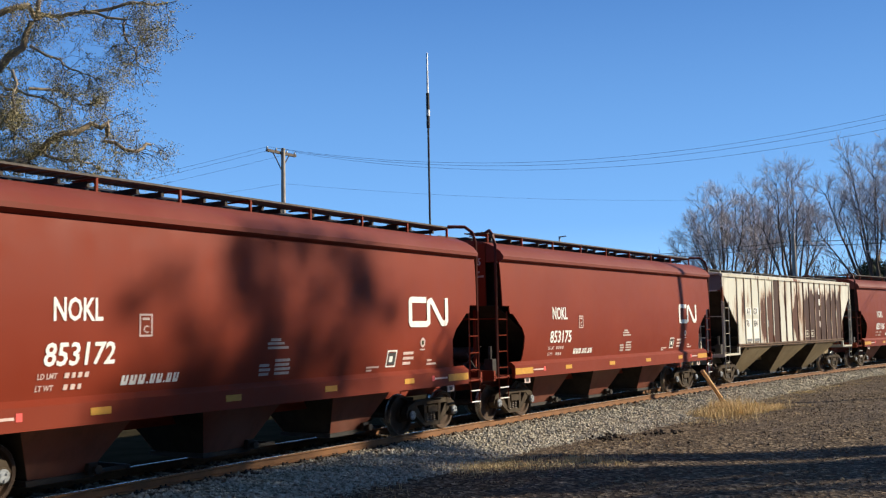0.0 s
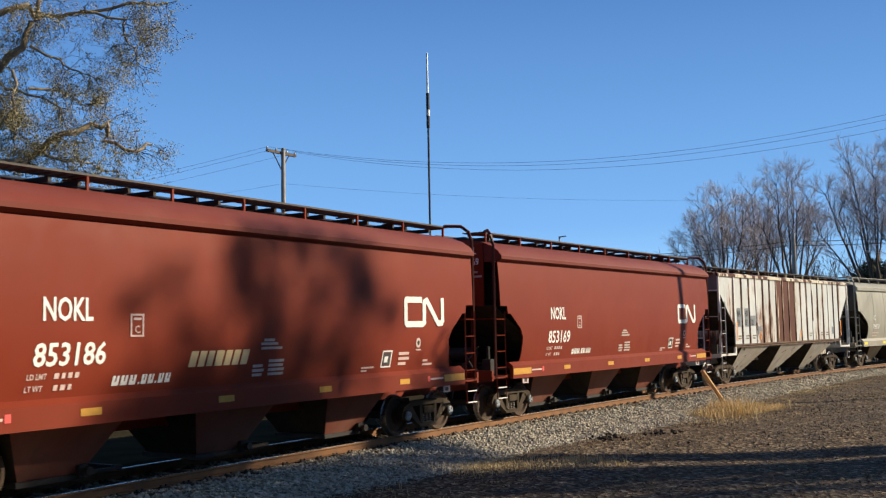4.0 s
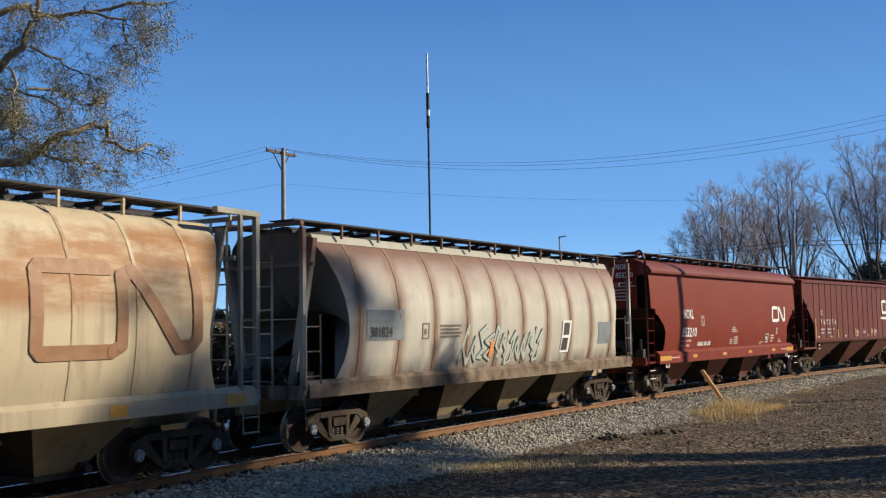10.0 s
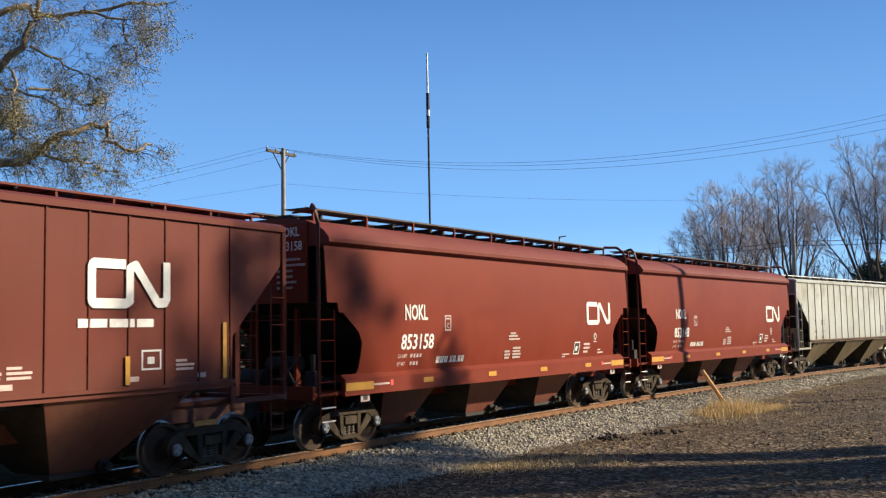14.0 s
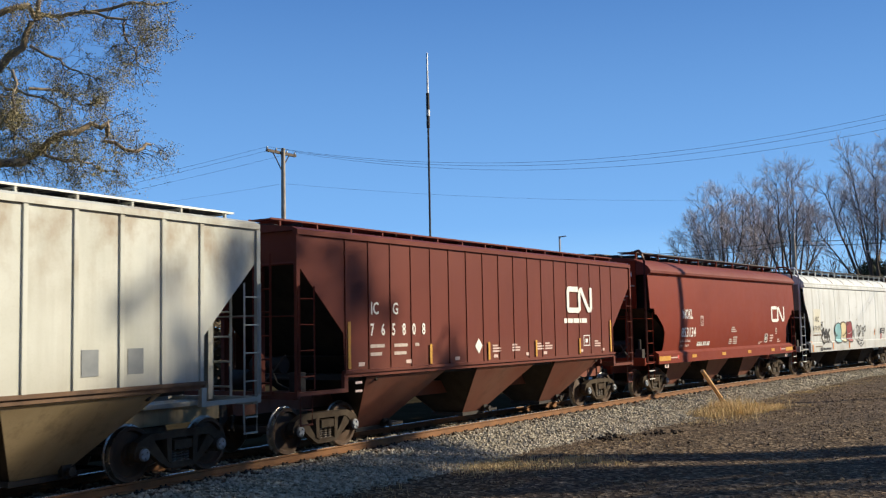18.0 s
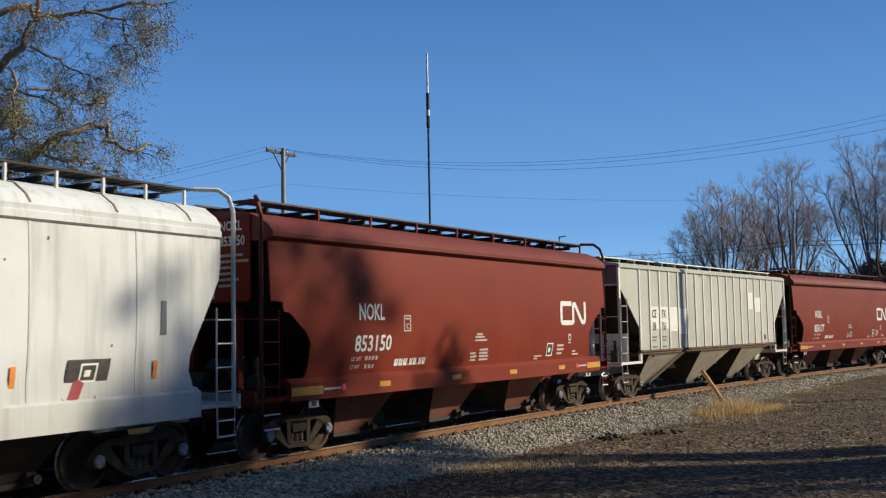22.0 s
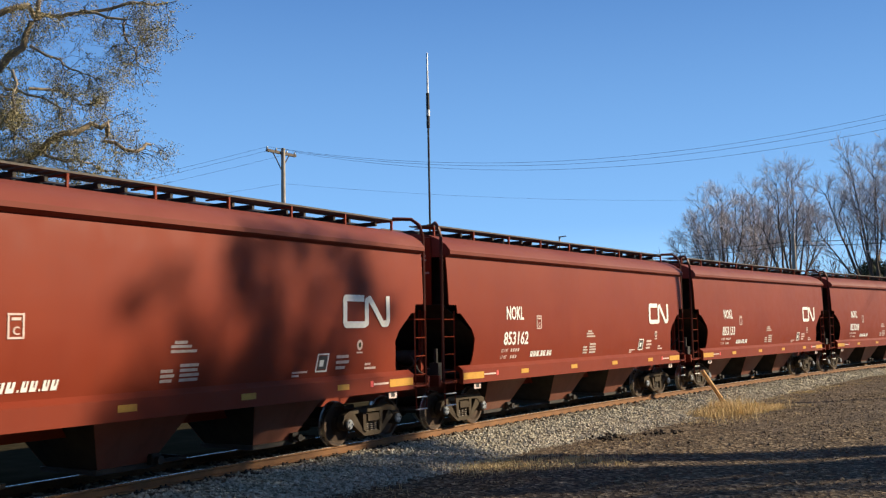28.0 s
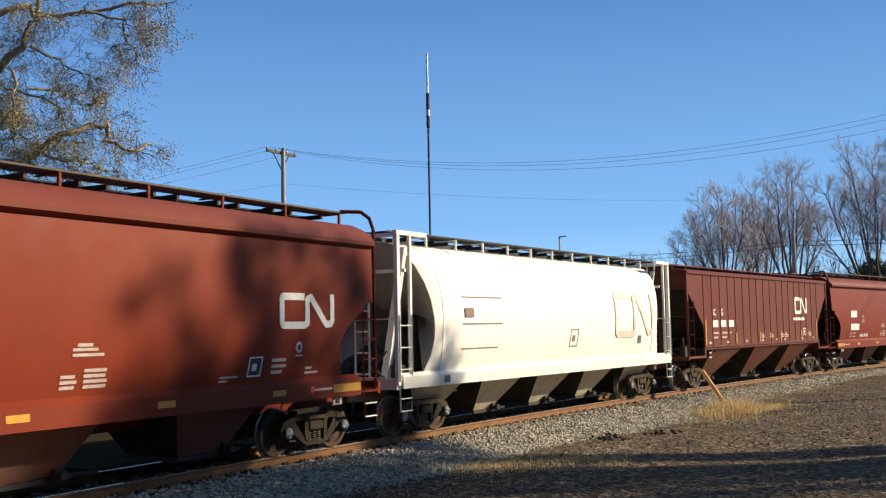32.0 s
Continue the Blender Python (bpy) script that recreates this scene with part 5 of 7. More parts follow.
for u in (-6.3, -5.5, -4.8, 2.2, 3.8, 4.6):
    bars(car, u, 1.95, [0.4, 0.3], 0.05, 0.05, FADED_INK, FLAT)

# grey smooth car
GREY_SURF = [(1.45, 1.46), (1.9, 1.55), (2.4, 1.60), (2.9, 1.61), (3.4, 1.59), (3.9, 1.54), (4.2, 1.48)]
ENDS_G = [(1.45, 6.55), (1.64, 6.45), (2.17, 6.45), (2.40, 6.65), (2.72, 7.2), (2.96, 7.6), (2.97, 7.88), (4.2, 7.88)]
car = in_train(smooth_car(8.6, 7.88, [1.45, 1.64, 1.9, 2.17, 2.4, 2.72, 2.96, 2.97, 3.3, 3.6, 3.9, 4.08], GREY_SURF, ENDS_G, GREY, GREY,
                          [(1.38, 1.50), (1.48, 1.51), (1.60, 1.38), (1.60, 1.10), (1.50, 1.10), (1.50, 1.34), (1.38, 1.42)],
                          [(1.52, 4.03), (1.60, 4.07), (1.60, 4.22), (1.45, 4.34), (1.05, 4.50), (0.5, 4.60), (0.0, 4.62)], 4.82,
                          "warm grey smooth-sided hopper car with a striped oval emblem", 13.1, CHUTE_TAN, post_tilt=0.12, roof_post_z=4.48, seams=(-5.6, -3.9, -1.9, 0.4, 2.6, 4.4, 6.0), posts=11), 116.9, 13.1)
stencil(car, "IC", -5.75, 2.5, 0.26, LETTER, GREY_SURF, 0.95, 0.1)
stencil(car, "799573", -5.8, 2.03, 0.25, LETTER, GREY_SURF, 0.95, 0.15)
g = Geo()
for k in range(11):
    zz = -0.36 + 0.072 * k
    w = 0.27 * math.sqrt(max(0.05, 1 - (zz / 0.42) ** 2))
    quad_on(g, 2.9 - w, 2.9 + w, 3.28 + zz, 3.28 + zz + 0.042, GREY_SURF, n=1)
quad_on(g, 2.83, 2.97, 2.95, 3.6, GREY_SURF, 0.014)
part("emblem", g, LETTER, car, "white striped oval emblem")
bars(car, 2.6, 2.82, [0.55, 0.62], 0.13, 0.06, LETTER_PINK, GREY_SURF, lean=0.05)
bars(car, -5.8, 1.83, [[0.35, 0.3, 0.15], [0.3, 0.3]], 0.06, 0.09, LETTER_PINK, GREY_SURF)
frame_box(car, -3.5, 2.3, 0.3, 0.32, LETTER_DIM, GREY_SURF, 0.1)
frame_box(car, -0.15, 1.72, 0.85, 0.32, LETTER, GREY_SURF, 0.15)
bars(car, 1.55, 1.68, [1.25, 0.9], 0.05, 0.03, LETTER_PINK, GREY_SURF)
frame_box(car, 4.6, 1.72, 0.36, 0.32, LETTER, GREY_SURF, 0.15)
for u in (-7.2, -4.4, -2.0, -0.1, 1.6, 3.7, 6.5):
    patch(car, u, u + 0.42, 1.20, 1.34, LEMON, [(0, 1.60), (9, 1.60)], "reflector")

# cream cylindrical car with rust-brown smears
car = in_train(cylinder_car("cream cylindrical hopper car with rust smears and faded emblem", CREAM_CYL, END_SHADE, GREY, 8.35), 133.84, 12.9)
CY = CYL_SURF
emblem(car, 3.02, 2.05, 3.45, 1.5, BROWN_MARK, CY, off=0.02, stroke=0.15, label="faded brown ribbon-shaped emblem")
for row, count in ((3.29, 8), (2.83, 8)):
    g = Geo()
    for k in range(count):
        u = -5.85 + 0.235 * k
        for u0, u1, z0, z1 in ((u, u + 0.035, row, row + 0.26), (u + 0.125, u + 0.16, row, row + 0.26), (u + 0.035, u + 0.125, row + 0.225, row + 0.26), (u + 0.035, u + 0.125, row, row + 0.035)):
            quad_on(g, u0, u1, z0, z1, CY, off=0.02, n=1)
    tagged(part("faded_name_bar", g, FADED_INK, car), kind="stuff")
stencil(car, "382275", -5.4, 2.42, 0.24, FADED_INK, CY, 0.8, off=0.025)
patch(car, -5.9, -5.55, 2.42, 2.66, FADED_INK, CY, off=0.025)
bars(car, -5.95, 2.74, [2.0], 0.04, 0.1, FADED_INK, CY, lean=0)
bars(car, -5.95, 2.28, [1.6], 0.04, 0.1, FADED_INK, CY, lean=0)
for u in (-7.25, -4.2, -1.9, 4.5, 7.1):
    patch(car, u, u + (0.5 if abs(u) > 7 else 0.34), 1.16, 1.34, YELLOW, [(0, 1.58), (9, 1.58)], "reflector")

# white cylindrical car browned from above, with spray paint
car = in_train(cylinder_car("browned white cylindrical hopper car with a spray-paint scrawl", BROWN_CYL, END_SHADE, BROWN_CYL, 8.7, n_seams=10, tall_posts=False, seam_mat=SEAM_BROWN, sill_mat=SILL_DARK), 151.25, 12.9)
patch(car, -6.1, -4.75, 2.2, 2.85, PATCH_GREY, CY, off=0.012)
stencil(car, "301824", -6.0, 2.27, 0.23, DARK_INK, CY, 0.85, off=0.025)
patch(car, 5.4, 6.3, 1.9, 2.55, PATCH_GREY, CY, off=0.012)
patch(car, 2.86, 3.40, 1.70, 2.60, PATCH_WHITE, CY, lean=0.15, off=0.022)
patch(car, 3.02, 3.36, 2.20, 2.54, DARK_INK, CY, lean=0.15, off=0.03)
patch(car, 2.93, 3.27, 1.77, 2.11, DARK_INK, CY, lean=0.15, off=0.03)
frame_box(car, -4.05, 2.2, 0.28, 0.36, FADED_INK, CY, 0.05)
bars(car, -3.3, 2.52, [0.9, 0.8, 0.9, 0.85], 0.045, 0.04, FADED_INK, CY, lean=0)
for k in (-1, 1):
    part("roof_edge", Geo().prism([(k * 1.06, 4.26), (k * 1.12, 4.24), (k * 1.04, 4.40), (k * 0.98, 4.42)], "x", -7.2, 7.2), GREY, car, "pale worn roof edge strip")
rng = random.Random(11)
letters = []
u = -2.35
while u < 1.4:
    w = rng.uniform(0.30, 0.42)
    lo, hi = rng.uniform(1.52, 1.66), rng.uniform(2.18, 2.48)
    way = rng.choice([[(0, lo), (0.1, hi), (w * 0.6, hi - 0.1), (w * 0.4, 2.0), (w, 1.85), (w * 0.8, lo)], [(w, hi), (0, hi - 0.2), (w * 0.9, 1.95), (0.05, lo + 0.1), (w, lo)],
                      [(0, hi), (0.05, lo), (w * 0.8, lo + 0.08), (w, hi - 0.05), (w * 0.45, 2.0)], [(0, lo), (w * 0.5, hi), (w, lo), (w * 0.2, 1.9)]])
    letters.append([(u + x + 0.22 * (z - 2.0), z + rng.uniform(-0.05, 0.05)) for x, z in way])
    u += w + 0.02
for name, mat, w, off in (("spray_outline", SLATE, 0.125, 0.014), ("spray_scrawl", SILVER, 0.075, 0.026)):
    g = Geo()
    for pts in letters:
        for i, poly in enumerate(ribbon(pts, w)):
            g.add([(x, -(interp(CY, z) + off + i * 0.0006 + rng.random() * 0.003), z) for x, z in poly], [tuple(range(len(poly)))])
    part(name, g, mat, car, "silver-green spray-paint scrawl" if mat is SILVER else "")
patch(car, -1.1, -0.95, 1.7, 2.1, ORANGE, CY, "orange_stripe", off=0.045, lean=0.2)

# maroon ribbed cars
def maroon_car(label, words, number, s):
    c = in_train(ribbed_car(label, lambda i: MAROON, MAROON, chute=CHUTE_RED, sheet_ribs=True, side_rust=False, walk_mat=MAROON, walk_z=4.66), s, 13.4)
    emblem(c, 3.46, 2.82, 1.68, 0.76, LETTER, FLAT, off=0.03)
    bars(c, 3.3, 2.66, [[0.55, 0.5, 0.35]], 0.13, 0.1, LETTER, FLAT, name="web_address_bar", lean=0)
    for k, w_ in enumerate(words):
        if w_:
            stencil(c, w_, -5.78 + 0.78 * k, 2.76, 0.26, LETTER_DIM if number == "767276" else LETTER, FLAT, 0.85, off=0.01)
    for k, digit in enumerate(number):
        stencil(c, digit, -5.80 + 0.385 * k, 2.31, 0.26, LETTER, FLAT, 0.75, off=0.01)
    for k in range(3):
        if not number:
            bars(c, -5.81 + 0.78 * k, 2.57, [0.5], 0.26, 0.1, LETTER, FLAT, lean=0)
    for k in (-6.58, -3.6, -1.0, 1.5, 4.2, 6.4):
        patch(c, k, k + 0.09, 1.64, 2.6 if abs(k) > 6 else 2.08, YELLOW, FLAT, "reflector", off=0.035)
    for k in (-6.2, -4.5, -2.5, -0.7, 1.0, 2.0, 4.3, 5.8):
        patch(c, k, k + 0.2, 1.68, 1.76, LETTER_PINK, FLAT, "stencil")
    bars(c, -5.8, 2.12, [[0.5, -0.3, 0.5, -0.25, 0.15], [0.4, -0.4, 0.45]], 0.07, 0.1, LETTER_DIM, FLAT, lean=0)
    for k in (-0.75, 0.25, 1.6, 2.1, 5.3):
        bars(c, k, 2.0, [0.25, 0.42, 0.4], 0.04, 0.03, LETTER_PINK, FLAT, lean=0)
    frame_box(c, 4.55, 1.85, 0.42, 0.32, LETTER, FLAT)
    bars(c, -6.4, 1.38, [0.22, 0.22], 0.05, 0.12, LETTER_PINK, POST, lean=0)
    return c


car = maroon_car("maroon ribbed hopper car with white numbers and emblem", ("IC", ""), "767276", 185.22)
end_stencil(car, "IC 767276", -8.01, -0.35, 3.78, 0.12, LETTER_DIM, 0.8)
car = maroon_car("maroon ribbed hopper car with a white diamond stencil", ("IC", "G"), "765808", 252.7)
g = Geo().add([(x, -1.572, z) for x, z in ((-1.42, 1.80), (-1.25, 1.99), (-1.42, 2.18), (-1.59, 1.99))], [(0, 1, 2, 3)])
part("diamond_stencil", g, LETTER, car)
maroon_car("maroon ribbed hopper car with a pale emblem", ("IC", "G"), "", 451.65)

# dirty white ribbed car
car = in_train(ribbed_car("dirty white ribbed hopper car with brown stains", lambda i: TLC, TLC, n_ribs=16, chute=CHUTE_TAN, walk_mat=BLACK, walk_z=4.66, low_end=CHUTE_TAN, edge_mat=CEF_POST), 235.3, 13.4)
stencil(car, "TL", -5.9, 2.3, 0.26, DARK_INK, FLAT, 0.8)
stencil(car, "CX", -5.05, 2.3, 0.26, DARK_INK, FLAT, 0.8)
bars(car, -5.9, 2.05, [[0.3, -0.6, 0.25], [0.3, -0.5, 0.3]], 0.12, 0.16, FADED_INK, FLAT, lean=0)
end_stencil(car, "10204", -8.01, -0.3, 3.95, 0.12, FADED_INK, 0.8)
for u in (4.1, 5.0):
    patch(car, u, u + 0.32, 1.8, 2.2, PATCH_GREY, FLAT)

# pale grey ribbed car
car = in_train(ribbed_car("pale grey ribbed hopper car with white paint patches", lambda i: CEF, CEF_POST, chute=paint("cream_stained_chute", (0.72, 0.68, 0.54), (0.60, 0.55, 0.42), stain=(0.24, 0.17, 0.10), streak=0.6, rust=0.08, rust_scale=1.6, dust=0.4), walk_mat=BLACK, walk_z=4.68, top_mat=CEF, low_end=CEF_POST, edge_mat=CEF_POST), 318.97, 13.4)
for u, z0, z1 in ((-5.75, 2.3, 3.05), (-4.97, 2.3, 3.05), (-4.2, 2.2, 3.05), (-3.4, 2.1, 3.0), (3.5, 3.0, 3.7), (4.4, 2.9, 3.5)):
    patch(car, u - 0.02, u + 0.6, z0, z1, PATCH_WHITE, FLAT, off=0.01)
stencil(car, "CE", -5.7, 2.68, 0.28, DARK_INK, FLAT, 0.75, off=0.016)
stencil(car, "FX", -4.92, 2.68, 0.28, DARK_INK, FLAT, 0.75, off=0.016)
stencil(car, "18", -5.7, 2.26, 0.28, DARK_INK, FLAT, 0.75, off=0.016)
stencil(car, "761", -4.95, 2.26, 0.28, DARK_INK, FLAT, 0.68, off=0.016)
end_stencil(car, "CEFX", -8.01, -0.8, 4.18, 0.12, DARK_INK, 0.85)
end_stencil(car, "18761", -8.01, -0.8, 4.02, 0.12, DARK_INK, 0.8)
patch(car, 5.35, 5.55, 1.75, 1.95, DARK_INK, FLAT)
for u in (-5.7, -4.9):
    bars(car, u, 2.05, [0.35, 0.3, -0.1, 0.35], 0.05, 0.06, FADED_INK, FLAT, lean=0)

# white smooth car with spray paint
W_SURF = [(1.0, 1.56), (1.48, 1.56), (1.5, 1.50), (1.9, 1.57), (2.5, 1.60), (3.2, 1.60), (3.8, 1.58), (4.2, 1.55)]
W_ENDS = [(1.45, 6.50), (1.8, 6.38), (2.05, 6.38), (2.3, 6.50), (3.33, 7.06), (3.6, 7.12), (4.2, 7.14)]
# its chutes are near-black, painting in the shade below this car
car = in_train(smooth_car(8.0, 7.14, [1.45, 1.8, 2.05, 2.3, 2.8, 3.33, 3.6, 3.9, 4.1], W_SURF, W_ENDS, WHITE, WHITE,
                          [(1.40, 1.52), (1.50, 1.52), (1.62, 1.44), (1.62, 1.02), (1.52, 1.02), (1.52, 1.38), (1.40, 1.44)],
                          [(1.55, 4.04), (1.62, 4.08), (1.62, 4.18), (1.585, 4.20), (1.60, 4.28), (1.48, 4.44), (1.22, 4.62), (0.7, 4.74), (0.0, 4.76)], 4.97,
                          "white smooth-sided hopper car with coloured spray paint along its side", 11.6, SHADE_GRIME, walk_mat=BLACK,
                          posts=16, roof_post_z=4.62, seams=(-5.2, -3.1, -1.0, 1.1, 3.2, 5.2), hoop_mat=WHITE, post_mat=WHITE, walk_y=(0.45, 1.05)), 286.08, 11.6)
for k in range(9):
    x = -6.4 + 1.6 * k
    rows = [[(x - 0.02, -y, z + 0.012), (x + 0.02, -y, z + 0.012)] for y, z in ((1.58, 4.31), (1.48, 4.44), (1.22, 4.62), (0.7, 4.74))]
    part("roof_seam", Geo().skin(rows, (0, 0, -0.02)), SILL_DARK, car)
patch(car, -6.1, -5.15, 1.95, 3.05, PATCH_TAN, W_SURF)
stencil(car, "W", -5.86, 2.46, 0.25, DARK_INK, W_SURF, 0.55, off=0.018)
stencil(car, "C", -5.60, 2.46, 0.25, DARK_INK, W_SURF, 0.7, off=0.018)
for k, digit in enumerate("87050"):
    stencil(car, digit, -6.15 + 0.2 * k, 2.04, 0.23, DARK_INK, W_SURF, 0.72, off=0.018)
frame_box(car, -5.13, 2.18, 0.24, 0.27, DARK_INK, W_SURF)
for u in (-6.42, -3.72, -1.38):
    patch(car, u, u + 0.09, 1.04 if u < -6 else 1.1, 1.42 if u > -6 else 1.9, ORANGE, [(0, 1.635), (1.44, 1.635), (1.46, 1.52), (9, 1.60)], "orange_stripe", off=0.01)


def smooth_path(pts, closed=False, n=5):
    """A smooth curve through 2D points."""
    k, out = len(pts), []
    for i in range(k if closed else k - 1):
        p = [pts[j % k] if closed else pts[min(max(j, 0), k - 1)] for j in (i - 1, i, i + 1, i + 2)]
        for q in range(n):
            t = q / n
            out.append(tuple(0.5 * (2 * p[1][c] + (p[2][c] - p[0][c]) * t + (2 * p[0][c] - 5 * p[1][c] + 4 * p[2][c] - p[3][c]) * t * t + (3 * p[1][c] - p[0][c] - 3 * p[2][c] + p[3][c]) * t ** 3) for c in (0, 1)))
    out.append(out[0] if closed else pts[-1])
    return out


SPRAY_SURF = [(1.0, 1.62), (1.40, 1.625), (1.47, 1.625), (1.56, 1.53), (1.9, 1.57), (2.5, 1.60), (3.2, 1.60)]


def spray_line(g, pts, w, off, closed=False):
    for i, poly in enumerate(ribbon(smooth_path(pts, closed), w)):
        g.add([(x, -(interp(SPRAY_SURF, z) + off + (i % 7) * 0.0004), z) for x, z in poly], [tuple(range(len(poly)))])


def spray_fill(g, pts, off):
    """A filled outline, in flat strips that follow the side's section."""
    ring = smooth_path(pts, True)[:-1]
    zs = [z for _, z in ring]
    z0, z1, n = min(zs), max(zs), 40
    rows = []
    for k in range(n + 1):
        z = z0 + 0.004 + (z1 - z0 - 0.008) * k / n
        xs = sorted(a[0] + (b[0] - a[0]) * (z - a[1]) / (b[1] - a[1]) for a, b in zip(ring, ring[1:] + ring[:1]) if (a[1] > z) != (b[1] > z))
        rows.append([(xs[0], -(interp(SPRAY_SURF, z) + off), z), (xs[-1], -(interp(SPRAY_SURF, z) + off), z)])
    g.add([p for r in rows for p in r], [(2 * k, 2 * k + 1, 2 * k + 3, 2 * k + 2) for k in range(n)])


shapes = ((STRAW, 0.018, [(-2.40, 1.62), (-2.42, 2.1), (-2.35, 2.36), (-2.0, 2.42), (-1.70, 2.34), (-1.56, 2.12), (-1.60, 1.95), (-1.52, 1.72), (-1.66, 1.47), (-2.0, 1.42)]),
          (CRIMSON, 0.022, [(-1.56, 1.62), (-1.52, 1.92), (-1.62, 2.2), (-1.52, 2.44), (-1.40, 2.26), (-1.18, 2.42), (-0.88, 2.40), (-0.74, 2.12), (-0.66, 1.80), (-0.76, 1.46), (-1.2, 1.42)]),
          (TEAL, 0.026, [(-3.16, 1.46), (-3.14, 1.80), (-3.28, 2.0), (-3.20, 2.25), (-2.85, 2.38), (-2.52, 2.32), (-2.36, 2.05), (-2.34, 1.72), (-2.46, 1.45), (-2.85, 1.40)]))
for mat, off, pts in shapes:
    g = Geo()
    spray_fill(g, pts, off)
    part("spray_paint_shape", g, mat, car)
    g = Geo()
    spray_line(g, pts, 0.05, off + 0.003, True)
    part("spray_outline", g, DARK_INK, car)
g = Geo()
spray_line(g, [(-2.08, 1.78), (-2.0, 1.74), (-1.75, 1.84), (-1.60, 1.98)], 0.05, 0.034)
spray_line(g, [(-1.60, 1.98), (-1.50, 1.82), (-1.60, 1.58)], 0.045, 0.034)
spray_line(g, [(-1.95, 1.70), (-1.98, 1.58)], 0.035, 0.034)
spray_line(g, [(-3.02, 1.80), (-2.96, 1.72), (-2.93, 1.80)], 0.06, 0.034)
spray_line(g, [(-2.50, 2.20), (-2.55, 2.02)], 0.035, 0.034)
part("spray_detail", g, DARK_INK, car)
g = Geo()
spray_line(g, [(-1.36, 1.84), (-1.1, 1.83), (-0.9, 1.92)], 0.04, 0.034)
part("spray_highlight", g, PATCH_WHITE, car)
# thick black letters with worn gaps, and a thin-lined tag
g = Geo()
for pts in ([(-5.0, 2.0), (-4.78, 2.1), (-4.86, 1.85), (-5.02, 1.66), (-4.8, 1.5), (-4.98, 1.42)], [(-4.62, 1.44), (-4.60, 1.8), (-4.45, 2.05), (-4.30, 1.75), (-4.34, 1.44)], [(-4.6, 1.7), (-4.32, 1.68)],
            [(-4.16, 1.44), (-4.14, 1.9), (-3.98, 2.06)], [(-4.10, 1.78), (-3.95, 1.7), (-3.96, 1.46)]):
    spray_line(g, pts, 0.15, 0.016)
part("spray_scrawl", g, DARK_INK, car, "thick black spray-paint letters")
g = Geo()
for pts in ([(-0.40, 2.02), (-0.34, 1.72), (-0.12, 1.46), (0.05, 1.62), (0.10, 1.95), (0.02, 2.2), (0.24, 2.22), (0.32, 1.95), (0.26, 1.55), (0.05, 1.38), (-0.2, 1.5)],
            [(0.42, 2.12), (0.62, 2.22), (0.74, 2.0), (0.52, 1.78), (0.44, 1.60), (0.80, 1.62), (0.72, 1.46), (0.40, 1.46), (0.34, 1.7), (0.54, 1.92), (0.42, 2.12)],
            [(0.92, 2.05), (1.02, 2.12), (1.10, 2.02), (1.30, 2.2), (1.42, 2.1), (1.36, 1.92), (1.16, 1.94), (1.14, 1.6), (0.96, 1.6), (0.96, 1.9), (0.92, 2.05)],
            [(-0.05, 1.36), (0.22, 1.26), (0.5, 1.34), (0.66, 1.22), (0.95, 1.36)], [(0.3, 1.22), (0.42, 1.14), (0.6, 1.2)], [(-0.52, 2.0), (-0.46, 1.86), (-0.42, 1.62)]):
    spray_line(g, pts, 0.05, 0.016)
part("spray_tag", g, DARK_INK, car, "thin-lined black spray-paint tag")
patch(car, 3.82, 4.62, 1.66, 2.06, DARK_INK, W_SURF, lean=0.15, off=0.014)
frame_box(car, 4.08, 1.72, 0.32, 0.28, LETTER, [(z, y + 0.006) for z, y in W_SURF], 0.15)
patch(car, 5.7, 5.82, 2.4, 2.95, SLATE, W_SURF)
ring = [(0.34 * math.cos(a) * (1 + 0.12 * math.sin(3 * a)), 0.24 * math.sin(a)) for a in [2 * math.pi * k / 20 for k in range(20)]]
g = Geo()
blob_on(g, ring, 4.1, 1.55, [(z, y + 0.002) for z, y in W_SURF], 0.010)
part("spray_paint_shape", g, CRIMSON, car)
for u in (2.9, 5.55):
    patch(car, u, u + 0.09, 1.55, 2.0, ORANGE, W_SURF, "orange_stripe", off=0.02)
rng = random.Random(19)
for k in range(22):
    u, z = rng.uniform(-6.0, 6.0), rng.uniform(1.7, 3.9)
    patch(car, u, u + rng.uniform(0.015, 0.035), z, z + rng.uniform(0.02, 0.07), SILL_DARK, W_SURF, "paint_chip", off=0.009)
patch(car, -5.40, -5.14, 1.06, 1.22, DARK_INK, [(0, 1.63), (9, 1.63)])
bars(car, -5.05, 1.20, [[0.09, 0.09, 0.07, -0.05, 0.09, 0.08, 0.08, 0.09, 0.07]], 0.1, 0.1, DARK_INK, [(0, 1.63), (9, 1.63)], lean=0)
bars(car, -6.0, 1.3, [[0.9]], 0.04, 0.1, FADED_INK, [(0, 1.63), (9, 1.63)], lean=0)
bars(car, -6.1, 1.85, [[0.7, 0.3], [0.3, 0.4]], 0.06, 0.08, FADED_INK, W_SURF, lean=0)

# bright white cylindrical car
car = in_train(cylinder_car("bright white cylindrical hopper car with a faded pink emblem", WHITE_CLEAN, GREY, WHITE_CLEAN, 8.35, n_seams=2, chute=paint("cream_dusty_chute", (0.72, 0.66, 0.50), (0.58, 0.52, 0.38), stain=(0.2, 0.15, 0.09), streak=0.5, dust=0.3), bays=5), 433.9, 12.9)
emblem(car, 3.3, 2.05, 3.1, 1.45, PINK_MARK, CY, off=0.02, stroke=0.15, label="faded pink ribbon-shaped emblem")
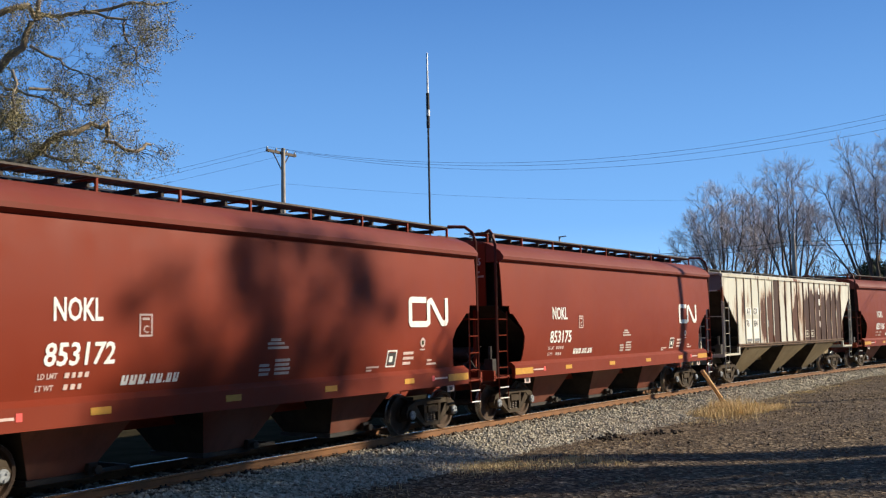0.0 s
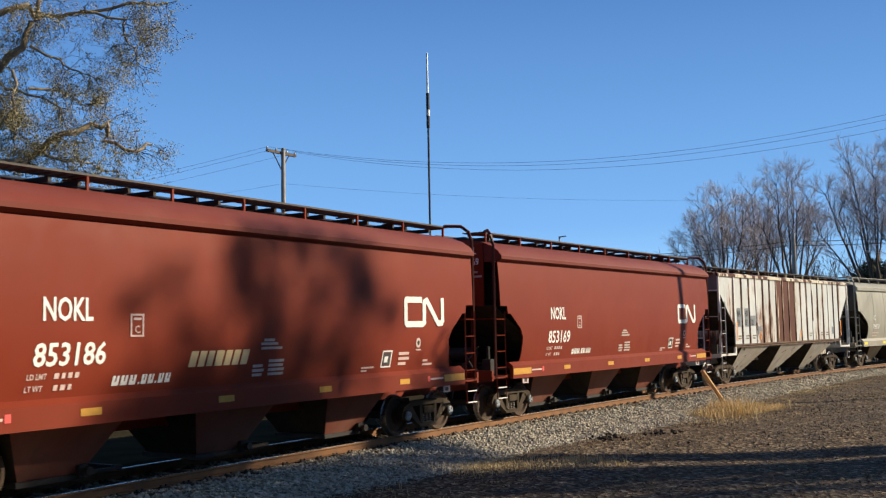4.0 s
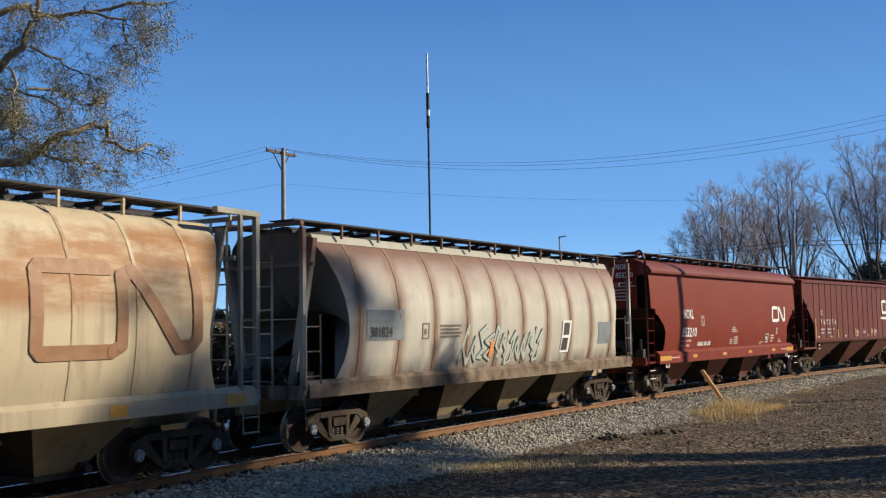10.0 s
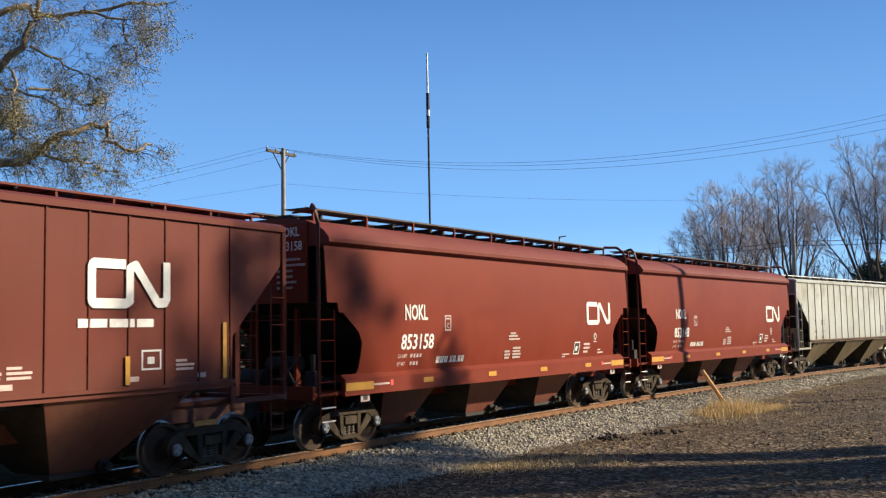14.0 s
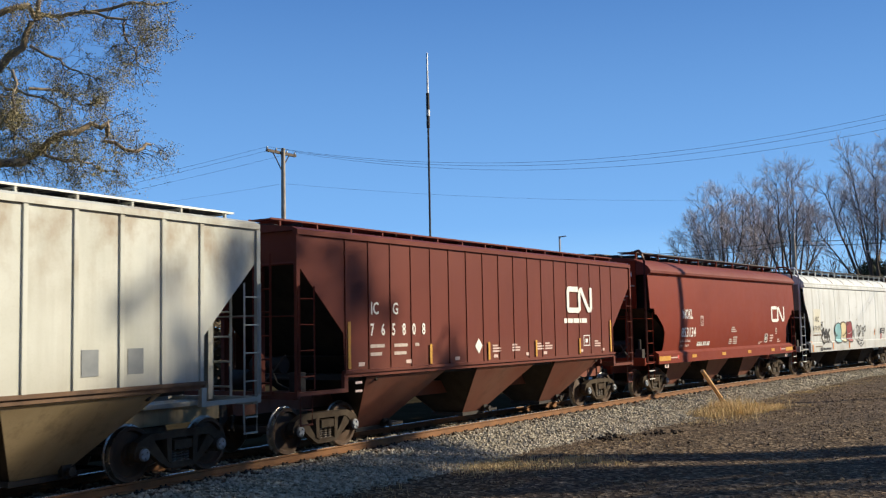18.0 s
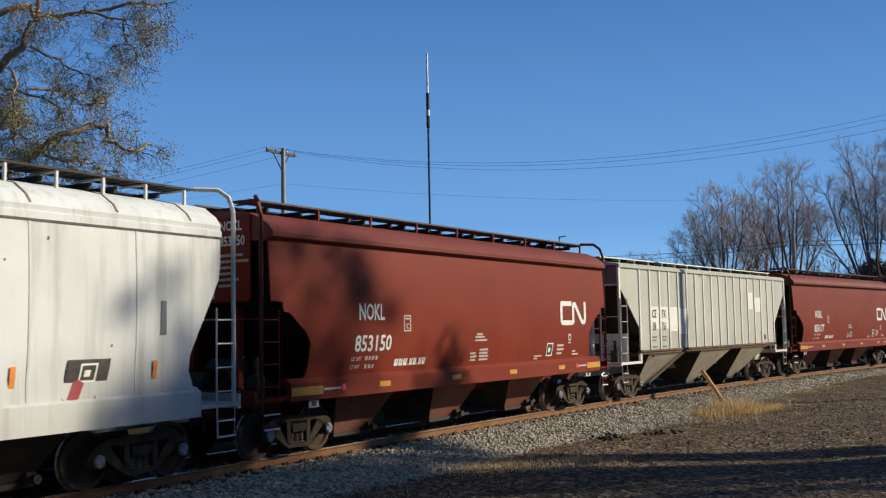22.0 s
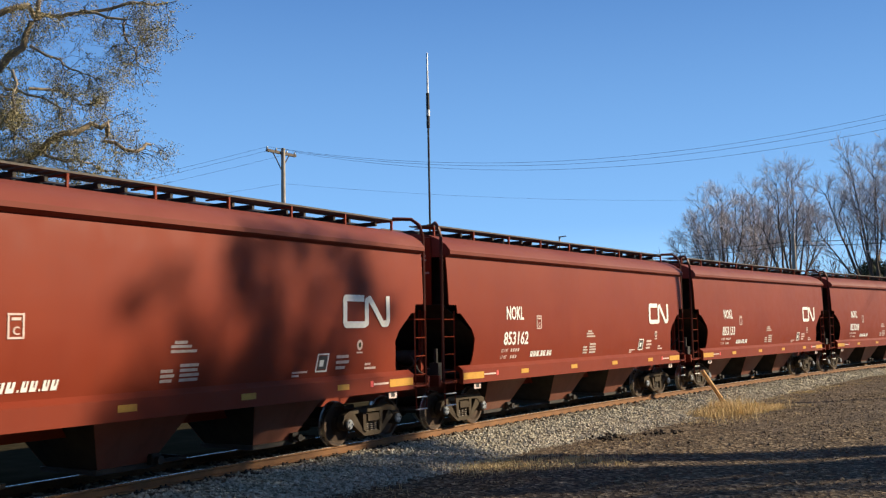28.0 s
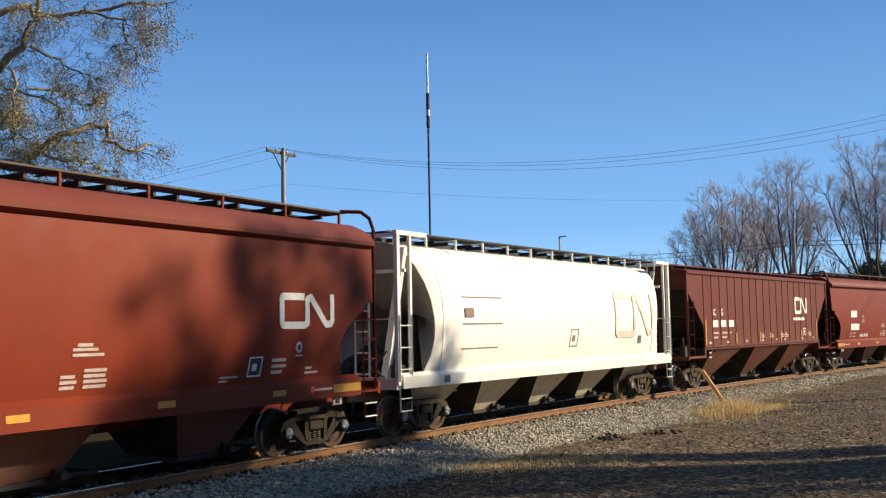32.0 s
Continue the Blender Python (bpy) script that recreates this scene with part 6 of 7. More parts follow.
bars(car, -5.5, 3.2, [1.9, -0.1], 0.03, 0.5, FADED_INK, CY, lean=0)
bars(car, -5.5, 2.55, [1.9], 0.03, 0.5, FADED_INK, CY, lean=0)
bars(car, -5.5, 1.95, [1.7], 0.03, 0.5, FADED_INK, CY, lean=0)
patch(car, -5.4, -5.0, 2.7, 2.92, FADED_INK, CY, off=0.025)
frame_box(car, 0.2, 1.85, 0.5, 0.5, FADED_INK, CY, 0.15)
patch(car, 5.1, 5.35, 1.85, 2.1, SLATE, CY, off=0.02)
patch(car, -6.3, -6.05, 1.18, 1.34, SLATE, [(0, 1.58), (9, 1.58)])


# ---- beside and beyond the line ----
def build_stake():
    base, top = Vector((34.9, 7.85, -0.55)), bearing(77.65, -0.0405, 35.0)
    top = Vector((34.2, 7.75, 0.78)) + Vector((-0.35, 0.75, 0.12))
    d = (top - base).normalized()
    g = Geo().tube([base, base + d * 0.8, top - d * 0.03, top], 0.075, 7, 0.065)
    solid("wooden_stake", g, STAKE, "leaning weathered orange-brown wooden stake in dry grass", "stake", smooth=40)


GRASS_A, GRASS_B = Vector((32.3, 8.0, 0)), Vector((36.6, 6.8, 0))


def build_grass():
    rng = random.Random(8)
    g = Geo()

    def tuft(x, y, n, h, r):
        for _ in range(n):
            a, q = rng.uniform(0, 6.28), r * math.sqrt(rng.random())
            px, py = x + q * math.cos(a), y + q * math.sin(a)
            b = rng.uniform(0, 6.28)
            l, hh = rng.uniform(0.05, 0.5) * h, h * rng.uniform(0.5, 1.1)
            w = 0.0045
            z = GROUND_Z - 0.04
            tip = (px + l * math.cos(b), py + l * math.sin(b), z + hh)
            mid = (px + l * 0.35 * math.cos(b), py + l * 0.35 * math.sin(b), z + hh * 0.6)
            c, s = math.cos(b + 1.57) * w, math.sin(b + 1.57) * w
            g.add([(px - c, py - s, z), (px + c, py + s, z), (mid[0] + c, mid[1] + s, mid[2]), (mid[0] - c, mid[1] - s, mid[2]), tip], [(0, 1, 2, 3), (3, 2, 4)])

    for _ in range(110):
        a = rng.random()
        tuft(GRASS_A.x + (GRASS_B.x - GRASS_A.x) * a + rng.gauss(0, 0.4), GRASS_A.y + (GRASS_B.y - GRASS_A.y) * a + rng.gauss(0, 0.3), 60, rng.uniform(0.25, 0.5) * (0.35 + math.exp(-((a - 0.3) / 0.25) ** 2)), 0.4)
    for _ in range(60):
        s = rng.uniform(31, 50)
        p = beside(s, -near_edge(s) - rng.uniform(-0.3, 0.5))
        tuft(p.x, p.y, 40, rng.uniform(0.06, 0.18), 0.5)
    for _ in range(260):
        s = rng.uniform(14, 60)
        if noise.noise((s * 0.45, 0.3, 6.0)) < 0.02:
            continue
        p = beside(s, -near_edge(s) - rng.gauss(0.35, 0.6))
        tuft(p.x, p.y, 16, rng.uniform(0.05, 0.14), 0.4)
    for _ in range(150):
        a = rng.random()
        x, y = 19.0 + 1.9 * a + rng.gauss(0, 0.45), 10.1 - 2.6 * a + rng.gauss(0, 0.5)
        tuft(x, y, 26, rng.uniform(0.06, 0.17), 0.35)
    for _ in range(60):
        a = rng.random()
        tuft(22.2 + 3.6 * a + rng.gauss(0, 0.3), 8.6 - 1.4 * a + rng.gauss(0, 0.3), 16, rng.uniform(0.04, 0.10), 0.35)
    solid("dry_grass", g, STRAWGRASS, "tufts of dry straw-coloured grass along the ballast", "grass", kind="stuff")


def build_lumps():
    rng = random.Random(14)
    g = Geo()
    for x0, y0, n, r in ((25.3, 8.65, 30, 0.55), (26.6, 7.9, 16, 0.35)):
        for _ in range(n):
            pebble(g, Vector((x0 + rng.gauss(0, r * 0.7), y0 + rng.gauss(0, r * 0.6), GROUND_Z + 0.03)), rng.uniform(0.03, 0.085), rng)
    solid("dark_clods", g, SHADE_GRIME, "dark lumps at the edge of the ballast", "earth", kind="stuff")
    ends = (Vector((38.0, 10.35, 0)), Vector((36.6, 9.5, 0)), Vector((35.0, 8.75, 0)), Vector((33.6, 8.1, 0)))
    pts = [p + Vector((0, 0, GROUND_Z + 0.12 - 0.02 * k)) for k, p in enumerate(ends)]
    solid("loose_cable", Geo().tube(pts, 0.022, 6), WIRE, "loose black cable lying on the ballast", "cable", smooth=50)


def build_mast():
    p = bearing(61.12, 0, 62)
    mast = thing("radio_mast", "tall thin grey steel antenna mast", "antenna mast")
    top = EYE.z + 0.277 * 62
    g = Geo().tube([(p.x, p.y, -0.6), (p.x, p.y, EYE.z + 0.205 * 62)], 0.065, 8)
    part("lower_tube", g, BLACK, mast, "dark lower tube", smooth=40)
    g = Geo().tube([(p.x, p.y, EYE.z + 0.201 * 62), (p.x, p.y, EYE.z + 0.236 * 62)], 0.11, 8)
    part("sleeve", g, BLACK, mast, "dark clamp sleeve", smooth=40)
    g = Geo().tube([(p.x, p.y, EYE.z + 0.213 * 62), (p.x, p.y, EYE.z + 0.219 * 62)], 0.13, 8)
    part("collar", g, STEEL, mast, smooth=40)
    g = Geo().tube([(p.x, p.y, EYE.z + 0.23 * 62), (p.x, p.y, top)], 0.075, 8, 0.05)
    part("antenna", g, STEEL, mast, "pale tapered antenna", smooth=40)
    part("footing", Geo().box(p.x - 0.3, p.x + 0.3, p.y - 0.3, p.y + 0.3, -0.6, -0.3), STEEL, mast)


def sag(a, b, drop, n=24):
    return [a.lerp(b, i / n) + Vector((0, 0, -4 * drop * (i / n) * (1 - i / n))) for i in range(n + 1)]


def wire(a, b, drop, r, name="overhead_wire", label="sagging black overhead wire between utility poles"):
    solid(name, Geo().tube(sag(a, b, drop), r, 4), WIRE, label, "wire", "overhead wires")


def utility_pole(p, top, arm_dir, arm=1.25, r=0.16, label="weathered wooden utility pole with a crossarm"):
    pole = thing("utility_pole", label, "utility pole")
    part("post", Geo().tube([(p.x, p.y, -0.7), (p.x, p.y, top)], r, 9, r * 0.72), POLEWOOD, pole, smooth=50)
    d = Vector((arm_dir[0], arm_dir[1], 0)).normalized()
    pts = []
    if arm:
        c = Vector((p.x, p.y, top - 0.25))
        n = Vector((-d.y, d.x, 0)) * 0.14
        a, b = c - d * arm, c + d * arm
        g = Geo().add([q + n * k + Vector((0, 0, z)) for k in (0.4, 1.4) for q in (a, b) for z in (-0.07, 0.07)], [(0, 1, 3, 2), (4, 6, 7, 5), (0, 4, 5, 1), (2, 3, 7, 6), (0, 2, 6, 4), (1, 5, 7, 3)])
        part("crossarm", g, BARK_GREY, pole, "dark weathered crossarm")
        for k in (-1, 1):
            part("brace", Geo().tube([c + d * arm * 0.6 * k + n, Vector((p.x, p.y, top - 1.15)) + n], 0.035, 4), BARK_GREY, pole)
        for k in (-0.95, -0.35, 0.4, 0.95):
            q = c + d * arm * k + n
            part("insulator", Geo().lathe([(0.0, 0.0), (0.05, 0.0), (0.06, 0.06), (0.03, 0.14), (0.0, 0.15)], 8), STEEL, pole, at=Matrix.Translation(q + Vector((0, 0, 0.07))) @ pose(0, 0, 0, 90, 0, 0))
            pts.append(q + Vector((0, 0, 0.2)))
    return pts


def build_poles():
    p = bearing(52.9, 0, 56)
    a = utility_pole(p, EYE.z + 0.181 * 56, (1.0, -0.06), 1.2)
    q = bearing(100, 0, 51.7)
    b = utility_pole(q, EYE.z + 0.23 * 51.7, (0.5, -0.8), 1.2)
    for i, (s, e) in enumerate(zip((a[0], a[1], a[3]), (b[0], b[1], b[3]))):
        wire(s, e, 2.78 + 0.1 * i, 0.0075)
    f = bearing(30, 0, 88)
    c = utility_pole(f, 9.8, (0.7, -0.5), 1.2)
    for s, e in zip((a[0], a[1], a[3]), (c[0], c[1], c[3])):
        wire(s, e, 0.5, 0.0075)
    wire(Vector((p.x, p.y, EYE.z + 0.146 * 56)), bearing(92, 0.118, 70), 1.05, 0.005)
    wire(Vector((p.x, p.y, EYE.z + 0.146 * 56)), bearing(30, 0.085, 88), 0.4, 0.005)
    w1 = bearing(80.9, 0, 70)
    utility_pole(w1, EYE.z + 0.084 * 70, (0.5, 0.5), 0, 0.17, "pale wooden utility pole before bare trees")
    for rise in (0.0755, 0.0715):
        wire(bearing(80.9, rise + 0.001, 70), bearing(66, rise - 0.004, 105), 0.5, 0.017, label="thick black communication cable")
        wire(bearing(80.9, rise + 0.001, 70), bearing(97, rise + 0.012, 60), 0.4, 0.017, label="thick black communication cable")
    lamp = thing("street_lamp", "small far street lamp on a thin pole", "street lamp")
    l = bearing(68.4, 0, 90)
    part("post", Geo().tube([(l.x, l.y, -0.6), (l.x, l.y, EYE.z + 0.0895 * 90)], 0.09, 6), STEEL, lamp)
    part("arm", Geo().tube([(l.x, l.y, EYE.z + 0.089 * 90), (l.x + 0.2, l.y - 0.55, EYE.z + 0.0895 * 90)], 0.06, 5), STEEL, lamp)
    # the pole whose shade falls across the passing cars
    shade = Vector((36.05, 9.72, 0)) + Vector((0.62, -0.78, 0)) * 15
    utility_pole(shade, 15.0, (0.8, 0.6), 0, 0.17, "plain wooden pole beside the road")


# ---- trees ----
def grow(g, rng, p, d, length, r, depth, tips, spread=0.55, up=0.12, kids=(2, 3), keep=0.74, thin=0.62, seg=3, curl=0.18, minr=0.008, fine=None):
    pts = [p]
    for _ in range(seg):
        d = (d + Vector((rng.gauss(0, curl), rng.gauss(0, curl), rng.gauss(0, curl) + up))).normalized()
        pts.append(pts[-1] + d * length / seg)
    n = 7 if r > 0.15 else 5 if r > 0.05 else 3
    (fine if fine and r < 0.022 else g).tube(pts, max(r, minr), n, max(r * thin * 1.15, minr * 0.8))
    if depth == 0:
        tips.append((pts[-1], d))
        return
    for k in range(rng.randint(*kids)):
        a = rng.uniform(0, 6.28)
        side = d.cross(Vector((math.cos(a), math.sin(a), 0.3))).normalized()
        nd = (d + side * spread * rng.uniform(0.6, 1.3)).normalized()
        start = pts[-1] if k < 2 else pts[-2].lerp(pts[-1], rng.random())
        grow(g, rng, start, nd, length * keep * rng.uniform(0.8, 1.15), r * thin, depth - 1, tips, spread, up, kids, keep, thin, seg, curl, minr, fine)


def bare_tree(base, h, seed, lean=(0, 0), depth=6, r=0.28, label="bare autumn tree with fine grey-brown twigs", spread=0.5, kids=(2, 3), minr=0.012, first=0.285, buds=0, stems=3):
    rng = random.Random(seed)
    tree = thing("tree", label, "tree", "bare trees")
    g, tips = Geo(), []
    for k in range(stems):
        a = rng.uniform(0, 6.28)
        d = Vector((lean[0] + 0.22 * math.cos(a + k * 2.1), lean[1] + 0.22 * math.sin(a + k * 2.1), 1)).normalized()
        grow(g, rng, Vector((base.x + 0.2 * math.cos(a), base.y + 0.2 * math.sin(a), -0.7)), d, h * first, r, depth, tips, spread, 0.10, kids, 0.76, 0.64, minr=minr)
    part("trunk", g, BARK_GREY, tree, smooth=60)
    t = Geo()
    for p, d in tips:
        for _ in range(2):
            q = p + Vector((rng.gauss(0, 0.35), rng.gauss(0, 0.35), rng.gauss(0.3, 0.3)))
            t.tube([p, p.lerp(q, 0.5) + Vector((0, 0, 0.05)), q], minr * 0.8, 3, minr * 0.4)
            for _ in range(buds):
                leaf(t, q + Vector((rng.gauss(0, 0.2), rng.gauss(0, 0.2), rng.gauss(0, 0.2))), 0.07, rng)
    tagged(part("twig_haze", t, BARK_GREY, tree), kind="stuff")
    return tree


def fan_tree(base, h, wide, seed, label="bare autumn tree with dark limbs and a haze of pinkish twigs", limbs=12):
    """A leafless tree whose limbs sweep up and out to a rounded crown, each with straight side branches and fine twigs."""
    rng = random.Random(seed)
    tree = thing("tree", label, "tree", "bare trees")
    g, fine = Geo(), Geo()
    fork = Vector((base.x, base.y, h * 0.16))
    g.tube([(base.x + 0.1, base.y, -0.7), (base.x - 0.05, base.y, h * 0.06), fork], h * 0.019, 9, h * 0.015)

    def wander(d, aside, rise):
        a = Vector((rng.gauss(0, 1), rng.gauss(0, 1), rng.gauss(0, 1)))
        a = (a - d * a.dot(d)).normalized()
        return (d + a * aside + Vector((0, 0, rise))).normalized()

    for k in range(limbs):
        a = 2.4 * k + seed + rng.uniform(-0.3, 0.3)
        t = math.sqrt((k + 0.4) / limbs)
        end = Vector((base.x + wide * 0.88 * t * math.cos(a), base.y + wide * 0.88 * t * math.sin(a), h * (0.88 - 0.31 * t * t) * rng.uniform(0.94, 1.03)))
        way = end - fork
        ctrl = fork + Vector((way.x * 0.46, way.y * 0.46, way.z * 0.44)) + Vector((rng.gauss(0, 0.25), rng.gauss(0, 0.25), 0))
        at = lambda u: fork * (1 - u) ** 2 + ctrl * (2 * u * (1 - u)) + end * u * u
        r = h * 0.0095 * rng.uniform(0.7, 1.15)
        pts = [at(i / 7) + Vector((rng.gauss(0, 0.05), rng.gauss(0, 0.05), 0)) for i in range(8)]
        g.tube(pts, r, 6, r * 0.16)
        for j in range(14):
            u = 0.5 + 0.5 * ((j + rng.random()) / 13) ** 0.8 if j < 10 else 0.985
            d = (at(min(u + 0.02, 1.0)) - at(u - 0.02)).normalized()
            p, d = at(u), wander(d, rng.uniform(0.5, 1.0), 0.02)
            l = h * 0.19 * (1.12 - u * 0.55) * rng.uniform(0.7, 1.2)
            bend = p + d * l * 0.5
            d2 = wander(d, 0.14, 0.12)
            g.tube([p, bend, bend + d2 * l * 0.5], max(r * 0.34 * (1.1 - u * 0.6), 0.014), 4, 0.007)
            for i in range(6):
                v = 0.2 + 0.8 * (i + rng.random()) / 6
                q = p.lerp(bend, v * 2) if v < 0.5 else bend.lerp(bend + d2 * l * 0.5, v * 2 - 1)
                e = wander(d2, rng.uniform(0.45, 0.9), 0.05)
                m = l * 0.5 * (1.15 - 0.6 * v)
                fine.tube([q, q + e * m], 0.009, 3, 0.005)
                for _ in range(7):
                    w = q + e * m * rng.uniform(0.25, 1.0)
                    fine.tube([w, w + wander(e, rng.uniform(0.5, 1.1), 0.05) * rng.uniform(0.22, 0.5) * (h / 11)], 0.008, 3, 0.004)
    part("trunk", g, BARK_GREY, tree, smooth=60)
    tagged(part("twig_haze", fine, TWIG, tree), kind="stuff")
    return tree


def leaf(g, p, s, rng, fat=0.35):
    a = Vector((rng.gauss(0, 1), rng.gauss(0, 1), rng.gauss(0, 1))).normalized()
    b = a.cross(Vector((rng.gauss(0, 1), rng.gauss(0, 1), rng.gauss(0, 1)))).normalized()
    g.add([p - a * s, p + b * s * fat + a * 0.1 * s, p + a * s, p - b * s * fat + a * 0.1 * s], [(0, 1, 2, 3)])


def left_tree():
    """The big willow beyond the line: limbs reach out from a trunk out of view, with thin fading leaves."""
    rng = random.Random(21)
    tree = thing("willow_tree", "large willow with crooked brown limbs and thinning olive leaves", "tree")
    D = 33.0
    at = lambda az, rise, d=D: bearing(az, rise, d)
    trunk = Geo()
    root = at(31.5, 0, D)
    trunk.tube([(root.x, root.y, -0.7), root + Vector((0.2, 0, 1.0)), root + Vector((0.7, -0.2, 4.0)), at(34.5, 0.20)], 0.75, 12, 0.42)
    part("trunk", trunk, BARK, tree, smooth=60)
    limbs = [[at(33.5, 0.14), at(36.5, 0.155), at(38.69, 0.160), at(40.06, 0.167), at(41.17, 0.188), at(42.4, 0.196), at(43.3, 0.198), at(43.9, 0.184), at(45.0, 0.174), at(46.4, 0.182)],
             [at(34.5, 0.20), at(36.8, 0.21), at(38.1, 0.240), at(39.2, 0.268), at(40.0, 0.30), at(40.5, 0.34)],
             [at(34.5, 0.20), at(36.5, 0.27), at(38.0, 0.297), at(39.5, 0.309), at(41.2, 0.305), at(42.3, 0.307), at(44.0, 0.316), at(46.4, 0.322)],
             [at(36.8, 0.21), at(38.2, 0.234), at(39.4, 0.228), at(40.6, 0.215), at(41.2, 0.205)],
             [at(42.3, 0.307), at(43.6, 0.30), at(44.3, 0.285), at(44.9, 0.270), at(45.6, 0.262)],
             [at(40.06, 0.167), at(41.5, 0.163), at(43.2, 0.158), at(45.2, 0.157)],
             [at(39.2, 0.268), at(40.6, 0.262), at(42.0, 0.252), at(43.3, 0.247)],
             [at(39.4, 0.228), at(40.8, 0.232), at(42.5, 0.225), at(43.2, 0.218)],
             [at(36.5, 0.27), at(37.2, 0.33), at(38.5, 0.37)], [at(38.1, 0.24), at(37.4, 0.20), at(38.4, 0.185), at(39.8, 0.19)]]
    widths = [0.15, 0.2, 0.13, 0.07, 0.05, 0.05, 0.05, 0.05, 0.16, 0.05]
    g, tw, lv = Geo(), Geo(), Geo()
    for pts, w in zip(limbs, widths):
        pts = [p + Vector((rng.gauss(0, 0.08), rng.gauss(0, 0.5), rng.gauss(0, 0.04))) for p in pts]
        fine = []
        for a, b in zip(pts, pts[1:]):
            fine += [a.lerp(b, k / 3) + Vector((rng.gauss(0, 0.05), rng.gauss(0, 0.05), rng.gauss(0, 0.05))) for k in range(3)]
        fine.append(pts[-1])
        g.tube(fine, w, 7, w * 0.28)
        for k, p in enumerate(fine[2:]):
            for _ in range(3):
                d = Vector((rng.gauss(0, 1), rng.gauss(0, 1), rng.gauss(-0.1, 0.7))).normalized()
                tips = []
                grow(tw, rng, p, d, rng.uniform(0.28, 0.6), 0.013, 2, tips, 0.7, -0.08, (2, 3), 0.8, 0.62, minr=0.0045)
                for q, e in tips:
                    lush = noise.noise((q.x * 0.62 + 3.0, q.y * 0.3, q.z * 0.62))
                    n = int(max(0, 8 + 40 * lush))
                    for c in range(1 + n // 5):
                        tuft = q + Vector((rng.gauss(0, 0.13), rng.gauss(0, 0.2), rng.gauss(-0.04, 0.13)))
                        for _ in range(10):
                            leaf(lv, tuft + Vector((rng.gauss(0, 0.06), rng.gauss(0, 0.08), rng.gauss(0, 0.05))), rng.uniform(0.018, 0.040), rng, 0.4)
    part("branchwork", g, BARK, tree, smooth=60)
    part("fine_branchwork", tw, BARK_GREY, tree)
    part("crown", lv, LEAF_OLD, tree, "thinning olive-brown leaves")


def shade_tree():
    """The tree behind the viewer's right shoulder whose shade falls on the cars and the dirt."""
    rng = random.Random(33)
    tree = thing("shade_tree", "tall half-bare tree with clumps of late leaves", "tree")
    h = Vector((SUN_DIR.x, SUN_DIR.y, 0)).normalized()
    rise = math.tan(SUN_EL)
    reach = 46.0
    spots = ((14.37, 4.1, 0.4), (14.3, 3.7, 0.55), (14.35, 3.4, 0.6), (14.25, 3.1, 0.5), (14.9, 3.0, 0.5), (15.05, 2.55, 0.5), (15.05, 2.2, 0.45), (14.9, 1.85, 0.5), (12.55, 3.15, 0.45), (11.7, 2.85, 0.35),
             (17.7, 3.8, 0.45), (17.75, 3.45, 0.6), (17.75, 3.05, 0.55), (17.15, 4.05, 0.35), (18.1, 3.3, 0.4), (15.95, 2.1, 0.35), (16.9, 2.15, 0.4), (12.8, 2.35, 0.45), (13.5, 2.0, 0.5), (13.5, 1.5, 0.55), (14.2, 1.4, 0.55),
             (11.3, 1.15, 0.5), (12.0, 1.2, 0.55), (12.7, 1.1, 0.6), (13.4, 1.0, 0.6), (14.1, 1.05, 0.6), (14.8, 1.05, 0.55), (16.0, 4.0, 0.35), (15.2, 4.2, 0.35), (12.9, 1.5, 0.45), (17.2, 1.6, 0.35), (18.9, 2.8, 0.3), (15.2, 1.4, 0.4))
    spots = [(s, -1.6, z, r * (0.9 if s < 13.2 else 0.78)) for s, z, r in spots]
    thin = [(rng.uniform(12.6, 18.8), -1.6, rng.uniform(0.9, 4.3), 1.0) for _ in range(14)]
    spots += [(s, -o, -0.3, 0.5) for s, o in ((11.2, 2.0), (12.4, 2.2), (13.4, 2.5), (14.4, 2.9), (15.3, 2.6), (13.0, 3.4), (11.6, 1.4), (12.8, 1.2), (13.9, 1.3), (16.3, 2.3), (15.6, 3.4), (16.9, 3.1), (17.6, 2.5), (14.3, 2.0), (15.2, 1.5), (18.4, 2.9), (16.0, 1.5), (17.0, 1.9), (17.8, 1.4), (18.9, 2.1), (19.8, 2.7), (20.4, 1.9), (16.4, 3.0), (18.0, 3.5), (15.0, 3.9), (13.8, 3.9), (12.0, 3.0), (12.6, 1.8))]
    spots += [(11.1 + 0.28 * k, -1.15, 0.45 + 0.3 * (k % 3), 0.56) for k in range(17)]
    root = beside(15, -1.6) + h * (reach + 1)
    crown_mid = Vector((root.x, root.y, 3 + rise * reach))
    g, lv = Geo(), Geo()
    trunk_top = Vector((root.x, root.y, 16.0))
    g.tube([(root.x + 0.4, root.y, -0.7), (root.x + 0.2, root.y, 3), trunk_top], 0.42, 9, 0.30)
    for s, o, z, r in spots + thin:
        d = reach + rng.uniform(-1.5, 1.5)
        p = beside(s, o, z) + h * d + Vector((0, 0, rise * d))
        mid = trunk_top.lerp(p, 0.5) + Vector((rng.gauss(0, 0.3), rng.gauss(0, 0.3), 0.5))
        g.tube([trunk_top, mid, p], 0.06, 6, 0.02)
        for _ in range(14):
            q = p + Vector((rng.gauss(0, r * 0.6), rng.gauss(0, r * 0.6), rng.gauss(0, r * 0.55)))
            g.tube([p, p.lerp(q, 0.5), q], 0.02, 3, 0.008)
        for _ in range(42 if r == 1.0 else int(((410 if s > 13.2 else 270) if z > 0 else 720) * r)):
            q = p + Vector((rng.gauss(0, r * 0.58), rng.gauss(0, r * 0.58), rng.gauss(0, r * 0.62)))
            leaf(lv, q, rng.uniform(0.06, 0.13), rng)
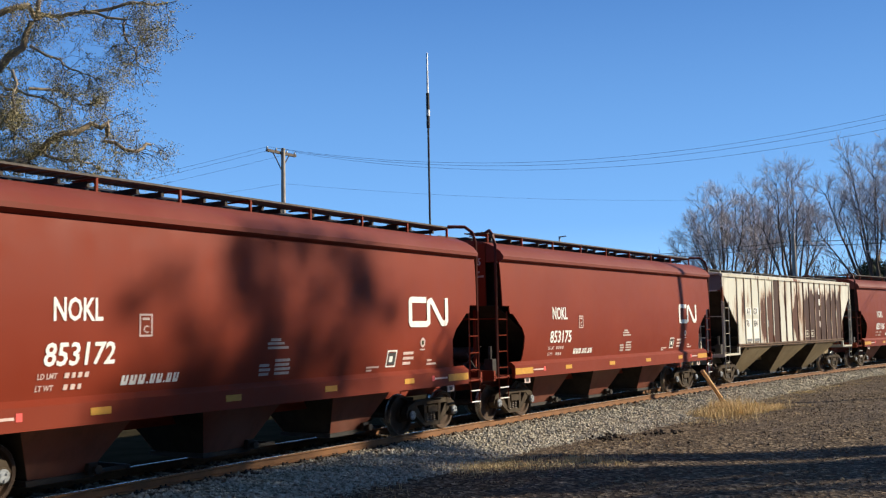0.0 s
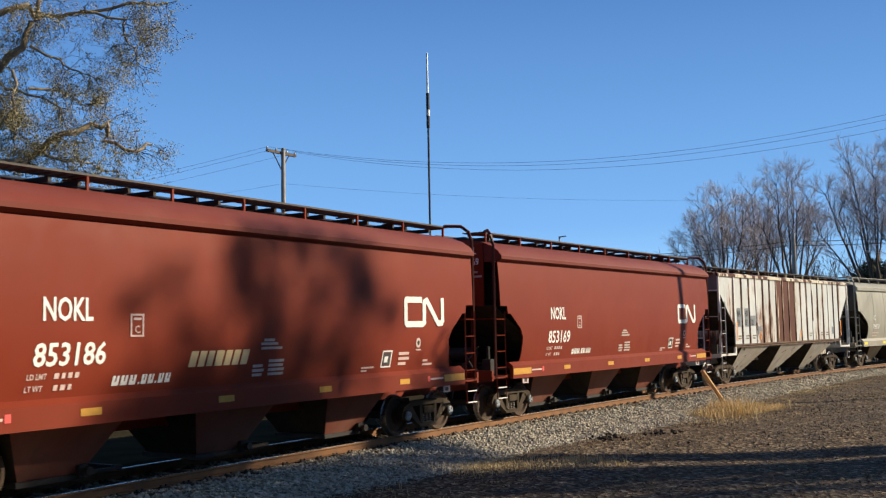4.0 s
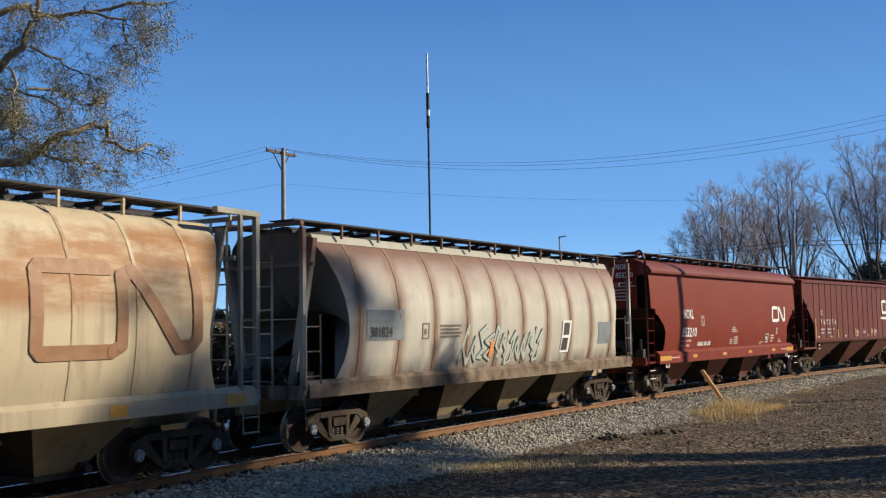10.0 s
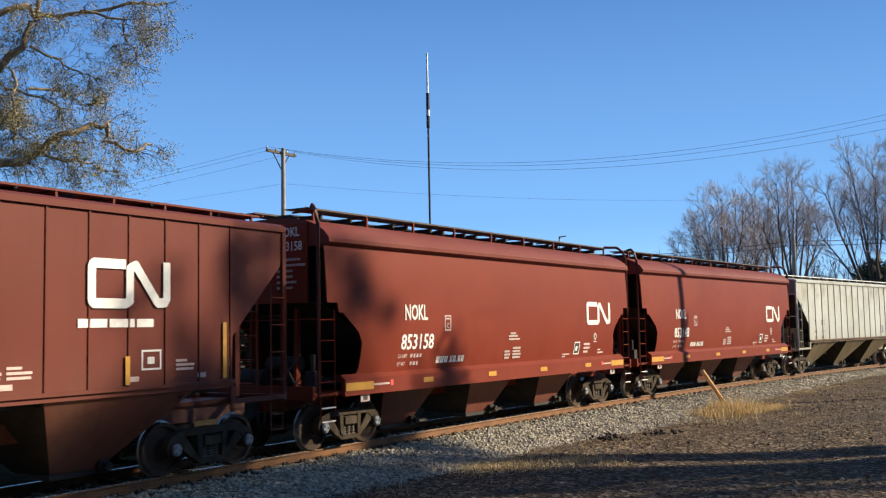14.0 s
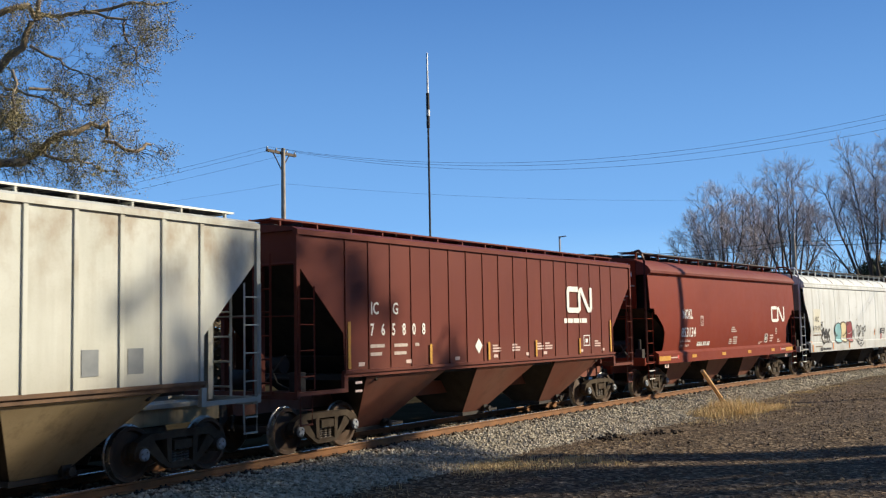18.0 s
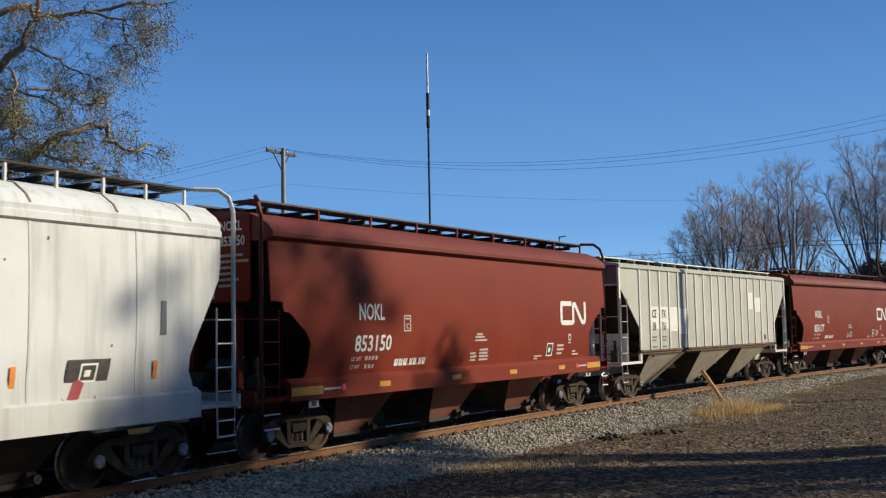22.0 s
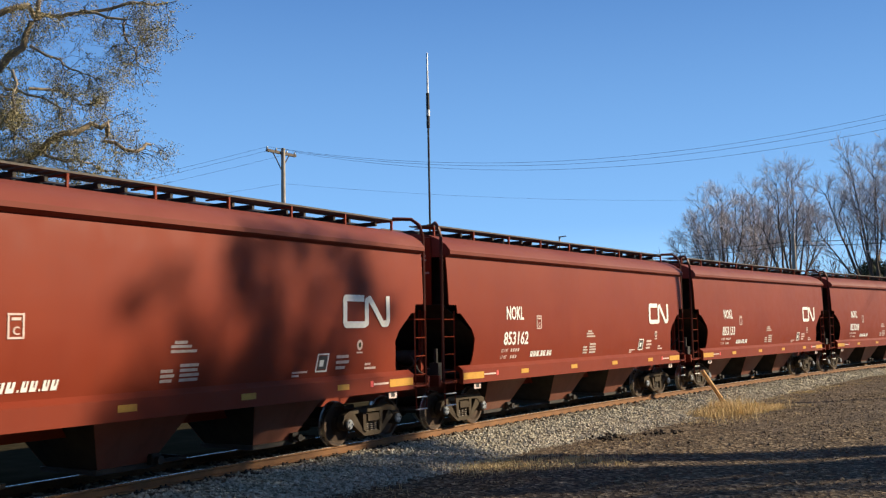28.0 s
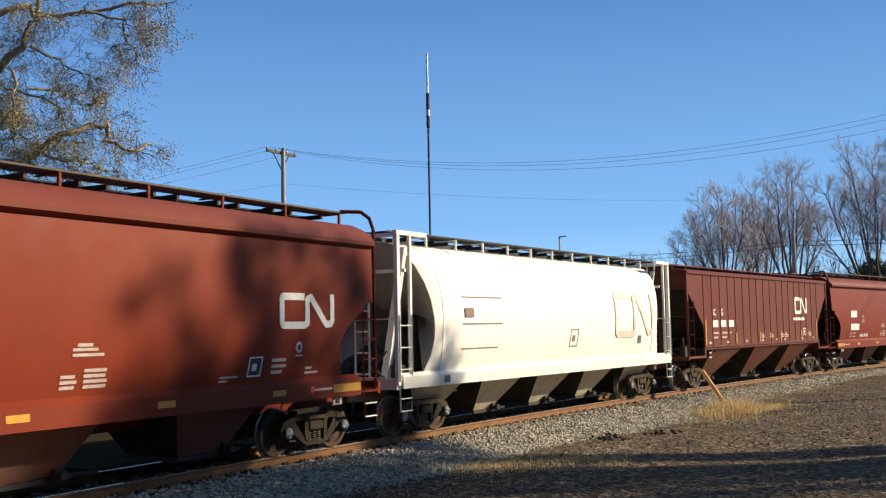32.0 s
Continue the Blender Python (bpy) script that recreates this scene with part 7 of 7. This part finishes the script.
    part("trunk", g, BARK, tree, smooth=60)
    part("crown", lv, LEAF_OLD, tree, "clumps of late leaves")


def roadside_tree():
    """A broad low tree whose shade lies over the dirt in the foreground."""
    rng = random.Random(52)
    tree = thing("roadside_tree", "broad half-bare tree with clumps of brown leaves", "tree")
    h = Vector((SUN_DIR.x, SUN_DIR.y, 0)).normalized()
    rise = math.tan(SUN_EL)
    g, lv = Geo(), Geo()
    side = Vector((-h.y, h.x, 0))
    root = side * 19.5 + h * 29
    top = Vector((root.x, root.y, 5.5))
    g.tube([(root.x + 0.3, root.y, -0.7), (root.x, root.y, 2.5), top], 0.36, 9, 0.26)
    # clumps in tiers: distance across the sun's way, how tight, along it from and to, how many
    tiers = ((21.0, 0.20, 6.5, 21, 46), (19.1, 0.14, 5, 20, 20), (17.6, 0.30, 2, 21, 38), (16.2, 0.40, 1, 20, 34), (20.1, 0.10, 11, 20, 8), (23.2, 0.55, 0.2, 3.0, 16), (21.7, 0.12, 3, 7, 10), (14.8, 0.5, 0, 18, 24))
    for across, tight, a0, a1, n in tiers:
        for _ in range(n):
            at = side * rng.gauss(across, tight) + h * rng.uniform(a0, a1)
            d = rng.uniform(15.5, 20.5) + (11 if a0 < 6 else 0)
            p = Vector((at.x, at.y, GROUND_Z)) + h * d + Vector((0, 0, rise * d))
            g.tube([top, top.lerp(p, 0.5) + Vector((rng.gauss(0, 0.3), rng.gauss(0, 0.3), 0.5)), p], 0.05, 5, 0.02)
            for _ in range(6):
                q = p + h * rng.gauss(0, 0.7) + side * rng.gauss(0, 0.25) + Vector((0, 0, rng.gauss(0, 0.15)))
                g.tube([p, q], 0.018, 3, 0.008)
            for _ in range(85):
                leaf(lv, p + h * rng.gauss(0, 0.8) + side * rng.gauss(0, 0.2) + Vector((0, 0, rng.gauss(0, 0.1))), rng.uniform(0.08, 0.15), rng)
    part("trunk", g, BARK, tree, smooth=60)
    part("crown", lv, LEAF_OLD, tree, "clumps of late leaves")


def light_blocking_woods():
    """Unseen woods added behind the viewpoint and along the line to the left, closing the place and blocking sky light.
    """
    rng = random.Random(77)
    g = Geo()
    for _ in range(19000):
        az = radians(rng.uniform(124, 344))
        d = rng.uniform(36, 46) + (6 if abs(math.degrees(az) - 141) < 25 else 0)
        top = 9.5 + 16 * min(max((math.degrees(az) - 176) / 14, 0), 1) + 9 * min(max((math.degrees(az) - 225) / 20, 0), 1) + 2.5 * noise.noise((math.sin(az) * 6, math.cos(az) * 6, 0))
        z = rng.uniform(-0.5, top)
        leaf(g, Vector((math.sin(az) * d, math.cos(az) * d, z)), rng.uniform(0.9, 1.7), rng)
    solid("woods", g, SKY_BLOCK, "added unseen ring of brown leaves that blocks sky light", "woods", kind="stuff")


# guessed scrub, added to keep bright horizon out of the gaps between cars
def far_scrub():
    rng = random.Random(61)
    g = Geo()
    for _ in range(8000):
        az, d = radians(rng.uniform(26, 72)), rng.uniform(56, 61)
        top = 3.6 + 0.6 * noise.noise((az * 30, 0.5, 0))
        leaf(g, Vector((math.sin(az) * d, math.cos(az) * d, rng.uniform(-0.4, top))), rng.uniform(0.3, 0.6), rng)
    solid("scrub", g, SCRUB, "added brown low scrub hiding the horizon between cars", "scrub", kind="stuff")


def build_trees():
    far_scrub()
    roadside_tree()
    light_blocking_woods()
    left_tree()
    shade_tree()
    for az, dist, top, wide, seed, limbs in ((77.3, 93, 0.137, 4.9, 1, 19), (79.2, 98, 0.141, 3.4, 2, 9), (80.8, 88, 0.166, 2.9, 4, 9), (84.9, 84, 0.174, 5.8, 6, 13), (87.6, 80, 0.186, 5.0, 7, 12)):
        fan_tree(bearing(az, 0, dist), EYE.z + top * dist, wide, seed, limbs=limbs)
    for az, dist, top, seed in ((73.2, 150, 0.078, 14), (83.4, 150, 0.062, 15), (81.8, 160, 0.06, 16), (72.2, 150, 0.07, 17)):
        bare_tree(bearing(az, 0, dist), (EYE.z + top * dist + 0.7), seed, depth=5, r=0.2, minr=0.03, label="far bare tree beyond the railway")
    rng = random.Random(9)
    bush = thing("evergreen_bush", "dark rounded evergreen behind the bare trees", "bush")
    g, c = Geo(), bearing(84.9, 0.02, 110)
    for _ in range(3500):
        d = Vector((rng.gauss(0, 1), rng.gauss(0, 1), abs(rng.gauss(0, 1)))).normalized() * rng.uniform(0.75, 1.05)
        leaf(g, Vector((c.x + d.x * 3.2, c.y + d.y * 3.2, 1.5 + d.z * 6.9)), 0.35, rng)
    part("crown", g, HEDGE, bush)
    part("trunk", Geo().tube([(c.x, c.y, -0.7), (c.x, c.y, 4)], 0.3, 7), BARK, bush)


build_stake()
build_grass()
build_lumps()
build_mast()
build_poles()
build_trees()


# ---- the train rolls past at an even pace ----
def car_pose(s, tc):
    x0, y0, _ = line(s - tc / 2)
    x1, y1, _ = line(s + tc / 2)
    return pose((x0 + x1) / 2, (y0 + y1) / 2, 0, 0, 0, math.degrees(math.atan2(y1 - y0, x1 - x0)))


def motions():
    for car, s0, tc in TRAIN:
        walk(car, [(k * 0.25, car_pose(s0 - SPEED * k * 0.25, tc)) for k in range(129)])
        for tr in [o for o in car.children if o.name.startswith("truck")]:
            for wheel in [o for o in tr.children if o.name.startswith("wheelset")]:
                ax = wheel.matrix_basis.translation.x
                at0 = s0 + tr.matrix_basis.translation.x + ax
                first = min(max(int((at0 - 78) / SPEED * FPS), 0), 32 * FPS)
                last = min(max(int((at0 - 2) / SPEED * FPS) + 1, 0), 32 * FPS)
                frames_ = sorted({0, 32 * FPS, *range(first, last + 1)})
                rows = []
                for f in frames_:
                    q = min(max(f, first), last) / FPS
                    rows.append((f / FPS, pose(ax, 0, 0.457, 0, -math.degrees(SPEED * q / 0.457) % 360 + (at0 * 57) % 360, 0)))
                walk(wheel, rows)


motions()
